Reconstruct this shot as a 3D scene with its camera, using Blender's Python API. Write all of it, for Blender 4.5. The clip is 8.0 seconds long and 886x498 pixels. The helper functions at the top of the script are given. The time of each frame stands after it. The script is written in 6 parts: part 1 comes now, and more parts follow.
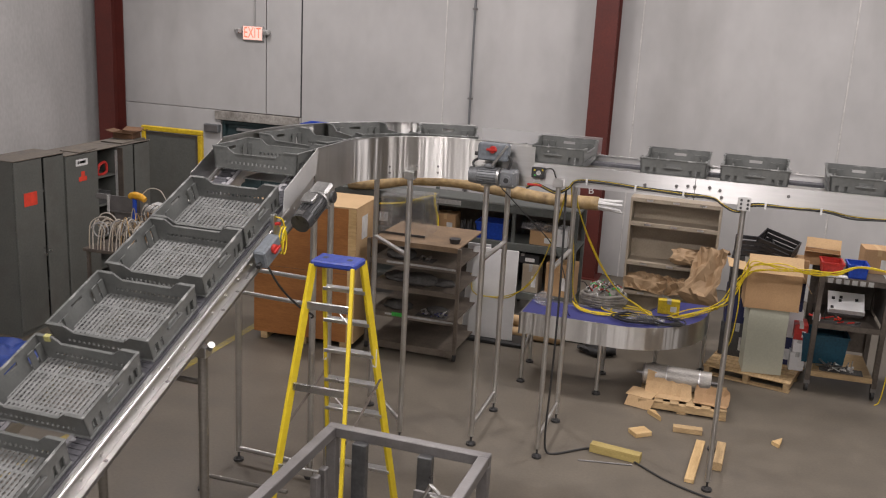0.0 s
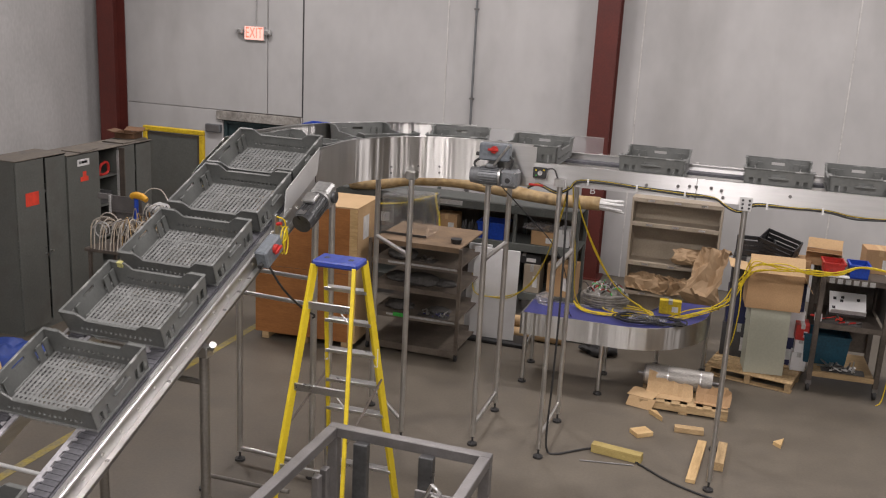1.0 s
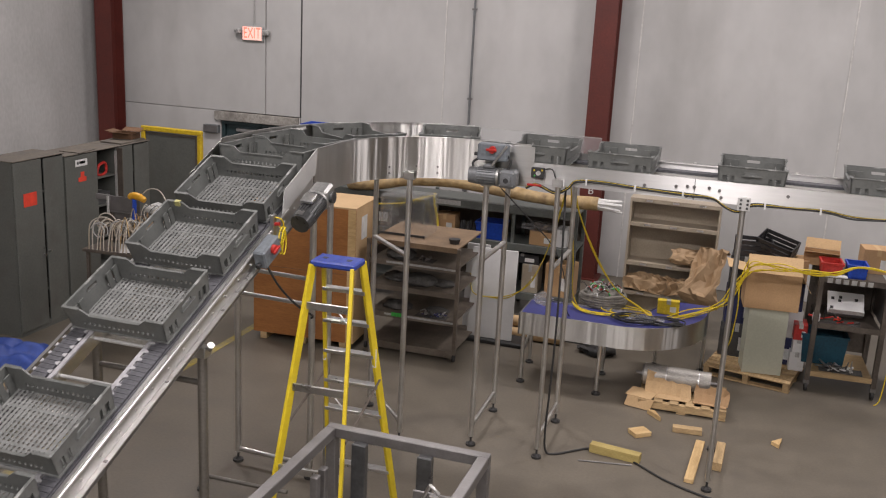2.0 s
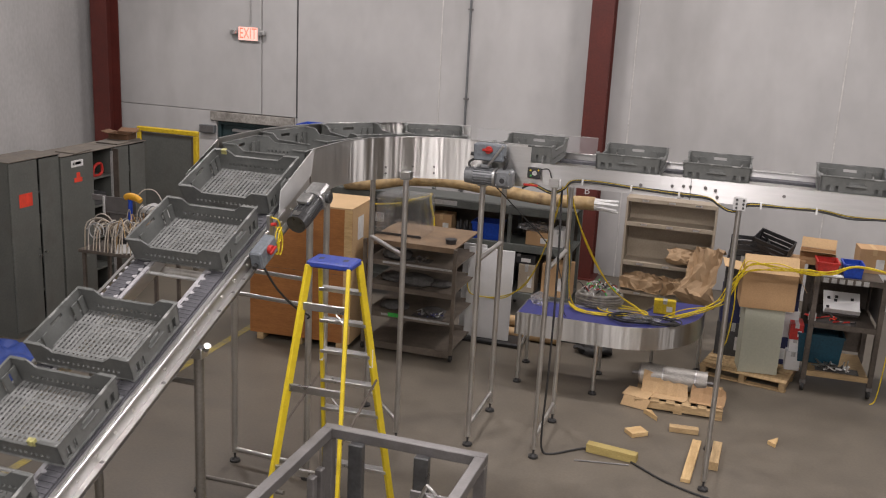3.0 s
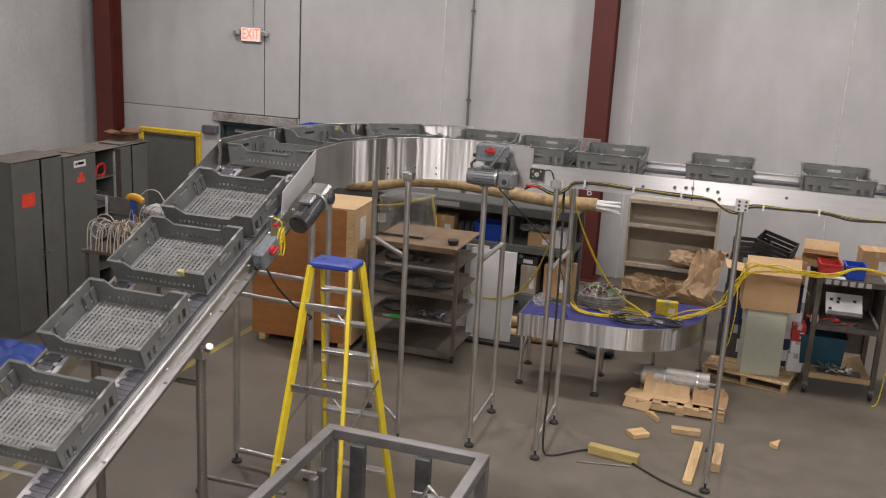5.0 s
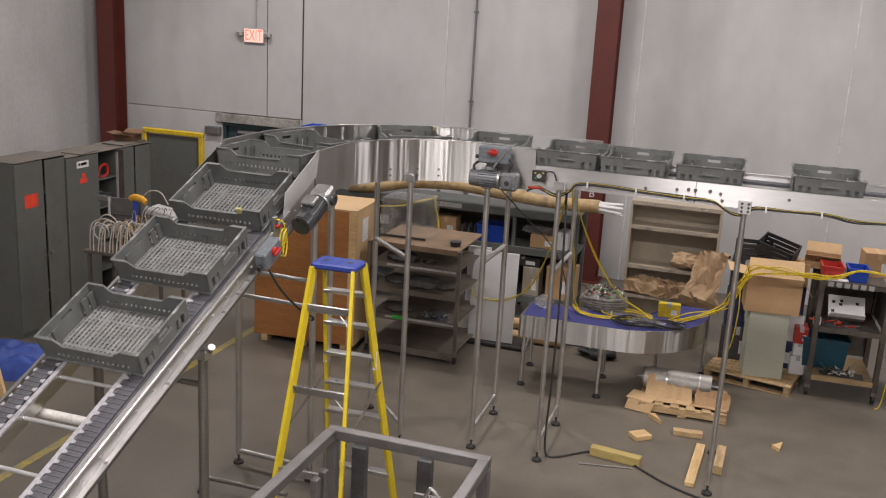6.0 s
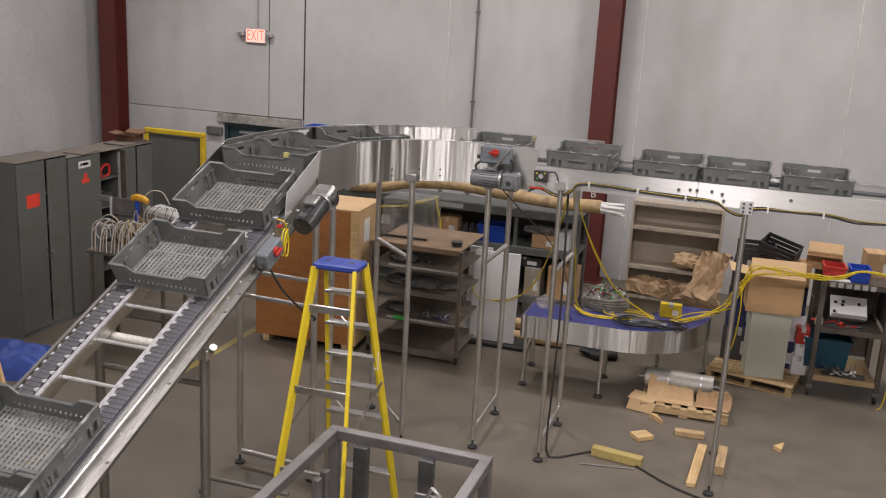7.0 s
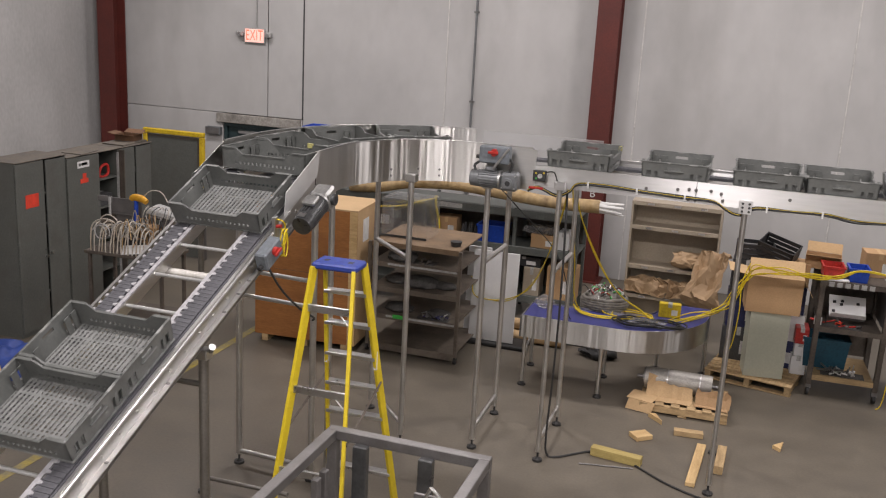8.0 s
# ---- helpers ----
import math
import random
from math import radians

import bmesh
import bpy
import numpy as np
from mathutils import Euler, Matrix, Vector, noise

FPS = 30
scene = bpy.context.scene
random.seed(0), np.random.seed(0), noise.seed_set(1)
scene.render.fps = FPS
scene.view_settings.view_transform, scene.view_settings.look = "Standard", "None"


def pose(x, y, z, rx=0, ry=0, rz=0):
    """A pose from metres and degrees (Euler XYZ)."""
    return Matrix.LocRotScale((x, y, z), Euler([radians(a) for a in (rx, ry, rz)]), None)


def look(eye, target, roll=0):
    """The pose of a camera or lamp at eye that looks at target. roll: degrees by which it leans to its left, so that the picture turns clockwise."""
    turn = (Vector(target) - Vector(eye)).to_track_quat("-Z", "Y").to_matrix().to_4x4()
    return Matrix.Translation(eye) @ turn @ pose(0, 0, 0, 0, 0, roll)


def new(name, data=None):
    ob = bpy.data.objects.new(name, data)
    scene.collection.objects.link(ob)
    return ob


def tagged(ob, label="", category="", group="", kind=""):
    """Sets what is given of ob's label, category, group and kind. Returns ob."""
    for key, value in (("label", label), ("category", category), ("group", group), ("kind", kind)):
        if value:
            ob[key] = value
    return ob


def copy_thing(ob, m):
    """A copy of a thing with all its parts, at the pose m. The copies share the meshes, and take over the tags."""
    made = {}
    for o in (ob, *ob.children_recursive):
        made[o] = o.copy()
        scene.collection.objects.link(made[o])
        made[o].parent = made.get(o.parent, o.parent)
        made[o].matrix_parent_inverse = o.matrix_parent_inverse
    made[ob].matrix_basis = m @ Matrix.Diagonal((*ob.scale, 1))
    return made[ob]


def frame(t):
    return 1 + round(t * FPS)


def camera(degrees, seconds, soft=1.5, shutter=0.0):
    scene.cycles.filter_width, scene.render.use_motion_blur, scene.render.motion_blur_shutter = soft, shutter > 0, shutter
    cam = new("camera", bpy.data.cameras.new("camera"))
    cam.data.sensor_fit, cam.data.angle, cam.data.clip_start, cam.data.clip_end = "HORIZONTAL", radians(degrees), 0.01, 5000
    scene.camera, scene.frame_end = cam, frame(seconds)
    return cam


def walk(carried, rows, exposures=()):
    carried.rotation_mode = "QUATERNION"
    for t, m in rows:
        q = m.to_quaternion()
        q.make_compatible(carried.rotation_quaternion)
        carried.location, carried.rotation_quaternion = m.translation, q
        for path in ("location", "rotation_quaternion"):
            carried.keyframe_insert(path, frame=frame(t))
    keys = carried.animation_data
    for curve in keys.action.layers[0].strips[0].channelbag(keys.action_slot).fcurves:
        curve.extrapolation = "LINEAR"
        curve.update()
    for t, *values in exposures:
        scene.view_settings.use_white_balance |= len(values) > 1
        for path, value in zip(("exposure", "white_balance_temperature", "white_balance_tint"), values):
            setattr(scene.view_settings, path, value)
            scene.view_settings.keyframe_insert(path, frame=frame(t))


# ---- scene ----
# ---- camera ----
FOCAL_DEGREES = 49.83
EYE = (0.0, 0.0, 4.4)


def camera_pose(dx, dy, lean=0.0):
    """The camera's pose for a small sway: dx, dy in thousandths of a radian (to the left, upwards); lean in degrees."""
    yaw, pitch = radians(17.77) + dx / 1000, radians(-14.49) + dy / 1000
    ahead = Vector((-math.sin(yaw) * math.cos(pitch), math.cos(yaw) * math.cos(pitch), math.sin(pitch)))
    return look(EYE, Vector(EYE) + ahead * 10, 2.98 + lean)


cam = camera(FOCAL_DEGREES, 8.0, soft=1.15, shutter=0.4)
SWAY = [(0.0, 0.0, 0.0, 0.0), (0.5, 0.1, 0.0, 0.0), (1.0, 1.5, 0.0, 0.0), (1.5, 1.5, 0.1, 0.0), (2.2, -1.6, 0.4, -0.02), (3.0, -4.2, 0.65, -0.05), (3.5, -1.1, 0.75, -0.02),
        (4.0, -2.0, 0.95, 0.0), (4.5, -3.1, 1.0, 0.0), (5.2, -1.2, 1.9, 0.06), (6.0, 0.7, 2.9, 0.13), (6.5, 3.4, 2.8, 0.13), (7.0, 2.4, 3.0, 0.14), (7.5, 0.5, 2.9, 0.13), (8.0, 1.4, 2.9, 0.13)]
walk(cam, [(t, camera_pose(dx, dy, lean)) for t, dx, dy, lean in SWAY])

# ---- world and lights ----
world = bpy.data.worlds.new("world")
scene.world = world
world.use_nodes = True
world.node_tree.nodes["Background"].inputs[0].default_value = (0.6, 0.7, 0.85, 1)
world.node_tree.nodes["Background"].inputs[1].default_value = 0.05
scene.view_settings.exposure = 0.0

LAMP_SPOTS = [(-4.2, 5.0), (-0.5, 5.0), (5.6, 5.0), (-9.0, 12.0), (-4.2, 12.2), (0.8, 12.2), (5.6, 12.0), (-4.2, -0.5), (0.8, -0.5), (5.6, -0.5), (-1.7, -5.0), (3.2, -5.0)]
CEILING = 8.2


def lamp(x, y):
    data = bpy.data.lights.new("bay_lamp", "AREA")
    data.shape, data.size, data.size_y = "RECTANGLE", 1.2, 0.5
    data.energy, data.color = 370 if y < -3 else 195 if y > 11 else 160 if x < -4 else 260 if x > 4 else 225, (1.0, 0.925, 0.92)
    ob = new("bay_lamp", data)
    ob.matrix_world = pose(x, y, CEILING - 0.62)
    return ob


for spot in LAMP_SPOTS:
    lamp(*spot)

# ---- materials ----


def mat(name, colour, rough=0.5, metal=0.0, second=None, scale=4.0, stretch=(1, 1, 1), bump=0.0, fine=40.0, mix=0.5, vary=0.0,
        stain=None, stain_amount=0.0, stain_scale=1.0, coords="Object", rough_var=0.1, stain_stretch=(1, 1, 1), grain=0.0, waves=0.0):
    """A surface with colour variation at two scales, uneven gloss, fine relief and, where asked for, stains."""
    m = bpy.data.materials.new(name)
    m.use_nodes = True
    nt = m.node_tree
    n, ln = nt.nodes, nt.links
    b = n["Principled BSDF"]
    b.inputs["Metallic"].default_value = metal
    tc = n.new("ShaderNodeTexCoord")
    mp = n.new("ShaderNodeMapping")
    mp.inputs["Scale"].default_value = stretch
    ln.new(tc.outputs[coords], mp.inputs[0])
    a = n.new("ShaderNodeTexNoise")
    a.inputs["Scale"].default_value, a.inputs["Detail"].default_value = scale, 6
    ln.new(mp.outputs[0], a.inputs["Vector"])
    f = n.new("ShaderNodeTexNoise")
    f.inputs["Scale"].default_value, f.inputs["Detail"].default_value = fine, 4
    ln.new(mp.outputs[0], f.inputs["Vector"])
    second = second or tuple(c * 0.75 for c in colour)
    r = n.new("ShaderNodeValToRGB")
    r.color_ramp.elements[0].position, r.color_ramp.elements[1].position = 0.32, 0.68
    r.color_ramp.elements[0].color, r.color_ramp.elements[1].color = (*second, 1), (*colour, 1)
    ln.new(a.outputs["Fac"], r.inputs[0])
    g = n.new("ShaderNodeMix")
    g.data_type, g.blend_type = "RGBA", "OVERLAY"
    g.inputs[0].default_value = mix
    ln.new(r.outputs[0], g.inputs[6])
    ln.new(f.outputs["Fac"], g.inputs[7])
    out = g.outputs[2]
    if stain:
        s = n.new("ShaderNodeTexNoise")
        s.inputs["Scale"].default_value, s.inputs["Detail"].default_value = stain_scale, 8
        mp2 = n.new("ShaderNodeMapping")
        mp2.inputs["Scale"].default_value = stain_stretch
        ln.new(tc.outputs[coords], mp2.inputs[0])
        ln.new(mp2.outputs[0], s.inputs["Vector"])
        sr = n.new("ShaderNodeMapRange")
        sr.inputs[1].default_value, sr.inputs[2].default_value, sr.inputs[4].default_value = 0.5, 0.72, stain_amount
        ln.new(s.outputs["Fac"], sr.inputs[0])
        sm = n.new("ShaderNodeMix")
        sm.data_type = "RGBA"
        ln.new(sr.outputs[0], sm.inputs[0])
        ln.new(out, sm.inputs[6])
        sm.inputs[7].default_value = (*stain, 1)
        out = sm.outputs[2]
    if vary:
        oi = n.new("ShaderNodeObjectInfo")
        vr = n.new("ShaderNodeMapRange")
        vr.inputs[3].default_value, vr.inputs[4].default_value = 1 - vary, 1 + vary
        ln.new(oi.outputs["Random"], vr.inputs[0])
        hs = n.new("ShaderNodeHueSaturation")
        ln.new(vr.outputs[0], hs.inputs["Value"])
        ln.new(out, hs.inputs["Color"])
        out = hs.outputs[0]
    ln.new(out, b.inputs["Base Color"])
    rr = n.new("ShaderNodeMapRange")
    rr.inputs[3].default_value, rr.inputs[4].default_value = max(0.02, rough - rough_var), min(1, rough + rough_var)
    ln.new(a.outputs["Fac"], rr.inputs[0])
    ln.new(rr.outputs[0], b.inputs["Roughness"])
    if grain:
        # rolled sheet: the grain runs level, so that gloss spreads upright
        tg = n.new("ShaderNodeTangent")
        tg.direction_type, tg.axis = "RADIAL", "Z"
        ln.new(tg.outputs[0], b.inputs["Tangent"])
        b.inputs["Anisotropic"].default_value = grain
        b.inputs["Anisotropic Rotation"].default_value = 0.25
    if waves:
        # slight upright ripples of bent sheet
        wm = n.new("ShaderNodeMapping")
        wm.inputs["Scale"].default_value = (1, 1, 0.03)
        ln.new(tc.outputs[coords], wm.inputs[0])
        wn = n.new("ShaderNodeTexNoise")
        wn.inputs["Scale"].default_value, wn.inputs["Detail"].default_value = 5.0, 3
        ln.new(wm.outputs[0], wn.inputs["Vector"])
        wb_ = n.new("ShaderNodeBump")
        wb_.inputs["Strength"].default_value, wb_.inputs["Distance"].default_value = waves, 0.03
        ln.new(wn.outputs["Fac"], wb_.inputs["Height"])
        ln.new(wb_.outputs[0], b.inputs["Normal"])
    if bump:
        bp = n.new("ShaderNodeBump")
        bp.inputs["Strength"].default_value, bp.inputs["Distance"].default_value = bump, 0.02
        ln.new(f.outputs["Fac"], bp.inputs["Height"])
        ln.new(bp.outputs[0], b.inputs["Normal"])
    return m


def glow(name, colour, strength):
    m = bpy.data.materials.new(name)
    m.use_nodes = True
    b = m.node_tree.nodes["Principled BSDF"]
    b.inputs["Base Color"].default_value = (*colour, 1)
    b.inputs["Emission Color"].default_value = (*colour, 1)
    b.inputs["Emission Strength"].default_value = strength
    return m


def clear(name, colour, rough=0.1, alpha=0.3):
    m = bpy.data.materials.new(name)
    m.use_nodes = True
    b = m.node_tree.nodes["Principled BSDF"]
    b.inputs["Base Color"].default_value = (*colour, 1)
    b.inputs["Roughness"].default_value = rough
    b.inputs["Transmission Weight"].default_value = 0.85
    b.inputs["IOR"].default_value = 1.2
    b.inputs["Alpha"].default_value = alpha + 0.3
    return m


# the dark blotches paint both concrete stains and the shading near the columns
CONCRETE_WALL = mat("precast_concrete", (0.535, 0.53, 0.525), 0.85, second=(0.45, 0.446, 0.442), scale=0.9, stretch=(1, 1, 0.7), bump=0.05, fine=5, mix=0.07,
                    stain=(0.27, 0.26, 0.25), stain_amount=0.42, stain_scale=0.75, stain_stretch=(1.3, 1.3, 0.42), vary=0.05)
CONCRETE_PLAIN = mat("side_wall_concrete", (0.50, 0.495, 0.49), 0.85, second=(0.40, 0.395, 0.39), scale=0.9, stretch=(1, 1, 0.5), bump=0.1, fine=20, mix=0.15,
                     stain=(0.25, 0.24, 0.23), stain_amount=0.5, stain_scale=0.7, stain_stretch=(1, 1, 0.3))
LINTEL = mat("stained_lintel_concrete", (0.42, 0.40, 0.37), 0.9, second=(0.24, 0.225, 0.2), scale=4, bump=0.3, fine=30, stain=(0.10, 0.09, 0.08), stain_amount=0.7, stain_scale=3)
# unseen east wall: dark with pale patches, to streak the reflections in the steel
FAR_WALL = mat("dark_unseen_block", (0.17, 0.16, 0.15), 0.8, second=(0.10, 0.095, 0.09), scale=0.7, stretch=(1, 1, 0.4), bump=0.1, fine=12, mix=0.2, stain=(0.4, 0.39, 0.37), stain_amount=0.8, stain_scale=0.5)
FLOOR = mat("floor_concrete", (0.140, 0.121, 0.094), 0.5, second=(0.113, 0.098, 0.077), scale=2.4, bump=0.05, fine=35, mix=0.2, rough_var=0.15,
            stain=(0.088, 0.077, 0.064), stain_amount=0.5, stain_scale=1.7)
CEIL = mat("ceiling_deck", (0.55, 0.55, 0.54), 0.7, scale=2)
RED_STEEL = mat("red_oxide_steel", (0.115, 0.022, 0.016), 0.55, second=(0.085, 0.018, 0.014), scale=3, bump=0.05, mix=0.3)
STAINLESS = mat("stainless_sheet", (0.64, 0.635, 0.625), 0.31, 1.0, second=(0.57, 0.565, 0.555), scale=3, stretch=(1, 1, 12), fine=90, mix=0.15, rough_var=0.06, grain=0.85)
SATIN = mat("satin_stainless_plate", (0.72, 0.72, 0.715), 0.55, 0.75, second=(0.64, 0.64, 0.635), scale=4, fine=60, mix=0.12, rough_var=0.06)
# stainless legs: the floor's brown reflection is put into the base colour
FLOOR_TONED_TUBE = mat("dull_floor_toned_tube", (0.34, 0.325, 0.30), 0.45, 0.9, second=(0.27, 0.255, 0.235), scale=4, fine=50, mix=0.2)
POLISHED = mat("polished_stainless_sheet", (0.66, 0.65, 0.63), 0.37, 1.0, second=(0.60, 0.59, 0.57), scale=2, stretch=(6, 6, 0.4), fine=60, mix=0.1, rough_var=0.04, grain=1.0, waves=0.8)
RAIL_STEEL = mat("worn_stainless_rail", (0.55, 0.545, 0.535), 0.42, 0.95, second=(0.47, 0.465, 0.455), scale=2.5, fine=70, mix=0.1, rough_var=0.05)
BRIGHT_RAIL = mat("bright_stainless_rail", (0.68, 0.675, 0.67), 0.46, 1.0, second=(0.62, 0.615, 0.61), scale=3, stretch=(1, 1, 12), fine=90, mix=0.12, rough_var=0.05, grain=1.0)
BRUSHED = mat("brushed_stainless_tube", (0.68, 0.67, 0.65), 0.38, 1.0, second=(0.58, 0.57, 0.555), scale=6, fine=80, mix=0.25)
DULL_STEEL = mat("dull_grey_steel", (0.23, 0.222, 0.22), 0.42, 0.6, second=(0.165, 0.158, 0.156), scale=5, fine=60, mix=0.15)
ALU = mat("aluminium", (0.72, 0.72, 0.72), 0.3, 1.0, scale=5, fine=80, mix=0.2)
ZINC = mat("bright_zinc_bar", (0.62, 0.62, 0.61), 0.35, 0.45, second=(0.5, 0.5, 0.49), scale=8, fine=60, mix=0.2)
PALE_ROLLER = mat("pale_roller_plastic", (0.66, 0.64, 0.60), 0.45, second=(0.56, 0.54, 0.50), scale=6)
CHAIN = mat("grey_plastic_chain", (0.095, 0.095, 0.106), 0.75, second=(0.075, 0.075, 0.084), scale=20, vary=0.1)
CHAIN_EDGE = mat("pale_wear_strip", (0.40, 0.395, 0.41), 0.5, second=(0.32, 0.315, 0.33), scale=14)
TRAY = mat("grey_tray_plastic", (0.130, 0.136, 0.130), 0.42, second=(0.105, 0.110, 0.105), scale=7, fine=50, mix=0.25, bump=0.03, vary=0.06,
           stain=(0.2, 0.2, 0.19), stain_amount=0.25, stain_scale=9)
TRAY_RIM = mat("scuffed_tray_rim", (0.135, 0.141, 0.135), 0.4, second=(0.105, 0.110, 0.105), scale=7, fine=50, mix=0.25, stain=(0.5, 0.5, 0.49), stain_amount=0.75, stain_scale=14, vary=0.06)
# grid bars are paler than the tray walls
TRAY_FLOOR = mat("pale_tray_grid_plastic", (0.24, 0.245, 0.24), 0.36, second=(0.17, 0.175, 0.17), scale=9, fine=50, mix=0.25, vary=0.06)
GREEN_TAPE = mat("green_tape", (0.06, 0.5, 0.08), 0.5, scale=9)
YELLOW_TAPE = mat("yellow_tape", (0.48, 0.45, 0.17), 0.5, scale=20)
LADDER_YELLOW = mat("yellow_fibreglass", (0.72, 0.55, 0.022), 0.45, second=(0.60, 0.45, 0.02), scale=8, fine=70, mix=0.2)
LADDER_BLUE = mat("blue_moulded_plastic", (0.022, 0.045, 0.27), 0.45, second=(0.025, 0.05, 0.27), scale=9)
PLY = mat("plywood", (0.40, 0.17, 0.05), 0.65, second=(0.31, 0.125, 0.035), scale=3, stretch=(0.6, 0.6, 3), bump=0.05, fine=30, mix=0.35, stain=(0.24, 0.09, 0.03), stain_amount=0.4, stain_scale=3)
PINE = mat("pine_lumber", (0.62, 0.44, 0.22), 0.65, second=(0.50, 0.33, 0.15), scale=5, stretch=(1, 6, 6), bump=0.06, fine=30, mix=0.35, vary=0.12)
PALLET = mat("pallet_wood", (0.48, 0.34, 0.18), 0.75, second=(0.34, 0.235, 0.12), scale=5, stretch=(1, 6, 6), bump=0.1, fine=30, mix=0.4, vary=0.18)
CARD = mat("cardboard", (0.44, 0.28, 0.145), 0.8, second=(0.38, 0.235, 0.12), scale=3, bump=0.04, fine=60, mix=0.2, vary=0.08)
CARD_PALE = mat("pale_cardboard", (0.58, 0.40, 0.22), 0.8, second=(0.50, 0.34, 0.18), scale=3, fine=60, mix=0.2, vary=0.06)
KRAFT = mat("kraft_paper", (0.38, 0.26, 0.15), 0.7, second=(0.32, 0.215, 0.12), scale=2, bump=0.05, fine=30, mix=0.06)
TUBE = mat("aged_cardboard_tube", (0.48, 0.36, 0.20), 0.7, second=(0.30, 0.20, 0.085), scale=5, bump=0.12, fine=16, mix=0.45, stain=(0.13, 0.08, 0.035), stain_amount=0.85, stain_scale=5)
CABINET = mat("grey_green_painted_steel", (0.122, 0.127, 0.116), 0.42, second=(0.097, 0.102, 0.093), scale=2.5, fine=40, mix=0.25, stain=(0.065, 0.06, 0.052), stain_amount=0.6, stain_scale=2.5)
CABINET_TOP = mat("dusty_cabinet_top", (0.15, 0.128, 0.10), 0.8, second=(0.10, 0.09, 0.08), scale=4, fine=40, mix=0.4)
DARK_STEEL = mat("dark_brown_steel", (0.115, 0.095, 0.078), 0.55, 0.1, second=(0.075, 0.063, 0.053), scale=5, fine=40, mix=0.4, bump=0.08, stain=(0.13, 0.11, 0.09), stain_amount=0.5, stain_scale=5)
RACK_GREEN = mat("green_grey_rack_steel", (0.105, 0.115, 0.105), 0.5, second=(0.075, 0.08, 0.075), scale=5, fine=40, mix=0.3)
BEIGE = mat("beige_painted_steel", (0.42, 0.36, 0.28), 0.5, second=(0.36, 0.305, 0.235), scale=3, fine=40, mix=0.2, stain=(0.2, 0.165, 0.12), stain_amount=0.35, stain_scale=3)
WHITE = mat("white_panel", (0.72, 0.72, 0.72), 0.5, second=(0.66, 0.66, 0.66), scale=3, mix=0.1)
PAPER = mat("white_paper", (0.75, 0.75, 0.74), 0.7, scale=10, mix=0.1)
PALE_GREEN = mat("pale_green_laminate", (0.47, 0.48, 0.39), 0.5, second=(0.43, 0.44, 0.355), scale=2, mix=0.12)
BLUE_BELT = mat("blue_plastic_belt", (0.045, 0.05, 0.21), 0.45, second=(0.035, 0.04, 0.17), scale=10, fine=70, mix=0.3)
BLUE = mat("blue_plastic", (0.015, 0.065, 0.42), 0.4, second=(0.012, 0.05, 0.34), scale=6)
TEAL = mat("teal_plastic", (0.01, 0.07, 0.11), 0.5, second=(0.008, 0.056, 0.09), scale=5)
RED = mat("red_plastic", (0.45, 0.025, 0.018), 0.45, second=(0.36, 0.02, 0.015), scale=8)
ORANGE = mat("orange_red_sticker", (0.75, 0.06, 0.03), 0.6, scale=9, mix=0.2)
BLACK = mat("black_rubber", (0.028, 0.027, 0.027), 0.6, second=(0.02, 0.02, 0.02), scale=12)
BLACK_PLASTIC = mat("black_plastic", (0.032, 0.032, 0.034), 0.5, scale=12)
DARK_GREY = mat("dark_grey_plastic", (0.06, 0.06, 0.062), 0.5, scale=8)
MOTOR_GREY = mat("grey_cast_paint", (0.21, 0.22, 0.23), 0.42, 0.3, second=(0.15, 0.155, 0.16), scale=9, fine=40, mix=0.3, bump=0.05)
MOTOR_DARK = mat("dark_cast_paint", (0.095, 0.098, 0.10), 0.3, 0.5, second=(0.06, 0.06, 0.062), scale=9, fine=40, mix=0.3)
BRIGHT_CAST = mat("bright_cast_aluminium", (0.46, 0.46, 0.45), 0.35, 0.8, second=(0.36, 0.36, 0.355), scale=9, fine=40, mix=0.3, bump=0.05)
BOX_GREY = mat("grey_blue_enclosure", (0.16, 0.18, 0.20), 0.45, second=(0.13, 0.145, 0.16), scale=8)
YELLOW_CABLE = mat("yellow_cable", (0.72, 0.55, 0.02), 0.45, second=(0.6, 0.44, 0.015), scale=12)
YELLOW_PAINT = mat("yellow_paint", (0.66, 0.46, 0.015), 0.55, second=(0.52, 0.36, 0.012), scale=6)
YELLOW_STRIPE = mat("worn_yellow_floor_paint", (0.36, 0.28, 0.05), 0.6, second=(0.23, 0.2, 0.12), scale=9, mix=0.5)
DOOR_TEAL = mat("dark_teal_door_paint", (0.03, 0.055, 0.06), 0.45, scale=4)
LIGHT_GREY = mat("light_grey_plastic", (0.45, 0.45, 0.44), 0.5, scale=8)
PALE_HOSE = mat("pale_hose", (0.50, 0.46, 0.40), 0.5, second=(0.40, 0.365, 0.31), scale=9)
ORANGE_YELLOW = mat("orange_yellow_plastic", (0.70, 0.36, 0.025), 0.45, scale=8)
CAULK = mat("pale_joint_sealant", (0.66, 0.65, 0.63), 0.8, scale=5)
EXIT_RED = glow("exit_sign_letters", (1.0, 0.10, 0.06), 2.0)
EXIT_FACE = glow("exit_sign_face", (1.0, 0.60, 0.52), 0.55)
LAMP_FACE = glow("lamp_diffuser", (1.0, 0.96, 0.88), 3.0)
ACRYLIC = clear("clear_acrylic", (0.85, 0.87, 0.88), 0.12, -0.1)
GUARD_FILM = clear("hazy_clear_guard", (0.9, 0.91, 0.93), 0.35, 0.05)
FILM = clear("clear_plastic_film", (0.9, 0.9, 0.92), 0.25, 0.35)

# ---- mesh helpers ----


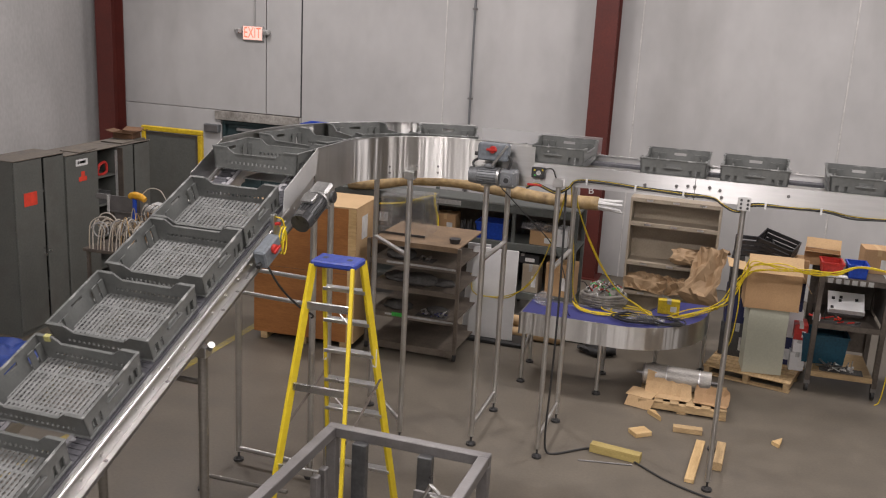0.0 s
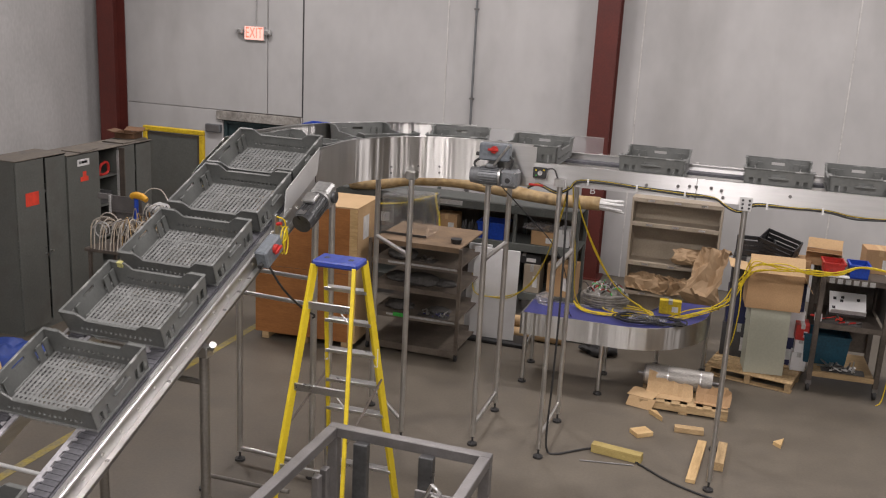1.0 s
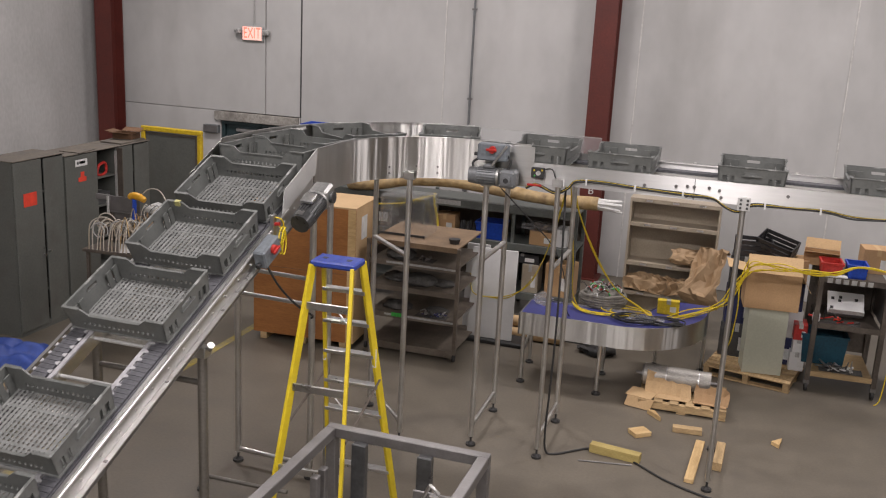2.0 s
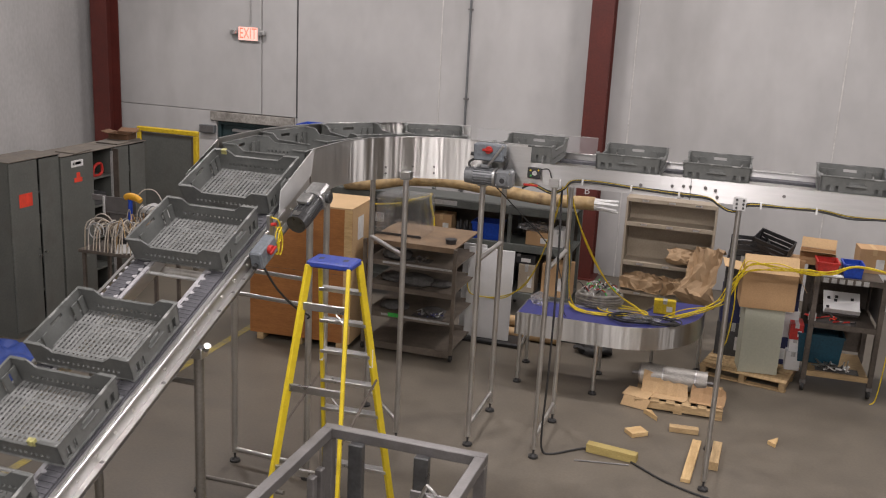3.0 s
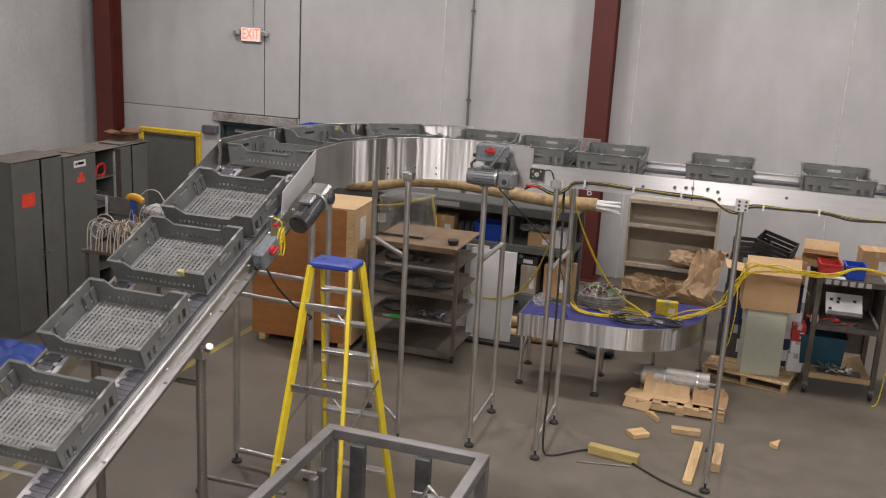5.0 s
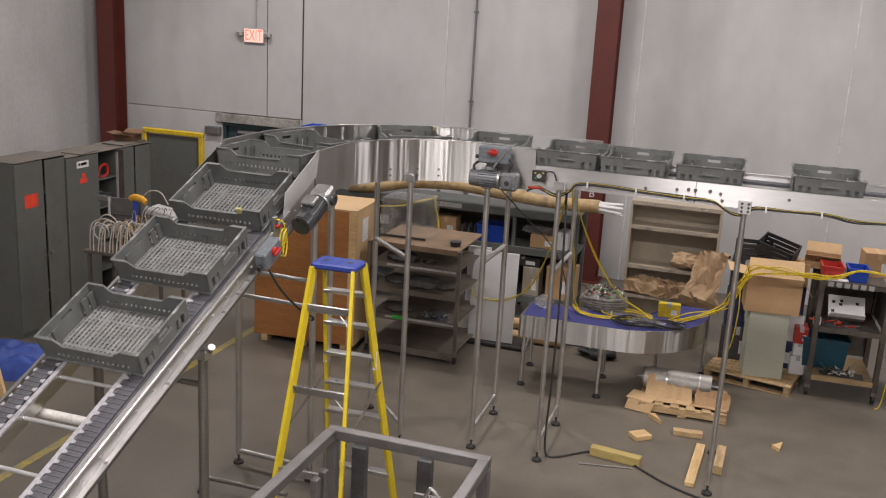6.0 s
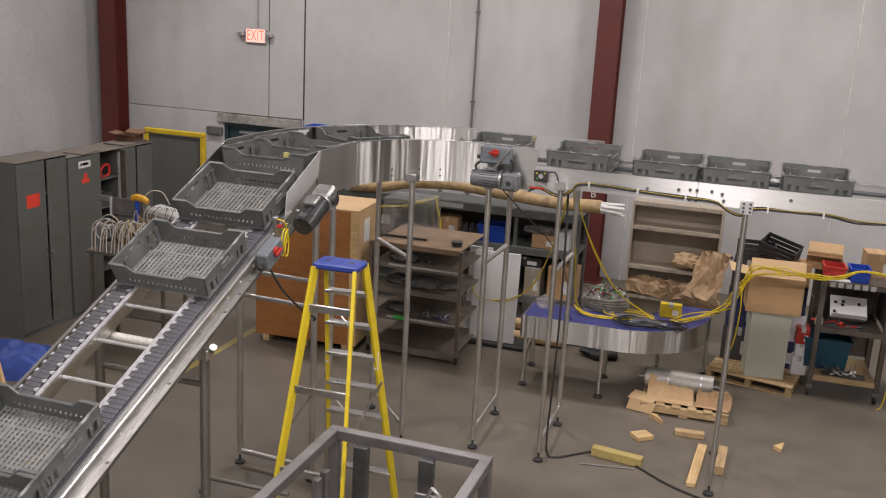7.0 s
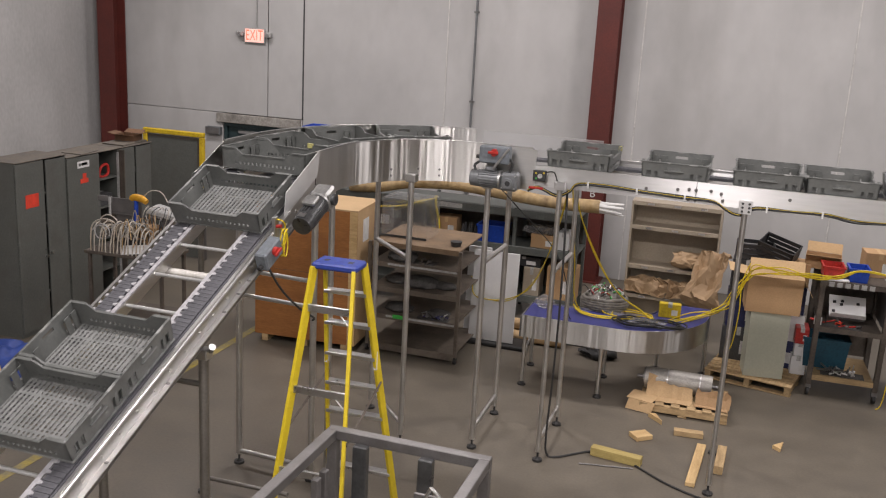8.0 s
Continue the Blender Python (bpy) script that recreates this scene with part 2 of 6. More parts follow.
def finish(bm, name, material, smooth=False):
    me = bpy.data.meshes.new(name)
    bmesh.ops.recalc_face_normals(bm, faces=bm.faces[:])
    bm.to_mesh(me)
    bm.free()
    me.materials.append(material)
    if smooth:
        for p in me.polygons:
            p.use_smooth = True
        me.set_sharp_from_angle(angle=radians(40))
    return me


def part(name, bm, material, parent, label="", smooth=False):
    """Links a bmesh as one mesh object under a thing or part."""
    ob = new(name, finish(bm, name, material, smooth))
    ob.parent = parent
    if label:
        ob["label"] = label
    return ob


def thing(name, label, category, m=None, group="", kind=""):
    ob = new(name)
    ob.empty_display_size = 0.1
    ob.matrix_basis = m or Matrix()
    return tagged(ob, label, category, group, kind)


def single(name, bm, material, label, category, m=None, group="", kind="", smooth=False):
    ob = new(name, finish(bm, name, material, smooth))
    ob.matrix_basis = m or Matrix()
    return tagged(ob, label, category, group, kind)


def box(bm, x0, x1, y0, y1, z0, z1, m=None, bevel=0.0):
    vs = [bm.verts.new((x, y, z)) for x in (x0, x1) for y in (y0, y1) for z in (z0, z1)]
    fs = [bm.faces.new([vs[i] for i in q]) for q in ((0, 1, 3, 2), (4, 6, 7, 5), (0, 4, 5, 1), (2, 3, 7, 6), (0, 2, 6, 4), (1, 5, 7, 3))]
    if bevel:
        es = list({e for f in fs for e in f.edges})
        r = bmesh.ops.bevel(bm, geom=es, offset=bevel, segments=1, affect="EDGES", profile=0.5)
        vs = list({v for f in r["faces"] for v in f.verts} | {v for v in vs if v.is_valid})
    if m is not None:
        bmesh.ops.transform(bm, matrix=m, verts=[v for v in vs if v.is_valid])
    return bm


def rod(bm, a, b, r, n=12, r2=None):
    a, b = Vector(a), Vector(b)
    q = (b - a).to_track_quat("Z", "Y").to_matrix()
    rings = []
    for c, rad in ((a, r), (b, r if r2 is None else r2)):
        rings.append([bm.verts.new(c + q @ Vector((rad * math.cos(2 * math.pi * i / n), rad * math.sin(2 * math.pi * i / n), 0))) for i in range(n)])
    for i in range(n):
        bm.faces.new((rings[0][i], rings[0][(i + 1) % n], rings[1][(i + 1) % n], rings[1][i]))
    bm.faces.new(rings[0][::-1])
    bm.faces.new(rings[1])
    return bm


def smooth_path(pts, per=6):
    pts = [Vector(p) for p in pts]
    out = []
    for i in range(len(pts) - 1):
        p0, p1, p2, p3 = pts[max(i - 1, 0)], pts[i], pts[i + 1], pts[min(i + 2, len(pts) - 1)]
        for k in range(per):
            t = k / per
            out.append(0.5 * (2 * p1 + (p2 - p0) * t + (2 * p0 - 5 * p1 + 4 * p2 - p3) * t * t + (3 * p1 - p0 - 3 * p2 + p3) * t ** 3))
    return out + [pts[-1]]


def sweep(bm, pts, r, n=8, smooth=True, per=6, radii=None):
    pts = smooth_path(pts, per) if smooth else [Vector(p) for p in pts]
    rings, up = [], None
    for i, p in enumerate(pts):
        d = (pts[min(i + 1, len(pts) - 1)] - pts[max(i - 1, 0)]).normalized()
        if up is None:
            up = Vector((0, 0, 1)) if abs(d.z) < 0.9 else Vector((1, 0, 0))
        side = d.cross(up).normalized()
        up = side.cross(d).normalized()
        rr = r if radii is None else radii(i / (len(pts) - 1))
        rings.append([bm.verts.new(p + rr * (side * math.cos(2 * math.pi * k / n) + up * math.sin(2 * math.pi * k / n))) for k in range(n)])
    for a, b in zip(rings, rings[1:]):
        for k in range(n):
            bm.faces.new((a[k], a[(k + 1) % n], b[(k + 1) % n], b[k]))
    bm.faces.new(rings[0][::-1])
    bm.faces.new(rings[-1])
    return bm


def ribbon(bm, line, z0, z1, thick):
    """An upright strip along a plan line of (x, y) points, with thickness to its left."""
    line = [Vector((x, y, 0)) for x, y in line]
    cols = []
    for i, p in enumerate(line):
        d = (line[min(i + 1, len(line) - 1)] - line[max(i - 1, 0)]).normalized()
        nrm = Vector((-d.y, d.x, 0)) * thick
        cols.append([bm.verts.new(v) for v in (p + Vector((0, 0, z0)), p + Vector((0, 0, z1)), p + nrm + Vector((0, 0, z1)), p + nrm + Vector((0, 0, z0)))])
    for a, b in zip(cols, cols[1:]):
        for k in range(4):
            bm.faces.new((a[k], a[(k + 1) % 4], b[(k + 1) % 4], b[k]))
    bm.faces.new(cols[0])
    bm.faces.new(cols[-1][::-1])
    return bm


def slab(bm, outline, z0, z1):
    """A flat plate with a plan outline."""
    lo, hi = [bm.verts.new((x, y, z0)) for x, y in outline], [bm.verts.new((x, y, z1)) for x, y in outline]
    n = len(outline)
    bm.faces.new(lo[::-1])
    bm.faces.new(hi)
    for i in range(n):
        bm.faces.new((lo[i], lo[(i + 1) % n], hi[(i + 1) % n], hi[i]))
    return bm


def nb():
    return bmesh.new()


def profile(bm, outline, y0, y1, place):
    """A bar of one cross-section: outline points (across, up) carried from y0 to y1; place(across, y, up) gives the point."""
    a, b = [bm.verts.new(place(u, y0, v)) for u, v in outline], [bm.verts.new(place(u, y1, v)) for u, v in outline]
    n = len(outline)
    for i in range(n):
        bm.faces.new((a[i], a[(i + 1) % n], b[(i + 1) % n], b[i]))
    bm.faces.new(a[::-1])
    bm.faces.new(b)
    return bm


def channel(top, bottom, web, lip_top, lip_bottom):
    """The outline of a bent sheet channel: web at 0, lips to the given sides."""
    t = 0.008
    return [(-web, bottom), (lip_bottom, bottom), (lip_bottom, bottom + t), (web, bottom + t), (web, top - t), (lip_top, top - t), (lip_top, top), (-web, top)]
# ---- the hall ----
WALL_Y, WALL_X = 15.93, -12.45
X1, Y0 = 12.0, -8.0


def hall():
    floor = single("floor", slab(nb(), [(WALL_X, Y0), (X1, Y0), (X1, WALL_Y + 0.3), (WALL_X, WALL_Y + 0.3)], -0.2, 0.0), FLOOR,
                   "grey-brown sealed concrete floor with stains and scuffs", "floor", kind="structure")
    single("ceiling", box(nb(), WALL_X, X1, Y0, WALL_Y, CEILING, CEILING + 0.2), CEIL, "pale steel deck ceiling of the hall", "ceiling", kind="structure")
    single("wall_west", box(nb(), WALL_X - 0.3, WALL_X, Y0, WALL_Y + 0.3, -0.2, CEILING), CONCRETE_PLAIN, "bare grey concrete side wall with faint stains", "wall", kind="structure")
    single("wall_east", box(nb(), X1, X1 + 0.3, Y0, WALL_Y + 0.3, -0.2, CEILING), FAR_WALL, "unseen east wall, darkened for the reflections in the steel", "wall", kind="structure")
    single("wall_south", box(nb(), WALL_X, X1, Y0 - 0.3, Y0, -0.2, CEILING), CONCRETE_PLAIN, "bare grey concrete wall", "wall", kind="structure")
    north = single("wall_north", box(nb(), WALL_X, X1, WALL_Y + 0.16, WALL_Y + 0.3, -0.2, CEILING), LINTEL,
                   "precast concrete panel wall with vertical joints, grey stains and painted-in shading", "wall", kind="structure")
    # precast panels, stopped short of each other at the joints; the door opening is left free
    xs = [WALL_X + 0.002, -7.986, -5.25, -1.94, 1.24, 4.4, 8.0, X1 - 0.002]
    g = 0.009
    for i, (a, b) in enumerate(zip(xs, xs[1:])):
        if i == 0:
            for x0, x1, z0, z1 in ((a, -8.71, 2.215, CEILING - 0.01), (-8.71, b, 2.215, CEILING - 0.01), (a, -9.66, 0.002, 2.205)):
                part("panel", box(nb(), x0 + g, x1 - g, WALL_Y, WALL_Y + 0.15, z0, z1, bevel=0.006), CONCRETE_WALL, north)
            part("panel", box(nb(), -8.02, b - g, WALL_Y, WALL_Y + 0.15, 0.002, 2.205, bevel=0.006), CONCRETE_WALL, north)
        else:
            part("panel", box(nb(), a + g, b - g, WALL_Y, WALL_Y + 0.15, 0.002, CEILING - 0.01, bevel=0.006), CONCRETE_WALL, north)
    for x in (-5.25, -1.94, 1.24):
        part("joint_sealant", box(nb(), x - 0.011, x + 0.011, WALL_Y - 0.008, WALL_Y + 0.02, 0.002, CEILING - 0.02), CAULK, north, "pale vertical joint sealant")
    part("joint_filler", box(nb(), -8.0, -7.972, WALL_Y - 0.004, WALL_Y + 0.02, 2.21, CEILING - 0.02), DARK_GREY, north, "dark open panel joint")
    part("lintel", box(nb(), -9.78, -8.02, WALL_Y - 0.05, WALL_Y + 0.155, 2.03, 2.2, bevel=0.01), LINTEL, north, "rough stained concrete lintel")
    return floor, north


def door():
    d = thing("door_1", "dark teal steel exit door in a steel frame", "door", pose(-8.84, WALL_Y + 0.1, 0), kind="structure")
    for x in (-0.81, 0.75):
        part("door_frame", box(nb(), x, x + 0.06, -0.08, 0.04, 0, 2.02, bevel=0.005), DOOR_TEAL, d)
    part("door_head", box(nb(), -0.75, 0.75, -0.08, 0.04, 1.96, 2.02, bevel=0.004), DOOR_TEAL, d)
    for x in (-0.74, 0.01):
        leaf = part("door_leaf", box(nb(), x, x + 0.73, -0.02, 0.03, 0.01, 1.95, bevel=0.004), DOOR_TEAL, d)
        part("kick_plate", box(nb(), x + 0.05, x + 0.68, -0.024, -0.021, 0.05, 0.3), DULL_STEEL, leaf)
    part("door_closer", box(nb(), -0.5, -0.1, -0.1, -0.02, 1.84, 1.9, bevel=0.01), ALU, d, "aluminium door closer")
    part("push_bar", rod(nb(), (-0.65, -0.09, 1.0), (-0.1, -0.09, 1.0), 0.02), ALU, d)


def column(x, y, label, letter=None):
    c = thing("steel_column", label, "column", pose(x, y, 0), kind="structure")
    w, d, t = 0.36, 0.36, 0.018
    bm = nb()
    box(bm, -w / 2, w / 2, -d / 2, -d / 2 + t, 0.02, CEILING - 0.01)
    part("flange", bm, RED_STEEL, c)
    part("flange", box(nb(), -w / 2, w / 2, d / 2 - t, d / 2, 0.02, CEILING - 0.01), RED_STEEL, c)
    part("web", box(nb(), -0.007, 0.007, -d / 2 + t, d / 2 - t, 0.02, CEILING - 0.01), RED_STEEL, c)
    part("base_plate", box(nb(), -0.25, 0.25, -0.25, 0.25, 0, 0.02), RED_STEEL, c)
    if letter:
        cu = bpy.data.curves.new("letter", "FONT")
        cu.body, cu.size, cu.align_x, cu.extrude = letter, 0.17, "CENTER", 0.001
        cu.materials.append(PAPER)
        t_ob = new("letter", cu)
        t_ob.parent, t_ob.matrix_basis = c, pose(0.0, -d / 2 - 0.003, 1.46, 90, 0, 0)
    return c


def exit_sign():
    s = thing("exit_sign", "lit exit sign with two emergency lamp heads", "exit sign", pose(-8.965, WALL_Y - 0.05, 3.675))
    part("housing", box(nb(), -0.215, 0.215, 0.0, 0.05, -0.135, 0.135, bevel=0.012), LIGHT_GREY, s)
    part("face", box(nb(), -0.195, 0.195, -0.006, 0.002, -0.118, 0.118, bevel=0.003), EXIT_FACE, s, "glowing pale sign face")
    cu = bpy.data.curves.new("lettering", "FONT")
    cu.body, cu.size, cu.align_x, cu.align_y, cu.extrude = "EXIT", 0.27, "CENTER", "CENTER", 0.001
    cu.space_character = 1.05
    cu.materials.append(EXIT_RED)
    t_ob = new("lettering", cu)
    t_ob.parent, t_ob.matrix_basis = s, pose(0, -0.0085, 0.0, 90, 0, 0) @ Matrix.Diagonal((0.62, 1, 1, 1))
    for k in (-1, 1):
        head = part("lamp_head", box(nb(), k * 0.29 - 0.065, k * 0.29 + 0.065, -0.06, 0.05, -0.02, 0.075, bevel=0.02), LIGHT_GREY, s)
        part("lamp_lens", rod(nb(), (k * 0.29, -0.075, 0.02), (k * 0.29, -0.058, 0.02), 0.04), ALU, head)
    part("conduit", rod(nb(), (0.03, 0.03, 0.13), (0.03, 0.03, CEILING - 3.7), 0.012, 8), LIGHT_GREY, s)


def wall_conduit(x, r, material, label):
    c = thing("conduit", label, "conduit", pose(x, WALL_Y - r - 0.012, 0))
    part("pipe", rod(nb(), (0, 0, 0.3), (0, 0, CEILING - 0.05), r, 10), material, c, smooth=True)
    for z in (1.2, 2.8, 4.3, 6.0):
        part("clamp", box(nb(), -r - 0.02, r + 0.02, -r - 0.004, r + 0.012, z, z + 0.03), DULL_STEEL, c)


def bay_light(x, y):
    f = thing("bay_light", "white rectangular high bay lamp under the ceiling", "ceiling lamp", pose(x, y, CEILING - 0.6), group="high bay lamps")
    part("housing", box(nb(), -0.66, 0.66, -0.32, 0.32, 0.0, 0.12, bevel=0.02), WHITE, f)
    for k in (-0.5, 0.5):
        part("hanger", rod(nb(), (k, 0, 0.12), (k, 0, 0.598), 0.008, 6), DULL_STEEL, f)


hall()
door()
column(-11.86, 15.6, "dark red painted steel column in the corner")
column(-2.46, 15.7, "dark red painted steel column against the wall", "B")
exit_sign()
wall_conduit(-4.745, 0.02, MOTOR_GREY, "grey steel conduit running up the concrete wall")
for spot in LAMP_SPOTS:
    bay_light(*spot)
single("floor_stripe", box(nb(), -6.2, -6.1, -4, 12.5, 0.001, 0.004), YELLOW_STRIPE, "worn yellow safety line painted on the concrete floor", "floor marking", kind="structure")

# ---- conveyor line ----
CX, CY, R_IN, R_OUT = -2.5, 7.75, 1.0, 1.89
R_MID = (R_IN + R_OUT) / 2
BELT = 2.94                       # carrying height of the level run
RUN = 2.93                        # carrying height past the curve
SLOPE = 0.417
ANGLE = math.atan(SLOPE)
KNEE = 7.228                      # where the incline turns level
XL, XR = CX - R_OUT, CX - R_IN    # incline side planes
YN, YF = CY + R_IN, CY + R_OUT    # near and far side of the straight run


def incline_z(y):
    return BELT + SLOPE * (y - KNEE)


def foot(bm, x, y):
    rod(bm, (x, y, 0), (x, y, 0.022), 0.05, 14)
    rod(bm, (x, y, 0.022), (x, y, 0.04), 0.03, 12, 0.014)


def support(name, parent, a, b, top_a, top_b, r=0.028, brace=True, low=0.22, tube=BRUSHED):
    """A pair of round legs with a cross tube, a slanting brace and levelling feet."""
    s = new(name)
    s.parent = parent
    for (x, y), top in ((a, top_a), (b, top_b)):
        leg = part("leg", rod(nb(), (x, y, 0.1), (x, y, top), r, 14), tube, s, smooth=True)
        bm = nb()
        foot(bm, x, y)
        rod(bm, (x, y, 0.04), (x, y, 0.11), 0.011, 8)
        part("levelling_foot", bm, BLACK, leg, smooth=True)
        part("clamp", box(nb(), x - 0.05, x + 0.05, y - 0.045, y + 0.045, top - 0.02, top + 0.06, bevel=0.006), STAINLESS, leg)
    part("tie_bar", rod(nb(), (*a, low), (*b, low), r * 0.8, 10), BRUSHED, s, smooth=True)
    if brace:
        part("brace", rod(nb(), (*b, 1.95), (*a, 1.98), r * 0.9, 10), BRUSHED, s, smooth=True)
    return s


def gearmotor(parent, m, length, r, body, end, box_paint=None):
    """A finned motor on a gearbox, along its own x axis."""
    g = new("gearmotor")
    g.parent, g.matrix_basis = parent, m
    ring = [(rad * math.cos(a), rad * math.sin(a)) for k in range(20) for rad, d in ((r, 0.0), (r, 0.19), (r * 1.14, 0.2), (r * 1.14, 0.31)) for a in (2 * math.pi * k / 20 + d,)]
    bm = profile(nb(), ring, 0.0, length, lambda u, x, v: (x, u, v))
    part("motor", bm, body, g)
    fan = part("fan_cover", rod(nb(), (-0.085, 0, 0), (0.0, 0, 0), r * 1.02, 20, r * 1.14), end, g, smooth=True)
    part("rating_plate", box(nb(), -0.07, -0.012, -r * 0.4, r * 0.4, r * 1.08, r * 1.1), ALU, fan, "bright rating plate")
    part("flange", rod(nb(), (length, 0, 0), (length + 0.022, 0, 0), r * 1.22, 20), BRIGHT_CAST, g, smooth=True)
    part("gearbox", box(nb(), length + 0.023, length + 0.19, -r * 1.05, r * 1.05, -r * 1.2, r * 1.1, bevel=0.022), box_paint or MOTOR_GREY, g)
    part("output_boss", rod(nb(), (length + 0.105, -r * 1.4, -0.01), (length + 0.105, r * 1.4, -0.01), r * 0.62, 18), end, g, smooth=True)
    part("shaft_bore", rod(nb(), (length + 0.105, -r * 1.42, -0.01), (length + 0.105, -r * 1.39, -0.01), r * 0.34, 14), BLACK_PLASTIC, g, "dark hollow shaft")
    for k in (-1, 1):
        for q in (-1, 1):
            part("bolt", rod(nb(), (length + 0.105 + k * 0.062, -r * 1.1, q * r * 0.8), (length + 0.105 + k * 0.062, -r * 1.02, q * r * 0.8), 0.007, 6), ALU, g)
    part("terminal_box", box(nb(), length * 0.3, length * 0.8, -r * 0.7, r * 0.7, r * 1.1, r * 1.6, bevel=0.01), box_paint or end, g)
    return g


def control_box(parent, m, w, h, d):
    c = new("control_box")
    c.parent, c.matrix_basis = parent, m
    part("enclosure", box(nb(), -w / 2, w / 2, -d / 2, d / 2, -h / 2, h / 2, bevel=0.012), BOX_GREY, c)
    part("switch", rod(nb(), (w * 0.02, -d / 2 - 0.03, h * 0.18), (w * 0.02, -d / 2, h * 0.18), 0.034, 16), RED, c, "red rotary switch")
    part("switch_lever", box(nb(), -w * 0.02 - 0.045, w * 0.02 + 0.045, -d / 2 - 0.045, -d / 2 - 0.03, h * 0.18 - 0.012, h * 0.18 + 0.012, bevel=0.004), RED, c)
    part("gland", rod(nb(), (-w / 2 - 0.04, 0, -h * 0.2), (-w / 2, 0, -h * 0.2), 0.018, 10), BLACK, c)
    return c


Y_LOW = 2.6                      # foot of the incline; a level feed run leads to it


def slanted(bm, x0, x1, y0, y1, d0, d1):
    """A bar that follows the incline, between offsets d0 and d1 from the carrying line."""
    vs = [bm.verts.new((x, y, incline_z(y) + d)) for x in (x0, x1) for y in (y0, y1) for d in (d0, d1)]
    for q in ((0, 1, 3, 2), (4, 6, 7, 5), (0, 4, 5, 1), (2, 3, 7, 6), (0, 2, 6, 4), (1, 5, 7, 3)):
        bm.faces.new([vs[i] for i in q])
    return bm


def incline():
    c = thing("incline_conveyor", "stainless steel inclined two-strand tray conveyor with grey plastic chains", "conveyor")
    for x, k in ((XR, 1), (XL, -1)):
        bm = profile(nb(), channel(-0.012, -0.155, 0.004, -0.03, 0.045), Y_LOW, KNEE, lambda u, y, v: (x + (u if k > 0 else -u), y, incline_z(y) + v))
        rail = part("side_rail", bm, RAIL_STEEL, c)
        if k > 0:
            part("guide_rod", rod(nb(), (x + k * 0.03, Y_LOW, incline_z(Y_LOW) + 0.0), (x + k * 0.03, KNEE - 0.5, incline_z(KNEE - 0.5) + 0.0), 0.012, 8), BRUSHED, rail, smooth=True)
        part("lower_rail", slanted(nb(), x + k * 0.01 - 0.015, x + k * 0.01 + 0.015, Y_LOW, KNEE - 0.4, -0.205, -0.18), DULL_STEEL, rail)
        for i in range(26):
            y = Y_LOW + 0.15 + i * 0.18
            if y < KNEE and k > 0:
                part("bolt", rod(nb(), (x + k * 0.004, y, incline_z(y) - 0.09), (x + k * 0.016, y, incline_z(y) - 0.09), 0.011, 6), BRUSHED, rail)
        y0 = 6.66 if k > 0 else 6.74
        bm = nb()
        vs = [bm.verts.new((xx, y, z)) for xx in (x + 0.008 * k, x + 0.014 * k) for y, z in ((y0, incline_z(y0) - 0.02), (KNEE + 0.02, incline_z(KNEE) - 0.0), (KNEE + 0.06, 3.16), (y0 + 0.03, incline_z(y0) + 0.19))]
        for q in ((0, 1, 2, 3), (7, 6, 5, 4), (0, 4, 5, 1), (1, 5, 6, 2), (2, 6, 7, 3), (3, 7, 4, 0)):
            bm.faces.new([vs[i] for i in q])
        part("side_guard", bm, SATIN if k > 0 else STAINLESS, c, "plain stainless side guard plate")
        # inner support of the chain
        xa, xb = (x - k * 0.22, x - k * 0.19)
        part("inner_rail", slanted(nb(), min(xa, xb), max(xa, xb), Y_LOW, KNEE, -0.14, -0.03), STAINLESS, c)
        part("guide_strip", slanted(nb(), min(x - k * 0.224, x - k * 0.193), max(x - k * 0.224, x - k * 0.193), Y_LOW, KNEE, -0.0295, -0.014), CHAIN_EDGE, c, "pale plastic guide strip")
        part("wear_strip", slanted(nb(), min(x - k * 0.19, x - k * 0.045), max(x - k * 0.19, x - k * 0.045), Y_LOW, KNEE, -0.034, -0.028), CHAIN, c)
    for y in [4.5 + 0.355 * j for j in range(-4, 8)]:
        part("cross_bar", rod(nb(), (XL + 0.2, y, incline_z(y) - 0.075), (XR - 0.2, y, incline_z(y) - 0.075), 0.014, 10), ZINC, c, smooth=True)
    for y in [4.69 + 0.72 * j for j in range(-2, 4)]:
        part("return_roller", rod(nb(), (XL + 0.06, y, incline_z(y) - 0.2), (XR - 0.06, y, incline_z(y) - 0.2), 0.032, 14), PALE_ROLLER, c, "pale return roller", smooth=True)
    for y, low in ((5.5, 0.45), (3.0, 0.3)):
        support("support", c, (XR, y), (XL, y), incline_z(y) - 0.3, incline_z(y) - 0.3, 0.036, brace=False, low=low, tube=FLOOR_TONED_TUBE)
        part("cross_tube", rod(nb(), (XR, y, incline_z(y) - 0.52), (XL, y, incline_z(y) - 0.52), 0.022, 10), FLOOR_TONED_TUBE, c, smooth=True)
    f = support("support", c, (-3.58, 7.42), (-4.36, 7.46), 2.76, 2.76, 0.03, brace=False, low=0.13)
    for z in (1.71, 1.95):
        part("cross_tube", rod(nb(), (-3.58, 7.42, z), (-4.36, 7.46, z), 0.02, 10), BRUSHED, f, smooth=True)
    low = new("end_frame")
    low.parent = c
    leg = part("leg", rod(nb(), (-4.36, 6.83, 0.1), (-4.36, 6.83, 2.45), 0.026, 12), FLOOR_TONED_TUBE, low, smooth=True)
    bm = nb()
    foot(bm, -4.36, 6.83)
    rod(bm, (-4.36, 6.83, 0.04), (-4.36, 6.83, 0.11), 0.011, 8)
    part("levelling_foot", bm, BLACK, leg, smooth=True)
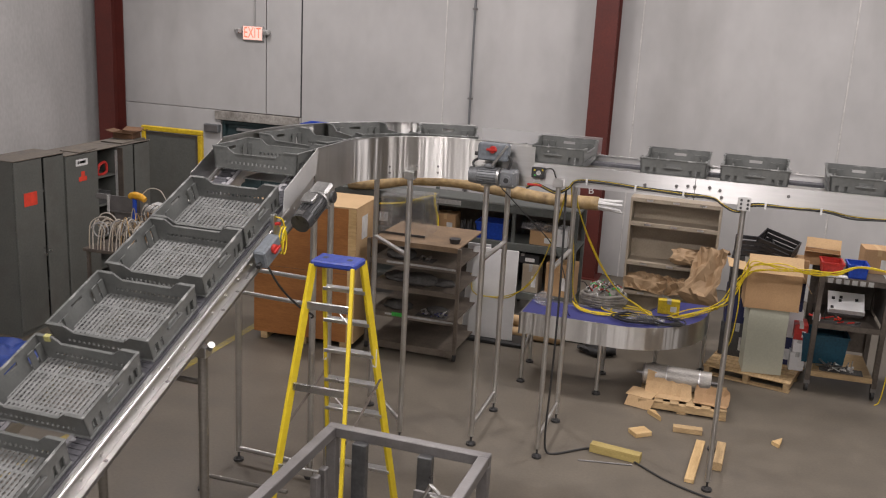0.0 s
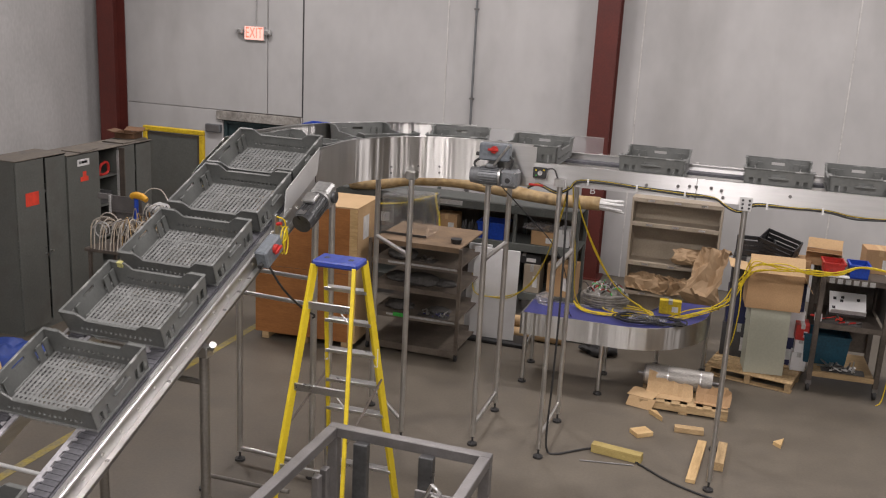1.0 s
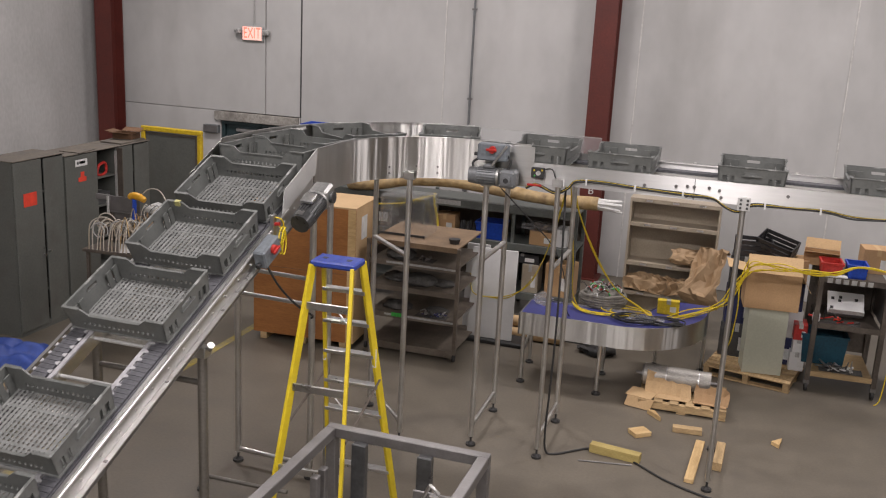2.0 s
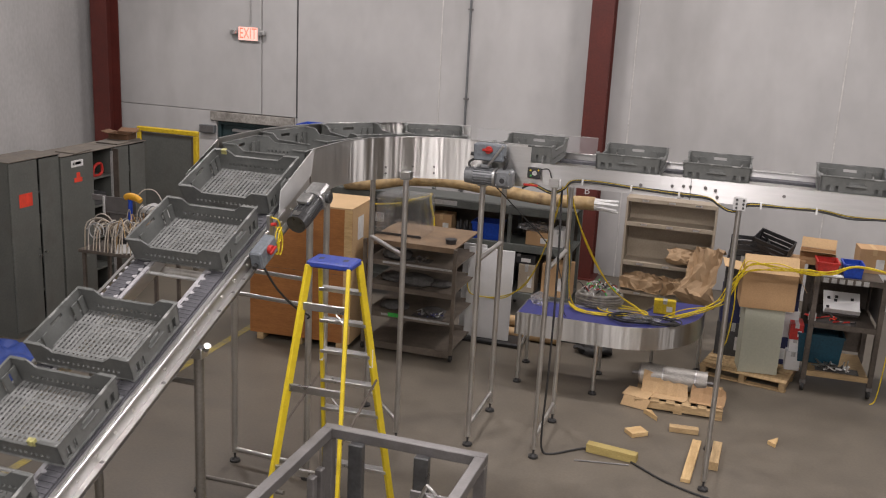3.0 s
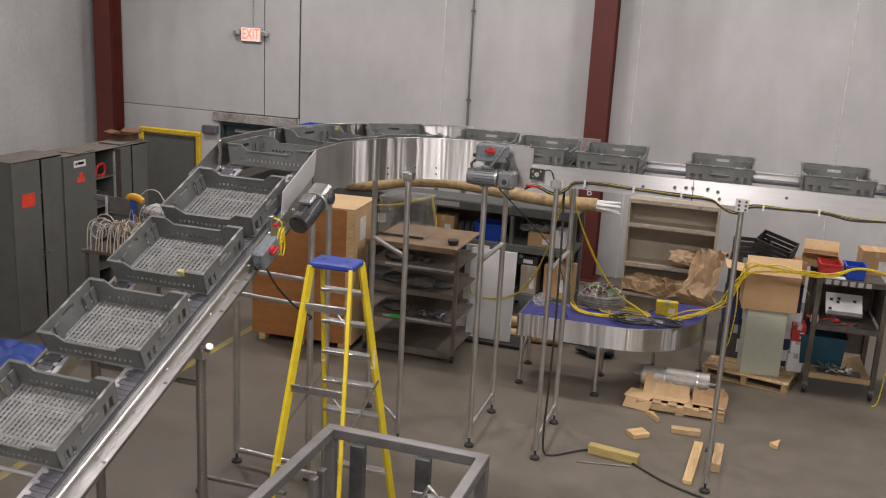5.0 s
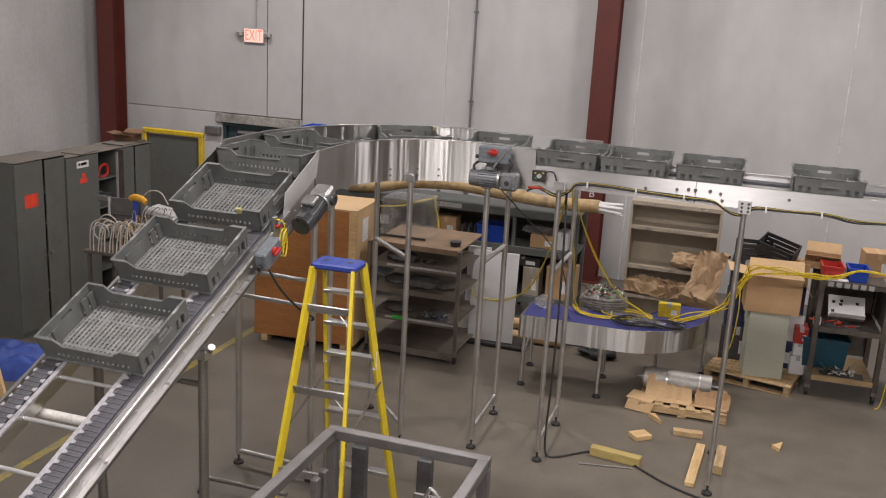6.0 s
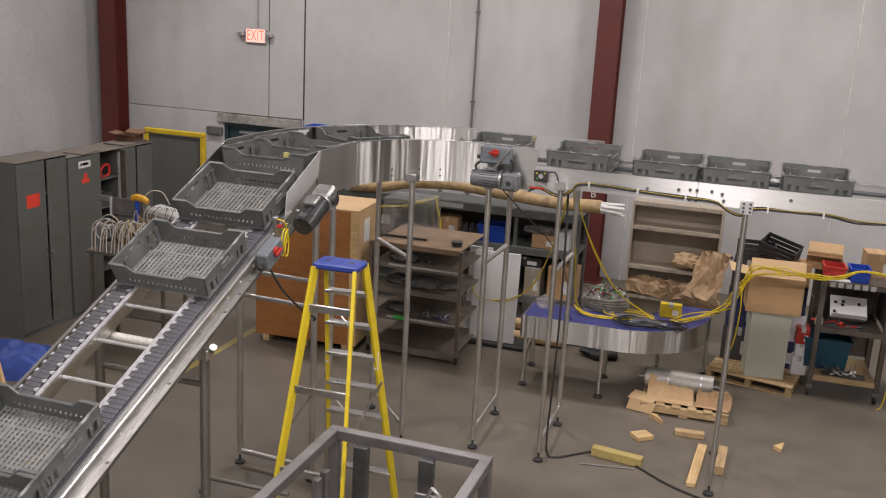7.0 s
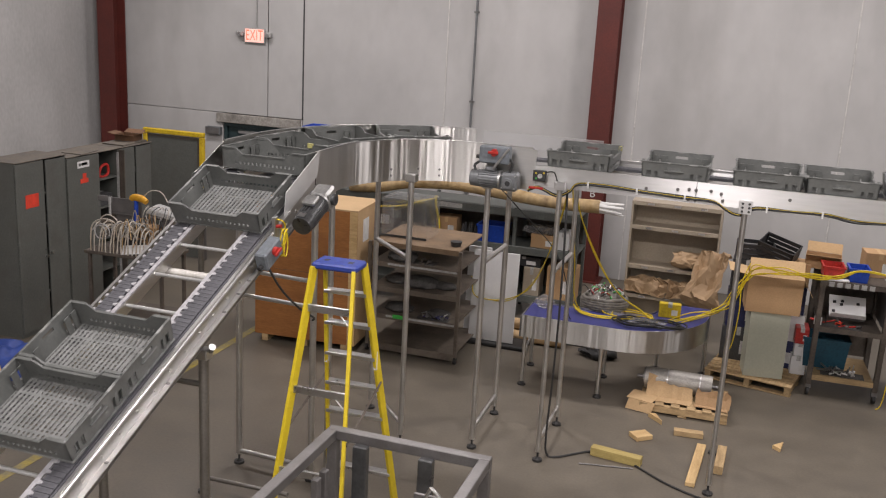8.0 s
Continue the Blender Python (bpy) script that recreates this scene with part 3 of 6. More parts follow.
    part("tie_bar", rod(nb(), (-4.36, 6.83, 0.15), (-3.52, 6.85, 0.15), 0.02, 10), FLOOR_TONED_TUBE, low, smooth=True)
    # the drive hung on the side of the top end
    gearmotor(c, Matrix.Translation((XR + 0.185, 6.70, incline_z(6.70) - 0.035)) @ Matrix.Rotation(radians(90), 4, "Z") @ Matrix.Rotation(-ANGLE, 4, "Y"), 0.24, 0.078, MOTOR_DARK, MOTOR_DARK, BRIGHT_CAST)
    control_box(c, Matrix.Translation((XR + 0.09, 6.27, incline_z(6.27) - 0.04)) @ Matrix.Rotation(radians(90), 4, "Z") @ Matrix.Rotation(-ANGLE, 4, "Y"), 0.26, 0.15, 0.1)
    part("reflector", rod(nb(), (XR + 0.06, 5.50, incline_z(5.5) - 0.26), (XR + 0.09, 5.47, incline_z(5.5) - 0.21), 0.016, 14, 0.026), BRIGHT_CAST, c, "bright round bracket")
    # clamps and a sensor on the outside of the rail
    for y in (4.4, 5.05, 5.75, 5.95, 6.1):
        part("rail_clamp", box(nb(), XR + 0.006, XR + 0.035, y - 0.016, y + 0.016, incline_z(y) - 0.185, incline_z(y) - 0.145, bevel=0.004), DULL_STEEL, c)
    arm = part("sensor_bracket", box(nb(), XR + 0.02, XR + 0.05, 6.44, 6.50, incline_z(6.47) - 0.06, incline_z(6.47) + 0.12, bevel=0.005), ALU, c, "bright sensor bracket")
    part("sensor", rod(nb(), (XR + 0.03, 6.47, incline_z(6.47) + 0.04), (XR + 0.09, 6.47, incline_z(6.47) + 0.05), 0.014, 10), RED, arm)
    part("sensor_lead", sweep(nb(), [(XR + 0.05, 6.47, incline_z(6.47) + 0.1), (XR + 0.09, 6.52, incline_z(6.47) + 0.06), (XR + 0.08, 6.56, incline_z(6.47) - 0.1), (XR + 0.09, 6.4, incline_z(6.4) - 0.06)], 0.006, 6), YELLOW_CABLE, arm, smooth=True)
    # chain links
    for x, inner in ((XR - 0.118, -1), (XL + 0.118, 1)):
        plain = finish(box(nb(), -0.058, 0.058, -0.0183, 0.0183, 0, 0.012), "chain_link", CHAIN)
        bm = box(nb(), -0.058, 0.058, -0.0183, 0.0183, 0, 0.012)
        for side in ((inner, -inner) if inner > 0 else (inner,)):
            w = 0.031 if side == inner else 0.02
            pts = [(side * 0.072, -0.02), (side * (0.072 - w), -0.007), (side * (0.072 - w), 0.007), (side * 0.072, 0.02)]
            slab(bm, pts if side < 0 else pts[::-1], 0.0124, 0.0165)
        link = finish(bm, "chain_link", CHAIN)
        link.materials.append(CHAIN_EDGE)
        for p in link.polygons:
            if p.center.z > 0.0122:
                p.material_index = 1
        n = int((KNEE - 3.2) / 0.0375)
        for i in range(n):
            y = KNEE - 0.02 - i * 0.0375
            o = new("chain_link", plain if i % 2 else link)
            o.parent = c
            o.matrix_basis = Matrix.Translation((x, y, incline_z(y) - 0.026)) @ Matrix.Rotation(ANGLE, 4, "X")
    return c


def arc(r, a0=180, a1=90, n=40):
    return [(CX + r * math.cos(radians(a0 + (a1 - a0) * i / n)), CY + r * math.sin(radians(a0 + (a1 - a0) * i / n))) for i in range(n + 1)]


def curve():
    c = thing("curve_conveyor", "stainless steel ninety degree curve conveyor with polished side walls", "conveyor")
    inner = [(XR, KNEE + 0.03)] + arc(R_IN) + [(-1.98, YN)]
    outer = [(XL, KNEE + 0.03)] + [p for p in arc(R_OUT) if p[0] < -2.76]
    part("inner_wall", ribbon(nb(), inner, 2.745, 3.14, 0.004), POLISHED, c, "mirror-like bent stainless wall", smooth=True)
    part("outer_wall", ribbon(nb(), outer, 2.745, 3.165, -0.004), POLISHED, c, "mirror-like bent stainless wall", smooth=True)
    part("inner_flange", ribbon(nb(), [(x, y) for x, y in inner], 3.136, 3.146, 0.02), STAINLESS, c)
    part("outer_flange", ribbon(nb(), outer, 3.161, 3.171, -0.02), STAINLESS, c)
    part("clear_guard", ribbon(nb(), [(x, y + 0.002) for x, y in arc(R_OUT) if x > -2.74] + [(-1.46, YF + 0.002)], 2.99, 3.15, -0.005), GUARD_FILM, c, "hazy clear plastic guard", smooth=True)
    part("guard_edge", ribbon(nb(), [(x, y + 0.002) for x, y in arc(R_OUT) if x > -2.74] + [(-1.46, YF + 0.002)], 3.1505, 3.156, -0.006), LIGHT_GREY, c)
    for ra, rb in ((R_IN + 0.06, R_IN + 0.2), (R_OUT - 0.2, R_OUT - 0.06)):
        pts = [(CX - ra, KNEE)] + arc(ra) + [(-1.98, CY + ra)] + [(-1.98, CY + rb)] + arc(rb)[::-1] + [(CX - rb, KNEE)]
        part("chain_track", slab(nb(), pts, BELT - 0.03, BELT - 0.004), CHAIN, c)
    pts = [(CX - R_IN - 0.21, KNEE)] + arc(R_IN + 0.21) + [(-1.98, CY + R_IN + 0.21)] + [(-1.98, CY + R_OUT - 0.21)] + arc(R_OUT - 0.21)[::-1] + [(CX - R_OUT + 0.21, KNEE)]
    part("bed_plate", slab(nb(), pts, BELT - 0.11, BELT - 0.1), STAINLESS, c)
    for a in (112, 124, 140):
        for z in (2.80, 2.86):
            ca, sa = math.cos(radians(a)), math.sin(radians(a))
            part("bolt", rod(nb(), (CX + (R_IN - 0.01) * ca, CY + (R_IN - 0.01) * sa, z), (CX + (R_IN + 0.004) * ca, CY + (R_IN + 0.004) * sa, z), 0.011, 8), DULL_STEEL, c)
    for a, o in ((128, 130), ):
        p = (CX + (R_IN - 0.035) * math.cos(radians(a)), CY + (R_IN - 0.035) * math.sin(radians(a)))
        q = (CX + R_OUT * math.cos(radians(o)), CY + R_OUT * math.sin(radians(o)))
        support("support", c, p, q, 2.76, 2.74, 0.028)
    support("support", c, (-2.385, YN - 0.03), (-2.40, YF), 2.74, 2.74, 0.028)
    lone = part("leg", rod(nb(), (-3.53, 7.66, 0.0), (-3.53, 7.66, 2.75), 0.028, 14), BRUSHED, c, smooth=True)
    gearmotor(c, pose(-2.44, YN - 0.15, 2.835), 0.19, 0.074, MOTOR_GREY, MOTOR_GREY)
    control_box(c, pose(-2.31, YN - 0.12, 3.065), 0.29, 0.16, 0.12)
    bm = sweep(nb(), [(-2.44, YN - 0.13, 3.0), (-2.5, YN - 0.15, 2.95), (-2.46, YN - 0.18, 2.88)], 0.012)
    part("cable", bm, BLACK, c, smooth=True)
    bm = sweep(nb(), [(-2.2, YN - 0.12, 3.05), (-2.13, YN - 0.15, 3.0), (-2.16, YN - 0.16, 2.9)], 0.012)
    part("cable", bm, BLACK, c, smooth=True)
    part("bracket", rod(nb(), (-2.3, YN - 0.2, 2.95), (-2.17, YN - 0.18, 3.14), 0.012, 8), ALU, c)
    part("end_plate", box(nb(), -2.16, -1.94, YN - 0.012, YN - 0.005, 2.76, 3.13), STAINLESS, c)
    return c


STRAIGHT_END = 8.9


def straight():
    c = thing("straight_conveyor", "long level stainless steel tray conveyor carried on round legs", "conveyor")
    x0 = -1.975
    for y, k in ((YN, -1), (YF, 1)):
        bm = profile(nb(), channel(2.985, 2.79, 0.004, 0.03, 0.04), x0, STRAIGHT_END, lambda u, x, v: (x, y - k * u, v))
        part("side_rail", bm, BRIGHT_RAIL, c)
        for i in range(11 if k > 0 else 0):
            x = x0 + 0.5 + i * 0.95
            part("guide_bracket", box(nb(), x - 0.012, x + 0.012, min(y + k * 0.004, y + k * 0.02), max(y + k * 0.004, y + k * 0.02), 2.9, 3.0), BRUSHED, c)
        part("chain_strand", box(nb(), x0, STRAIGHT_END, min(y - k * 0.06, y - k * 0.2), max(y - k * 0.06, y - k * 0.2), RUN - 0.03, RUN - 0.002), CHAIN, c)
        part("inner_rail", box(nb(), x0, STRAIGHT_END, min(y - k * 0.21, y - k * 0.235), max(y - k * 0.21, y - k * 0.235), RUN - 0.13, RUN - 0.025), STAINLESS, c)
    for i in range(26):
        x = x0 + 0.2 + i * 0.4
        part("cross_bar", rod(nb(), (x, YN + 0.2, BELT - 0.07), (x, YF - 0.2, BELT - 0.07), 0.014, 10), ALU, c, smooth=True)
    for x in (-1.69, -0.02, 2.0, 4.2, 6.4, 8.6):
        support("support", c, (x, YN - 0.03), (x, YF + 0.01), 2.8, 2.78, 0.025)
    for x, z in ((-0.62, 2.90), (-0.52, 2.91), (-0.46, 2.91), (-0.33, 2.915), (-0.24, 2.90), (-0.52, 2.82), (-0.46, 2.82), (-0.33, 2.825), (-0.22, 2.84), (0.34, 2.91), (-0.9, 2.88)):
        part("bolt", rod(nb(), (x, YN - 0.014, z), (x, YN, z), 0.015, 10), DULL_STEEL, c)
    plate = part("bracket_plate", box(nb(), -0.075, 0.035, YN - 0.088, YN - 0.078, 2.755, 2.875, bevel=0.003), SATIN, c)
    for dx in (-0.045, 0.012):
        for z in (2.78, 2.815, 2.85):
            part("bolt", rod(nb(), (dx, YN - 0.095, z), (dx, YN - 0.088, z), 0.011, 8), DARK_GREY, plate)
    bm = box(nb(), -0.46, -0.455, YN - 0.0055, YN - 0.004, 2.79, 2.985)
    part("rail_joint", bm, DARK_GREY, c)
    sensor = part("sensor_box", box(nb(), -1.955, -1.83, YN - 0.05, YN - 0.005, 2.845, 2.945, bevel=0.006), BLACK_PLASTIC, c, "black sensor box with small lights")
    part("sensor_lens", rod(nb(), (-1.885, YN - 0.06, 2.895), (-1.885, YN - 0.05, 2.895), 0.022, 12), LIGHT_GREY, sensor)
    for x, z, m in ((-1.925, 2.92, YELLOW_CABLE), (-1.85, 2.925, YELLOW_CABLE), (-1.92, 2.87, GREEN_TAPE)):
        part("indicator", box(nb(), x - 0.007, x + 0.007, YN - 0.053, YN - 0.05, z - 0.007, z + 0.007), m, sensor)
    part("sensor_lead", sweep(nb(), [(-1.84, YN - 0.03, 2.93), (-1.76, YN - 0.03, 2.94), (-1.72, YN - 0.03, 2.86), (-1.66, YN - 0.03, 2.77)], 0.006, 6), BLACK, sensor, smooth=True)
    part("red_clip", box(nb(), -1.99, -1.85, YN - 0.04, YN - 0.02, 2.765, 2.785, bevel=0.004), RED, c)
    # cable clipped along the rail
    pts = [(-2.0, 2.73), (-1.9, 2.77), (-1.72, 2.715), (-1.6, 2.77), (-1.52, 2.845), (-1.26, 2.858), (-0.95, 2.84), (-0.55, 2.83), (-0.3, 2.823), (-0.2, 2.77), (-0.11, 2.725), (-0.02, 2.735), (0.065, 2.8), (0.37, 2.808),
           (0.65, 2.81), (0.88, 2.778), (1.14, 2.785), (1.5, 2.80), (2.2, 2.8), (3.2, 2.8), (4.4, 2.8)]
    for j, (dz, material, r, nm) in enumerate(((0.0, BLACK, 0.0095, "black_cable"), (0.014, BLACK, 0.0085, "black_cable"), (0.013, YELLOW_CABLE, 0.0024, "yellow_cable"))):
        rnd = random.Random(j)
        part(nm, sweep(nb(), [(x, YN - 0.02 - (0.008 if j == 2 else 0), z + dz + rnd.uniform(-0.006, 0.006)) for x, z in pts], r, 6), material, c, smooth=True)
    for x, z in ((-1.43, 2.85), (-0.98, 2.84), (-0.55, 2.83), (0.16, 2.806), (0.62, 2.81)):
        part("cable_tie", box(nb(), x - 0.008, x + 0.008, YN - 0.045, YN - 0.004, z - 0.025, z + 0.03), PAPER, c)
    return c


FEED = incline_z(Y_LOW)


def feed():
    c = thing("feed_conveyor", "level stainless feed conveyor at the foot of the incline", "conveyor")
    for x, k in ((XR, -1), (XL, 1)):
        part("side_rail", box(nb(), x - 0.004, x + 0.004, -4.6, Y_LOW - 0.002, FEED - 0.2, FEED - 0.015), STAINLESS, c)
        part("chain_strand", box(nb(), min(x + k * 0.06, x + k * 0.2), max(x + k * 0.06, x + k * 0.2), -4.6, Y_LOW - 0.002, FEED - 0.03, FEED - 0.003), CHAIN, c)
    for i in range(9):
        y = -4.3 + 0.8 * i
        part("cross_bar", rod(nb(), (XL + 0.004, y, FEED - 0.1), (XR - 0.004, y, FEED - 0.1), 0.014, 10), ALU, c, smooth=True)
    for y in (-4.4, -1.0, 2.2):
        support("support", c, (XR, y), (XL, y), FEED - 0.22, FEED - 0.22, 0.03, brace=False)


feed()
incline()
curve()
straight()

# ---- trays ----
TW, TL, TH = 0.80, 0.595, 0.19   # across the run, along the run, height


def build_tray(tape=None):
    """A vented grey plastic tray; y is its way of travel. The end walls dip in the middle and the sides have slots."""
    t = thing("plastic_tray", "grey vented plastic bakery tray with a grid floor", "tray", group="trays on the conveyor")
    wb, lb = TW / 2 - 0.02, TL / 2 - 0.014    # half sizes at the bottom
    wt, lt, th = TW / 2, TL / 2, 0.012

    def wall(bm, p0, p1, q0, q1, holes, dip, inward):
        """A leaning wall from the bottom edge p0-p1 to the top edge q0-q1 made of columns, with window slots left open."""
        n = 40
        inw = Vector(inward) * th

        def at(u, v):
            return (p0.lerp(p1, u)).lerp(q0.lerp(q1, u), v)

        def top(u):
            if not dip:
                return 1.0
            d = abs(u - 0.5)
            return 1.0 if d > 0.33 else (0.72 if d < 0.25 else 0.72 + 0.28 * (d - 0.25) / 0.08)

        for i in range(n):
            u0, u1 = i / n, (i + 1) / n
            spans = [(0.0, 1.0)]
            for h0, h1, v0, v1 in holes:
                if h0 <= (u0 + u1) / 2 <= h1:
                    spans = [s for a, b in spans for s in ((a, v0), (v1, b)) if s[1] - s[0] > 0.01]
            for v0, v1 in spans:
                e0, e1 = (top(u0) if v1 >= 1 else v1), (top(u1) if v1 >= 1 else v1)
                o = [at(u0, v0), at(u1, v0), at(u1, e1), at(u0, e0)]
                vs = [bm.verts.new(v) for v in o] + [bm.verts.new(v + inw) for v in o]
                for q in ((0, 1, 2, 3), (7, 6, 5, 4), (0, 4, 5, 1), (1, 5, 6, 2), (2, 6, 7, 3), (3, 7, 4, 0)):
                    bm.faces.new([vs[k] for k in q])
        bmesh.ops.remove_doubles(bm, verts=bm.verts[:], dist=0.0001)
        return bm

    V = Vector
    slots = [(0.15 + 0.05 * k, 0.172 + 0.05 * k, 0.26, 0.38) for k in range(15)]
    for s in (-1, 1):
        bm = wall(nb(), V((-wb, s * lb, 0)), V((wb, s * lb, 0)), V((-wt, s * lt, TH)), V((wt, s * lt, TH)), slots, True, (0, -s, 0))
        for k in (-1, 1):
            box(bm, wt - 0.125 if k > 0 else -wt, wt if k > 0 else -wt + 0.125, s * lt - (0.018 if s > 0 else 0.006), s * lt + (0.006 if s > 0 else 0.018), TH - 0.008, TH + 0.002)
        box(bm, -wt * 0.5, wt * 0.5, s * (lt - 0.008) - 0.01, s * (lt - 0.008) + 0.01, TH * 0.72 - 0.004, TH * 0.72 + 0.004)
        part("end_wall", bm, TRAY, t)
        big = [(0.07, 0.14, 0.12, 0.56), (0.19, 0.26, 0.12, 0.56), (0.39, 0.61, 0.66, 0.80), (0.74, 0.81, 0.12, 0.56), (0.86, 0.93, 0.12, 0.56)]
        bm = wall(nb(), V((s * wb, -lb, 0)), V((s * wb, lb, 0)), V((s * wt, -lt, TH)), V((s * wt, lt, TH)), big, False, (-s, 0, 0))
        for u in (-0.235, -0.163, 0.163, 0.235):
            box(bm, min(s * (wb - 0.032), s * (wb - 0.022)), max(s * (wb - 0.032), s * (wb - 0.022)), u - 0.026, u + 0.026, 0.012, 0.15)
        side = part("side_wall", bm, TRAY, t)
        part("worn_rim", box(nb(), min(s * (wt - 0.014), s * (wt + 0.005)), max(s * (wt - 0.014), s * (wt + 0.005)), -lt, lt, TH - 0.008, TH + 0.003, bevel=0.002), TRAY_RIM, side, "scuffed pale rim")
        part("handle_bar", box(nb(), min(s * (wt - 0.014), s * (wt + 0.012)), max(s * (wt - 0.014), s * (wt + 0.012)), -0.085, 0.085, 0.108, 0.12, bevel=0.003), TRAY, side)
    nx, ny = 21, 16
    xs = [v for i in range(nx + 1) for v in (lambda c, w: (c - w, c + w))(-wb + 0.004 + (2 * wb - 0.008) * i / nx, 0.014 if i in (0, 5, 16, nx) else 0.0095)]
    ys = [v for j in range(ny + 1) for v in (lambda c, w: (c - w, c + w))(-lb + 0.004 + (2 * lb - 0.008) * j / ny, 0.012 if j in (0, 4, 12, ny) else 0.0052)]
    bm = nb()
    up = [[bm.verts.new((x, y, 0.0105)) for y in ys] for x in xs]
    dn = [[bm.verts.new((x, y, 0.002)) for y in ys] for x in xs]
    solid = [[i % 2 == 0 or j % 2 == 0 for j in range(len(ys) - 1)] for i in range(len(xs) - 1)]
    for i in range(len(xs) - 1):
        for j in range(len(ys) - 1):
            if solid[i][j]:
                bm.faces.new((up[i][j], up[i + 1][j], up[i + 1][j + 1], up[i][j + 1]))
                bm.faces.new((dn[i][j + 1], dn[i + 1][j + 1], dn[i + 1][j], dn[i][j]))
            else:
                for (a, b), (c_, d_) in (((i, j), (i + 1, j)), ((i + 1, j), (i + 1, j + 1)), ((i + 1, j + 1), (i, j + 1)), ((i, j + 1), (i, j))):
                    bm.faces.new((up[a][b], up[c_][d_], dn[c_][d_], dn[a][b]))
    part("grid_floor", bm, TRAY_FLOOR, t, "pale plastic grid")
    if tape:
        x, s = tape
        part("tape_label", box(nb(), x - 0.023, x + 0.023, min(s * (lt - 0.022), s * (lt + 0.008)), max(s * (lt - 0.022), s * (lt + 0.008)), TH - 0.035, TH + 0.005), YELLOW_TAPE, t, "yellow tape label")
    return t


# when each tray passes the middle of the incline, three tenths of the curve, and x = -0.7 on the level run
LAG, TO_CURVE = 7.32, 3.52
PASSES = [(at - LAG, at - LAG + TO_CURVE, at) for at in (-1.84, -0.82, -0.03, 1.2, 2.5)]
PASSES += [(-4.05, -0.4, 3.38), (-3.10, 0.55, 4.50), (-2.02, 1.75, 5.62), (-0.91, 2.63, 6.38), (-0.16, 3.38, 7.07), (0.68, 4.22, 7.97), (1.53, 5.07, 8.95), (2.46, 6.6, 11.5),
           (3.90, 7.81, 12.2), (4.79, 8.8, 12.9), (5.77, 9.7, 13.8), (6.83, 10.6, 14.7), (9.08, 12.85, 16.9), (9.75, 13.55, 17.6)]
TAPED = {11: (-0.3, 1), 14: (0.22, -1)}
TIP = KNEE + 0.02                 # where a tray begins to tip over onto the level
ARC = math.pi / 2 * R_MID


def tray_pose(t, rise, bend, level):
    """The tray's place at t: up the incline, slower over the top and round the curve, along the level run."""
    t0, t2 = rise + (TIP - 5.798) / 0.76, level - (-0.7025 - CX) / 0.9
    first = CY - TIP + 0.3 * ARC
    xm = (XL + XR) / 2
    if t < t2 and t > t0:
        s = first * (t - t0) / (bend - t0) if t < bend else first + 0.7 * ARC * (t - bend) / (t2 - bend)
        f = (s - (CY - TIP)) / ARC
        if f > 0:
            a = radians(180 - 90 * f)
            z = BELT + 0.015 * f + 0.03 * math.sin(math.pi * f)
            return Matrix.Translation((CX + R_MID * math.cos(a), CY + R_MID * math.sin(a), z)) @ Matrix.Rotation(a - math.pi, 4, "Z")
        y = TIP + s
    else:
        y = 5.798 + 0.76 * (t - rise)
    if t <= t0 or t < t2:
        k = min(1.0, max(0.0, (y - TIP) / 0.045))
        if y < Y_LOW + 0.1:
            low = min(1.0, max(0.0, (y - Y_LOW + 0.1) / 0.2))
            z, tilt = max(FEED, incline_z(y)) + 0.02 * low, ANGLE * low
        else:
            z, tilt = incline_z(y) * (1 - k) + BELT * k, ANGLE * (1 - k)
        return Matrix.Translation((xm, y, z)) @ Matrix.Rotation(tilt, 4, "X")
    x = -0.7025 + 0.9 * (t - level)
    z = RUN + (BELT + 0.015 - RUN) * min(1.0, max(0.0, (-0.5 - x) / (-0.5 - CX)))
    return Matrix.Translation((x, (YN + YF) / 2, z)) @ Matrix.Rotation(-math.pi / 2, 4, "Z")


plain_tray = build_tray()
TRAYS = []
for i, times in enumerate(PASSES):
    if i in TAPED:
        tray = tagged(build_tray(TAPED[i]), "grey vented plastic bakery tray with a yellow tape label")
    else:
        tray = plain_tray if i == 0 else copy_thing(plain_tray, Matrix())
    tray.matrix_basis = tray_pose(0, *times)
    TRAYS.append(tray)

# ---- step ladder ----


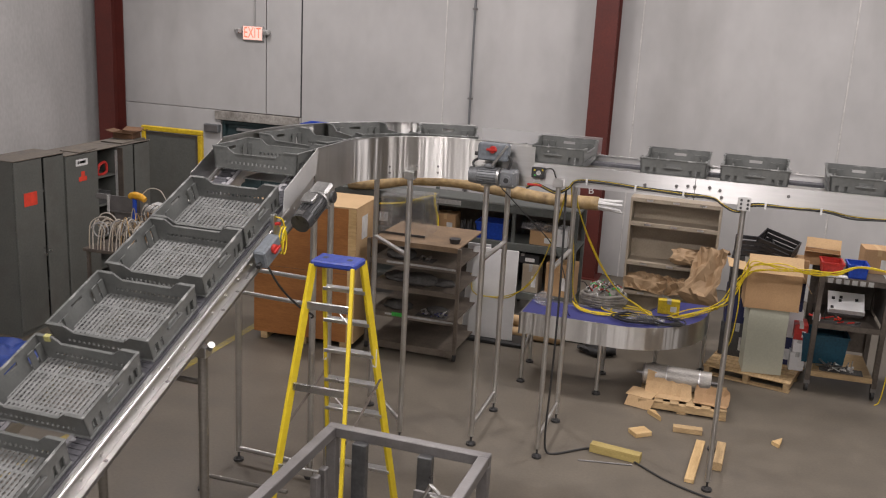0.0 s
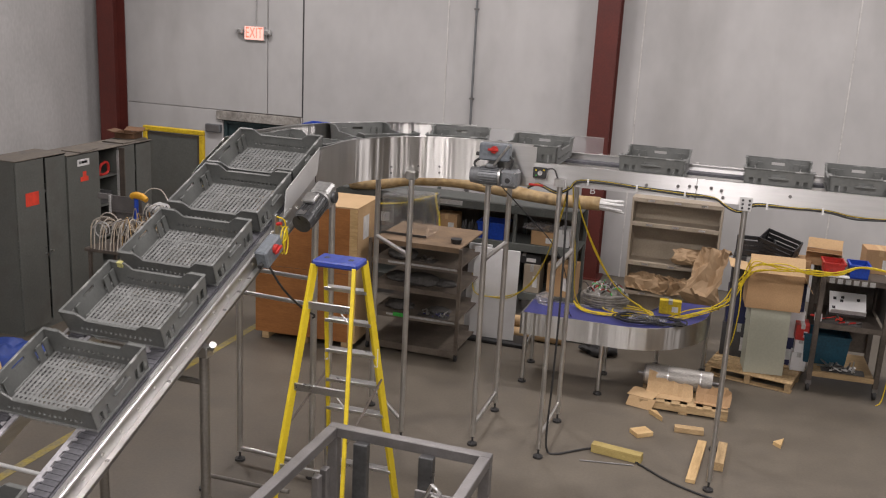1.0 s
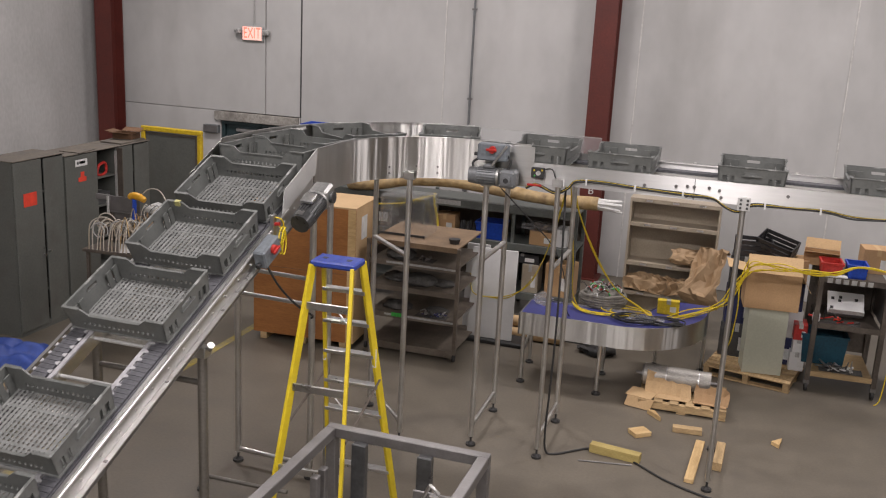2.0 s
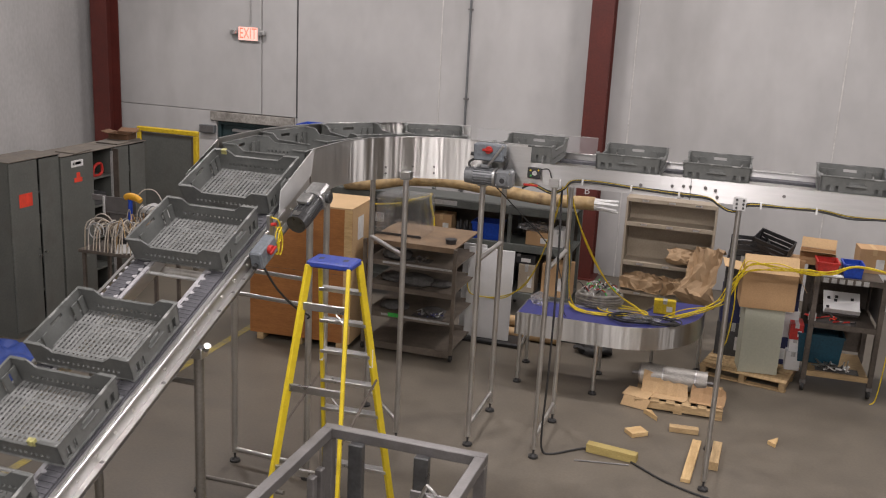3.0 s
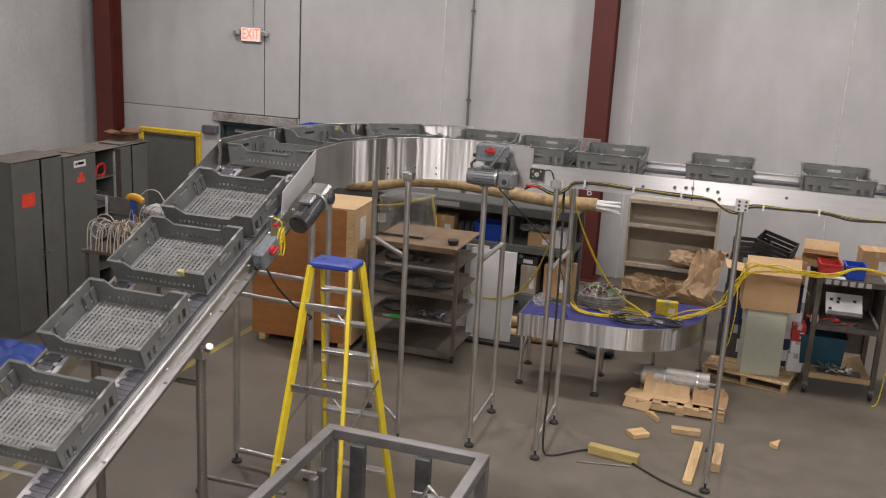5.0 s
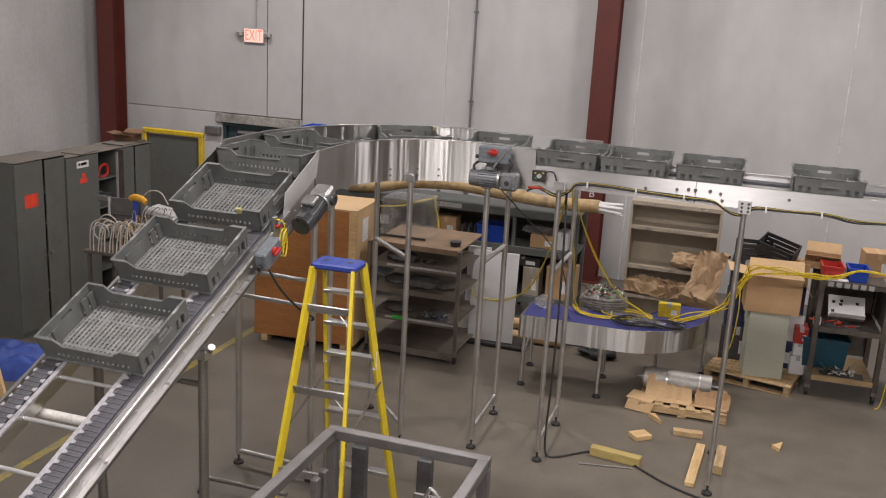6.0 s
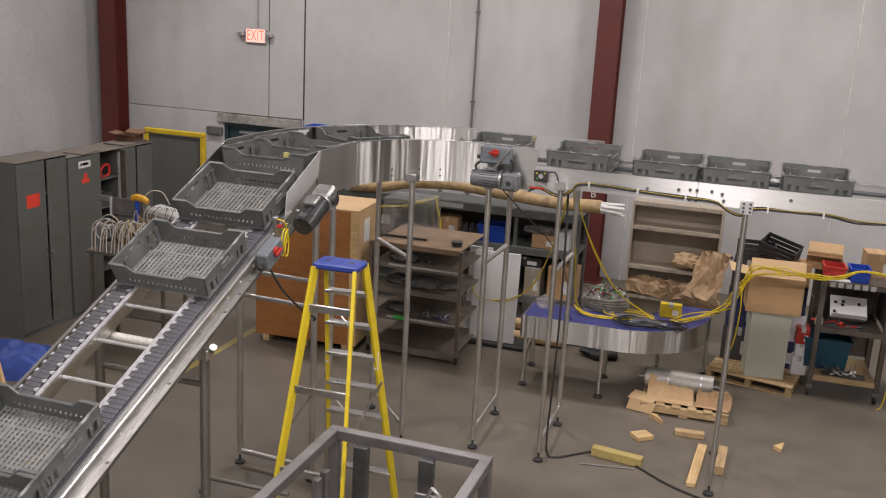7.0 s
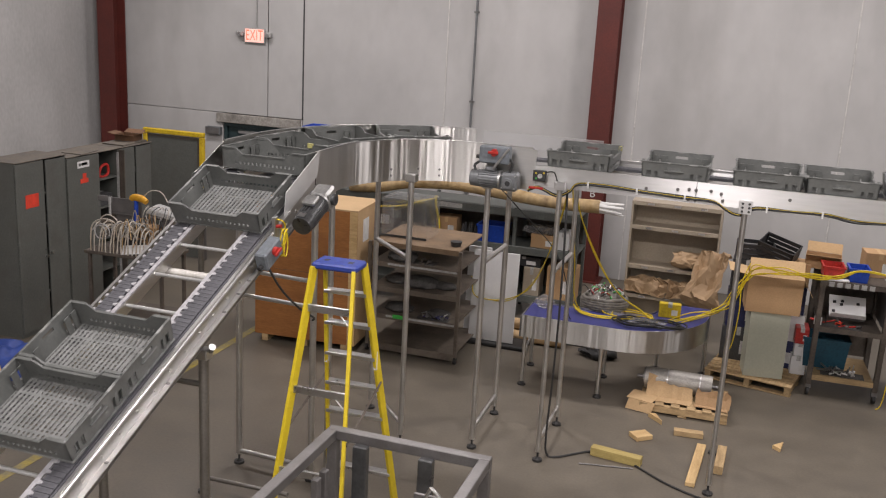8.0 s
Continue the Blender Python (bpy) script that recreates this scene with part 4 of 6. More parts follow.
def ladder():
    h, sp, wt, wb = 2.437, 1.39, 0.323, 0.646
    l = thing("step_ladder", "open yellow fibreglass step ladder with a blue top cap", "ladder", pose(-2.937, 6.527, 0, 0, 0, math.degrees(1.609)))

    def at(side, k, z, wide=0.0):
        f = 1 - z / h
        u = 0.1 + (sp / 2 - 0.1) * f
        return Vector((u * side, k * ((wt + (wb - wt) * f) / 2 + wide), z))

    for side in (-1, 1):
        for k in (-1, 1):
            bm = nb()
            a, b = at(side, k, 0.012), at(side, k, h - 0.03)
            d = (b - a)
            m = Matrix.Translation(a) @ d.to_track_quat("Z", "Y").to_matrix().to_4x4()
            q = d.to_track_quat("Z", "Y").to_matrix()
            ax = q.inverted() @ Vector((1, 0, 0))
            dx, dy = (0.036, 0.0145) if abs(ax.x) > abs(ax.y) else (0.0145, 0.036)
            box(bm, -dx, dx, -dy, dy, 0, d.length, m, 0.003)
            rail = part("rail", bm, LADDER_YELLOW, l)
            part("foot_pad", box(nb(), a.x - 0.05, a.x + 0.05, a.y - 0.03, a.y + 0.03, 0.0, 0.06, bevel=0.008), BLACK, rail)
    for i in range(1, 8):
        z = h - 0.29 * i
        if z < 0.15:
            continue
        a, b = at(1, -1, z), at(1, 1, z)
        st = box(nb(), a.x - 0.045, a.x + 0.04, a.y, b.y, z - 0.018, z + 0.012, bevel=0.004)
        part("step", st, ALU, l)
    for z in (h - 0.34, h - 0.96, h - 1.58, h - 2.15):
        a, b = at(-1, -1, z), at(-1, 1, z)
        part("rear_bar", box(nb(), a.x - 0.012, a.x + 0.012, a.y, b.y, z - 0.03, z + 0.03, bevel=0.003), ALU, l)
        part("gusset", rod(nb(), (a.x, a.y + 0.01, z - 0.12), (a.x, a.y + 0.1, z - 0.02), 0.006, 6), ALU, l)
    for k in (-1, 1):
        part("spreader", rod(nb(), at(-1, k, 1.12, 0.015), at(1, k, 1.34, 0.015), 0.011, 6), DARK_STEEL, l)
        part("sticker", box(nb(), at(1, k, 1.55).x - 0.02, at(1, k, 1.55).x + 0.02, k * 0.5 * (wt + (wb - wt) * 0.36) - 0.014, k * 0.5 * (wt + (wb - wt) * 0.36) + 0.0145, 1.47, 1.63), PAPER, l)
    bm = box(nb(), -0.118, 0.118, -0.186, 0.186, h - 0.05, h + 0.004, bevel=0.014)
    cap = part("top_cap", bm, LADDER_BLUE, l, "blue moulded cap")
    part("tool_slot", box(nb(), -0.03, 0.02, -0.12, -0.08, h + 0.001, h + 0.0055), BLACK_PLASTIC, cap)
    part("tool_slot", box(nb(), -0.03, 0.02, 0.08, 0.12, h + 0.001, h + 0.0055), BLACK_PLASTIC, cap)


def tube_frame():
    """A welded square-tube frame standing below the camera."""
    x0, x1, y0, y1, z = -2.46, -1.39, 4.3, 5.45, 1.6
    f = thing("welded_stand", "grey welded square-tube steel stand with dark uprights", "stand", pose((x0 + x1) / 2, (y0 + y1) / 2, 0))
    a, b, w = (x1 - x0) / 2, (y1 - y0) / 2, 0.036
    for y in (-b, b):
        part("top_rail", box(nb(), -a - w, a + w, y - w, y + w, z - 2 * w, z, bevel=0.005), DULL_STEEL, f)
    for x in (-a, a):
        part("top_rail", box(nb(), x - w, x + w, -b + w + 0.002, b - w - 0.002, z - 2 * w + 0.001, z + 0.001, bevel=0.005), DULL_STEEL, f)
        for y in (-b, b):
            post = part("post", box(nb(), x - w, x + w, y - w, y + w, 0.012, z - 2 * w - 0.002, bevel=0.005), DULL_STEEL, f)
            part("foot_plate", box(nb(), x - 0.06, x + 0.06, y - 0.06, y + 0.06, 0, 0.012), DULL_STEEL, post)
    for x in (-0.30, 0.16):
        part("upright", box(nb(), x - 0.05, x + 0.05, b - 0.11, b - 0.05, 0.26, z - 0.055, bevel=0.006), MOTOR_DARK, f, "dark upright channel")
    for y in (b - 0.3, b - 0.42):
        part("upright", box(nb(), -a + 0.05, -a + 0.1, y - 0.03, y + 0.03, 0.3, z - 0.16, bevel=0.006), DULL_STEEL, f)
    for zz in (0.3,):
        for y in (-b, b):
            part("lower_rail", box(nb(), -a + w + 0.002, a - w - 0.002, y - w, y + w, zz - w, zz + w, bevel=0.004), DULL_STEEL, f)
        for x in (-a, a):
            part("lower_rail", box(nb(), x - w, x + w, -b + w + 0.002, b - w - 0.002, zz - w, zz + w, bevel=0.004), DULL_STEEL, f)
    m = part("mechanism_plate", box(nb(), 0.18, 0.46, b - 0.36, b - 0.34, z - 0.42, z - 0.15, bevel=0.004), DULL_STEEL, f)
    part("mechanism_arm", rod(nb(), (0.2, b - 0.38, z - 0.3), (0.3, b - 0.38, z - 0.08), 0.012, 8), STAINLESS, m)
    part("mechanism_arm", rod(nb(), (0.3, b - 0.38, z - 0.08), (0.36, b - 0.38, z - 0.13), 0.012, 8), STAINLESS, m)
    part("mechanism_arm", rod(nb(), (0.3, b - 0.38, z - 0.15), (0.5, b - 0.38, z - 0.17), 0.01, 8), STAINLESS, m)
    part("hook", sweep(nb(), [(0.44, b - 0.38, z - 0.2), (0.46, b - 0.38, z - 0.12), (0.49, b - 0.38, z - 0.09), (0.5, b - 0.38, z - 0.13)], 0.011, 8), STAINLESS, m)
    part("spring", sweep(nb(), [(0.34 + 0.02 * math.cos(i * 1.2), b - 0.4 + 0.02 * math.sin(i * 1.2), z - 0.34 + i * 0.008) for i in range(26)], 0.004, 5, smooth=False), STAINLESS, m)


ladder()
tube_frame()

# ---- along the west wall ----


def carton(x, y, z, w, d, h, rz, label, material=CARD, name="cardboard_box", category="box"):
    c = thing(name, label, category, pose(x, y, z, 0, 0, rz))
    part("carton", box(nb(), -w / 2, w / 2, -d / 2, d / 2, 0, h, bevel=0.004), material, c)
    part("tape", box(nb(), -0.025, 0.025, -d / 2 - 0.0012, d / 2 + 0.0012, h * 0.75, h + 0.0012), CARD_PALE if material is CARD else LIGHT_GREY, c, "packing tape")
    part("label_sheet", box(nb(), w * 0.08, w * 0.36, -d / 2 - 0.002, -d / 2 - 0.001, h * 0.2, h * 0.6), PAPER, c, "white label")
    return c


def cabinet(y, w, label, open_door=False, marks=(), h=2.15, split=0.5):
    """A two-door steel cabinet whose doors face east; split: where the doors meet."""
    d = 0.5
    c = thing("steel_cabinet", label, "cabinet", pose(-8.5, y, 0))
    bm = nb()
    box(bm, -d, -d + 0.012, 0, w, 0.0, h)
    box(bm, -d + 0.012, -0.022, 0, 0.012, 0.0, h)
    box(bm, -d + 0.012, -0.022, w - 0.012, w, 0.0, h)
    box(bm, -d + 0.012, -0.022, 0.012, w - 0.012, 0.0, 0.1)
    part("body", bm, CABINET, c)
    part("top_sheet", box(nb(), -d, 0.004, -0.004, w + 0.004, h, h + 0.014, bevel=0.004), CABINET_TOP, c, "dusty cabinet top")
    for z in (0.5, 0.95, 1.4, 1.8):
        part("shelf", box(nb(), -d + 0.013, -0.03, 0.013, w - 0.013, z, z + 0.02), CABINET, c)
    meet = w * split
    dr = part("door", box(nb(), -0.02, 0.0, 0.004, meet - 0.03, 0.06, h - 0.01, bevel=0.004), CABINET, c)
    part("handle", rod(nb(), (0.0, meet - 0.06, 1.0), (0.035, meet - 0.06, 1.0), 0.014, 10), ALU, dr, "small round handle")
    part("lock", rod(nb(), (0.0, meet - 0.06, 1.08), (0.006, meet - 0.06, 1.08), 0.011, 10), DARK_GREY, dr)
    if open_door:
        dr2 = part("door", box(nb(), 0.002, 0.09, w - 0.02, w - 0.002, 0.06, h - 0.01, bevel=0.003), DARK_STEEL, c, "narrow door swung open, dark inside")
        part("edge_strip", box(nb(), -0.03, 0.004, w - 0.034, w - 0.021, 0.08, h - 0.05), LIGHT_GREY, dr2, "pale door edge")
    else:
        dr2 = part("door", box(nb(), -0.034, -0.014, meet + 0.025, w - 0.004, 0.06, h - 0.02, bevel=0.004), CABINET, c)
        part("handle", rod(nb(), (-0.014, meet + 0.055, 1.02), (0.02, meet + 0.055, 1.02), 0.014, 10), ALU, dr2, "small round handle")
    for y0, z0, sw, sh, material, nm in marks:
        part(nm, box(nb(), 0.0005, 0.003, y0, y0 + sw, z0, z0 + sh), material, dr)
    return c


cabinet(9.25, 0.915, "tall grey-green two-door steel cabinet with an orange sticker", marks=[(0.15, 1.67, 0.23, 0.17, ORANGE, "sticker")], h=2.25, split=0.57)
c2 = cabinet(10.175, 1.09, "tall grey-green steel cabinet with one door swung open", True,
             marks=[(0.2, 2.04, 0.24, 0.09, PAPER, "sign_plate"), (0.235, 2.065, 0.03, 0.04, BLACK_PLASTIC, "sign_mark"), (0.28, 2.07, 0.12, 0.035, DARK_STEEL, "sign_bars"), (0.25, 1.83, 0.16, 0.06, ORANGE, "sticker"), (0.3, 1.89, 0.07, 0.07, ORANGE, "sticker")], h=2.2, split=0.62)
cabinet(11.285, 0.735, "narrow grey-green two-door steel cabinet, plain and dusty", h=2.2, split=0.48)
carton(-8.72, 10.95, 0.972, 0.3, 0.3, 0.25, 0, "dark carton on a cabinet shelf", DARK_STEEL)
carton(-8.74, 11.0, 1.422, 0.34, 0.34, 0.16, 0, "dark tool case on a cabinet shelf", DARK_GREY, "tool_case", "case")


def open_carton(x, y, z, w, d, h, rz, material, label, flaps=(0, 0, 0, 0), closed=False):
    """A carton with walls; flaps: how far each flap hangs open, in degrees from upright (front, right, back, left); None: no flap."""
    c = thing("cardboard_box", label, "box", pose(x, y, z, 0, 0, rz))
    t = 0.006
    bm = nb()
    out = [(-w / 2, -d / 2), (w / 2, -d / 2), (w / 2, d / 2), (-w / 2, d / 2)]
    inn = [(x_ - math.copysign(t, x_), y_ - math.copysign(t, y_)) for x_, y_ in out]
    rings = [[bm.verts.new((x_, y_, z_)) for x_, y_ in ring] for ring, z_ in ((out, 0), (out, h), (inn, h), (inn, t))]
    for p, r_ in zip(rings, rings[1:]):
        for i in range(4):
            bm.faces.new((p[i], p[(i + 1) % 4], r_[(i + 1) % 4], r_[i]))
    bm.faces.new(rings[0][::-1])
    bm.faces.new(rings[3])
    part("carton", bm, material, c)
    if closed:
        part("flap", box(nb(), -w / 2, w / 2, -d / 2, -0.004, h, h + t), material, c)
        part("flap", box(nb(), -w / 2, w / 2, 0.004, d / 2, h, h + t), material, c)
        part("tape", box(nb(), -0.03, 0.03, -d / 2 - 0.001, d / 2 + 0.001, h + t, h + t + 0.001), PAPER, c)
        return c
    for i, a in enumerate(flaps):
        if a is None:
            continue
        ln, dep = (w, d) if i % 2 == 0 else (d, w)
        m = Matrix.Rotation(radians(90 * i), 4, "Z") @ Matrix.Translation((0, -dep / 2, h)) @ Matrix.Rotation(radians(a), 4, "X")
        # paler card on the flaps: the brighter light they catch is in the colour
        part("flap", box(nb(), -ln / 2 + 0.004, ln / 2 - 0.004, 0, t, 0.002, min(w, d) / 2, m), CARD_PALE if material is CARD else material, c)
    return c


open_carton(-8.78, 11.86, 2.214, 0.3, 0.26, 0.1, 8, mat("dark_cardboard", (0.16, 0.085, 0.045), 0.8, scale=4), "flat dark brown cardboard box on the cabinets", (80, 70, 70, 80))
single("cardboard_sheet", slab(nb(), [(-0.16, -0.3), (0.2, -0.34), (0.2, 0.3), (-0.2, 0.26)], 0, 0.02), CABINET_TOP, "dusty sheet lying on the cabinets", "cardboard", pose(-8.75, 11.7, 2.2145, 0, 0, 6))
single("cardboard_sheet", slab(nb(), [(-0.12, -0.2), (0.2, -0.24), (0.18, 0.2), (-0.2, 0.26)], 0, 0.012), CABINET_TOP, "dusty sheet lying on the cabinets", "cardboard", pose(-8.7, 10.65, 2.2145, 0, 0, 6))
single("red_tool", sweep(nb(), [(0, 0, 0), (0.0, 0.05, 0.12), (0, 0.18, 0.14), (0, 0.2, 0.02), (0, 0.1, -0.02), (0, 0, 0.0)], 0.02), RED, "orange-red coiled tool on a cabinet shelf", "tool", pose(-8.6, 10.93, 1.845), smooth=True)


def yellow_gate():
    g = thing("guarded_door", "grey steel panel door in a yellow tube frame", "door", pose(-9.68, 13.6, 0))
    for x in (-0.04, 1.04):
        part("frame_post", box(nb(), x - 0.04, x + 0.04, -0.04, 0.04, 1.02, 2.08, bevel=0.012), YELLOW_PAINT, g, "yellow painted tube")
        part("post_base", box(nb(), x - 0.045, x + 0.045, -0.045, 0.045, 0, 1.02, bevel=0.012), DULL_STEEL, g, "bare grey lower post")
    part("frame_top", box(nb(), -0.08, 1.08, -0.04, 0.04, 2.08, 2.16, bevel=0.012), YELLOW_PAINT, g, "yellow painted tube")
    part("panel", box(nb(), 0.005, 0.995, -0.015, 0.015, 0.03, 2.07), CABINET, g)
    part("panel_rim", box(nb(), 0.955, 0.993, -0.022, -0.0155, 0.04, 2.06, bevel=0.003), DARK_STEEL, g)
    part("panel_rim", box(nb(), 0.01, 0.954, -0.022, -0.0155, 2.025, 2.06, bevel=0.003), DARK_STEEL, g)


yellow_gate()
wb = thing("wall_box", "small grey junction box beside the door", "junction box", pose(-9.83, WALL_Y - 0.05, 1.86))
part("enclosure", box(nb(), -0.16, 0.16, -0.05, 0.05, -0.075, 0.075, bevel=0.008), MOTOR_GREY, wb)
part("cover", box(nb(), -0.14, 0.14, -0.056, -0.05, -0.06, 0.06, bevel=0.004), DULL_STEEL, wb)


def hose_cart():
    """A dark cart hung with loops of pale hose and a few tools."""
    c = thing("tool_cart", "dark steel cart hung with pale cable loops and hand tools", "cart", pose(-7.12, 9.72, 0, 0, 0, 2))
    for x in (-0.5, 0.5):
        for y in (-0.25, 0.25):
            part("post", box(nb(), x - 0.02, x + 0.02, y - 0.02, y + 0.02, 0.0, 1.22 if y < 0 else 1.62, bevel=0.003), DARK_STEEL, c)
    part("tray", box(nb(), -0.55, 0.55, -0.3, 0.3, 1.22, 1.26, bevel=0.005), DARK_STEEL, c)
    part("tray", box(nb(), -0.5, 0.5, -0.27, 0.27, 0.45, 0.48), DARK_STEEL, c)
    part("back_panel", box(nb(), -0.55, -0.1, 0.27, 0.29, 1.26, 1.82, bevel=0.003), DULL_STEEL, c)
    part("top_bar", rod(nb(), (-0.5, 0.25, 1.62), (0.5, 0.25, 1.62), 0.015, 8), DULL_STEEL, c)
    rnd = random.Random(4)
    for i in range(17):
        x = -0.45 + i * 0.052 + rnd.uniform(-0.008, 0.008)
        lean, hh = rnd.uniform(-0.03, 0.05), rnd.uniform(0.26, 0.36)
        pts = [(x, -0.29, 1.262), (x + lean * 0.4, -0.27, 1.26 + hh * 0.6), (x + lean, -0.22, 1.26 + hh), (x + lean * 1.4, -0.12, 1.27 + hh * 1.05), (x + lean, -0.03, 1.262 + hh * 0.7)]
        part("cable_loop", sweep(nb(), pts, 0.0085, 6, per=4), (BEIGE, PALE_HOSE, PALE_HOSE)[i % 3], c, "pale looped cable", smooth=True)
    for i in range(15):
        cx, cz, r = rnd.uniform(-0.38, 0.12), rnd.uniform(1.44, 1.54), rnd.uniform(0.09, 0.19)
        y, tw = rnd.uniform(-0.28, -0.05), rnd.uniform(-0.5, 0.5)
        a0, a1 = rnd.uniform(-0.6, 0.2), rnd.uniform(2.6, 4.2)
        pts = []
        for k in range(9):
            a = a0 + (a1 - a0) * k / 8
            pts.append((cx + r * math.cos(a), y + tw * r * math.cos(a) * 0.6, max(1.27, cz + r * 0.95 * math.sin(a))))
        part("cable_loop", sweep(nb(), pts, 0.0075, 6, per=3), (PALE_HOSE, BEIGE, LIGHT_GREY)[i % 3], c, "pale looped cable", smooth=True)
    for i in range(26):
        x, y, z = rnd.uniform(-0.2, 0.5), rnd.uniform(-0.24, 0.15), 1.262
        d = Vector((rnd.uniform(-0.2, 0.2), rnd.uniform(-0.12, 0.12), 0))
        top = rnd.uniform(0.2, 0.5)
        part("wire_lead", sweep(nb(), [(x, y, z), Vector((x, y, z + top * 0.7)) + d * 0.3, Vector((x, y, z + top)) + d, Vector((x, y, z + top * 0.5)) + d * 1.5], 0.0055, 5, per=4), (CARD, DARK_GREY, LIGHT_GREY, BEIGE, PINE)[i % 5], c, "thin tangled wire", smooth=True)
    for x0, w, y0, h0, m in ((-0.1, 0.2, 0.0, 0.22, DARK_STEEL), (0.15, 0.22, 0.0, 0.30, CARD), (0.38, 0.2, -0.02, 0.26, DULL_STEEL), (0.05, 0.16, -0.14, 0.16, DARK_GREY)):
        part("tool_bin", box(nb(), x0 - w / 2, x0 + w / 2, y0, y0 + 0.2, 1.262, 1.262 + h0, bevel=0.008), m, c)
    for i in range(12):
        x, y = rnd.uniform(-0.1, 0.52), rnd.uniform(-0.1, 0.25)
        part("hand_tool", rod(nb(), (x, y, 1.262), (x + rnd.uniform(-.08, .08), y + 0.1, 1.262 + rnd.uniform(0.2, 0.45)), 0.011, 8), (DULL_STEEL, ALU, LIGHT_GREY, DARK_STEEL)[i % 4], c)
    part("pale_bin", box(nb(), 0.12, 0.56, -0.02, 0.28, 0, 0.07, Matrix.Translation((0.02, 0, 1.76)) @ Matrix.Rotation(radians(9), 4, "Y"), 0.012), LIGHT_GREY, c, "pale grey tray of wire ends")
    part("bin_post", box(nb(), 0.3, 0.34, 0.1, 0.14, 1.262, 1.70), DULL_STEEL, c)
    for i in range(8):
        x = 0.16 + i * 0.05
        part("wire_lead", sweep(nb(), [(x, 0.05, 1.79), (x + 0.03, -0.03, 1.84), (x + rnd.uniform(-.06, .06), -0.1, 1.76), (x, -0.12, 1.6)], 0.005, 5, per=4), (PALE_HOSE, DARK_GREY)[i % 2], c, smooth=True)
    part("wire_arch", sweep(nb(), [(0.02, 0.12, 1.9), (0.12, 0.14, 1.99), (0.26, 0.16, 1.98), (0.36, 0.16, 1.84)], 0.007, 6), PALE_HOSE, c, smooth=True)
    part("tool_rest", box(nb(), -0.62, -0.42, 0.1, 0.13, 1.80, 1.87, bevel=0.006), DULL_STEEL, c, "pale bracket")
    part("tool_rest", box(nb(), -0.45, -0.42, 0.08, 0.099, 1.63, 1.86, bevel=0.004), LIGHT_GREY, c, "pale bracket")
    drill = part("power_drill", sweep(nb(), [(-0.13, 0.1, 1.87), (-0.08, 0.1, 1.895), (0.02, 0.09, 1.89), (0.1, 0.08, 1.855)], 0.036, 10, radii=lambda k: 0.034 + 0.012 * math.sin(k * 3.1)), ORANGE_YELLOW, c, "orange-yellow power tool", smooth=True)
    part("drill_grip", rod(nb(), (-0.07, 0.1, 1.6), (-0.06, 0.1, 1.86), 0.028, 10), BLUE, drill)
    part("drill_stand", rod(nb(), (-0.06, 0.1, 1.262), (-0.06, 0.1, 1.58), 0.02, 8), DARK_GREY, c)
    part("note_card", box(nb(), -0.17, 0.17, -0.004, 0.004, 0, 0.115, Matrix.Translation((0.15, -0.29, 1.285)) @ Matrix.Rotation(radians(-8), 4, "Y") @ Matrix.Rotation(radians(-30), 4, "X")), PAPER, c)


hose_cart()


def tarp():
    bm = nb()
    bmesh.ops.create_grid(bm, x_segments=26, y_segments=22, size=0.5)
    for v in bm.verts:
        x, y = v.co.x, v.co.y
        e = max(abs(x), abs(y)) / 0.5
        h = 0.24 * (1 - e ** 4) + 0.09 * noise.noise(Vector((x * 5, y * 5, 2))) * (1 - e ** 8)
        v.co = Vector((x * 0.95 + 0.06 * noise.noise(Vector((x * 4, y * 4, 9))), y * 0.85, max(0.003, h)))
    single("blue_tarpaulin", bm, mat("blue_tarpaulin_sheet", (0.02, 0.055, 0.27), 0.6, second=(0.015, 0.04, 0.2), scale=5, bump=0.2, fine=12), "crumpled blue plastic tarpaulin over a low heap", "tarpaulin", pose(-8.0, 8.45, 0, 0, 0, 20), smooth=True)


tarp()
single("timber_plank", box(nb(), -0.045, 0.045, -0.02, 0.02, 0, 0.75, Matrix.Rotation(radians(-14), 4, "Y"), 0.003), PINE, "pale pine plank leaning beside the tarpaulin", "plank", pose(-7.42, 7.72, 0.012))

# ---- behind the conveyor ----


def crate():
    c = thing("shipping_crate", "large orange-brown plywood shipping crate on skids", "crate", pose(-5.29, 11.05, 0, 0, 0, 4))
    w, d = 0.69, 0.42
    for x in (-0.55, 0, 0.55):
        part("skid", box(nb(), x - 0.045, x + 0.045, -d, d, 0.0, 0.09, bevel=0.003), PALLET, c)
    part("front_panel", box(nb(), -w, w, -d, -d + 0.018, 0.09, 1.85, bevel=0.002), PLY, c, "orange-brown plywood sheet")
    part("side_panel", box(nb(), w - 0.018, w, -d + 0.019, d - 0.019, 0.09, 1.85), CARD_PALE, c, "pale tan side sheet")
    part("side_panel", box(nb(), -w, -w + 0.018, -d + 0.019, d - 0.019, 0.09, 1.85), PLY, c)
    part("back_panel", box(nb(), -w, w, d - 0.018, d, 0.09, 1.85), PLY, c)
    part("lid", box(nb(), -w - 0.004, w + 0.004, -d - 0.004, d + 0.004, 1.85, 1.87), CARD_PALE, c, "pale tan lid")
    part("seam", box(nb(), -w + 0.02, w - 0.02, -d - 0.0015, -d - 0.0005, 1.0, 1.004), DARK_STEEL, c)
    part("shipping_label", box(nb(), w + 0.0005, w + 0.0015, -0.2, 0.02, 1.42, 1.72), PAPER, c, "white shipping label")
    part("corner_batten", box(nb(), w - 0.1, w + 0.003, -d - 0.006, -d - 0.002, 0.09, 1.85), PINE, c)


crate()


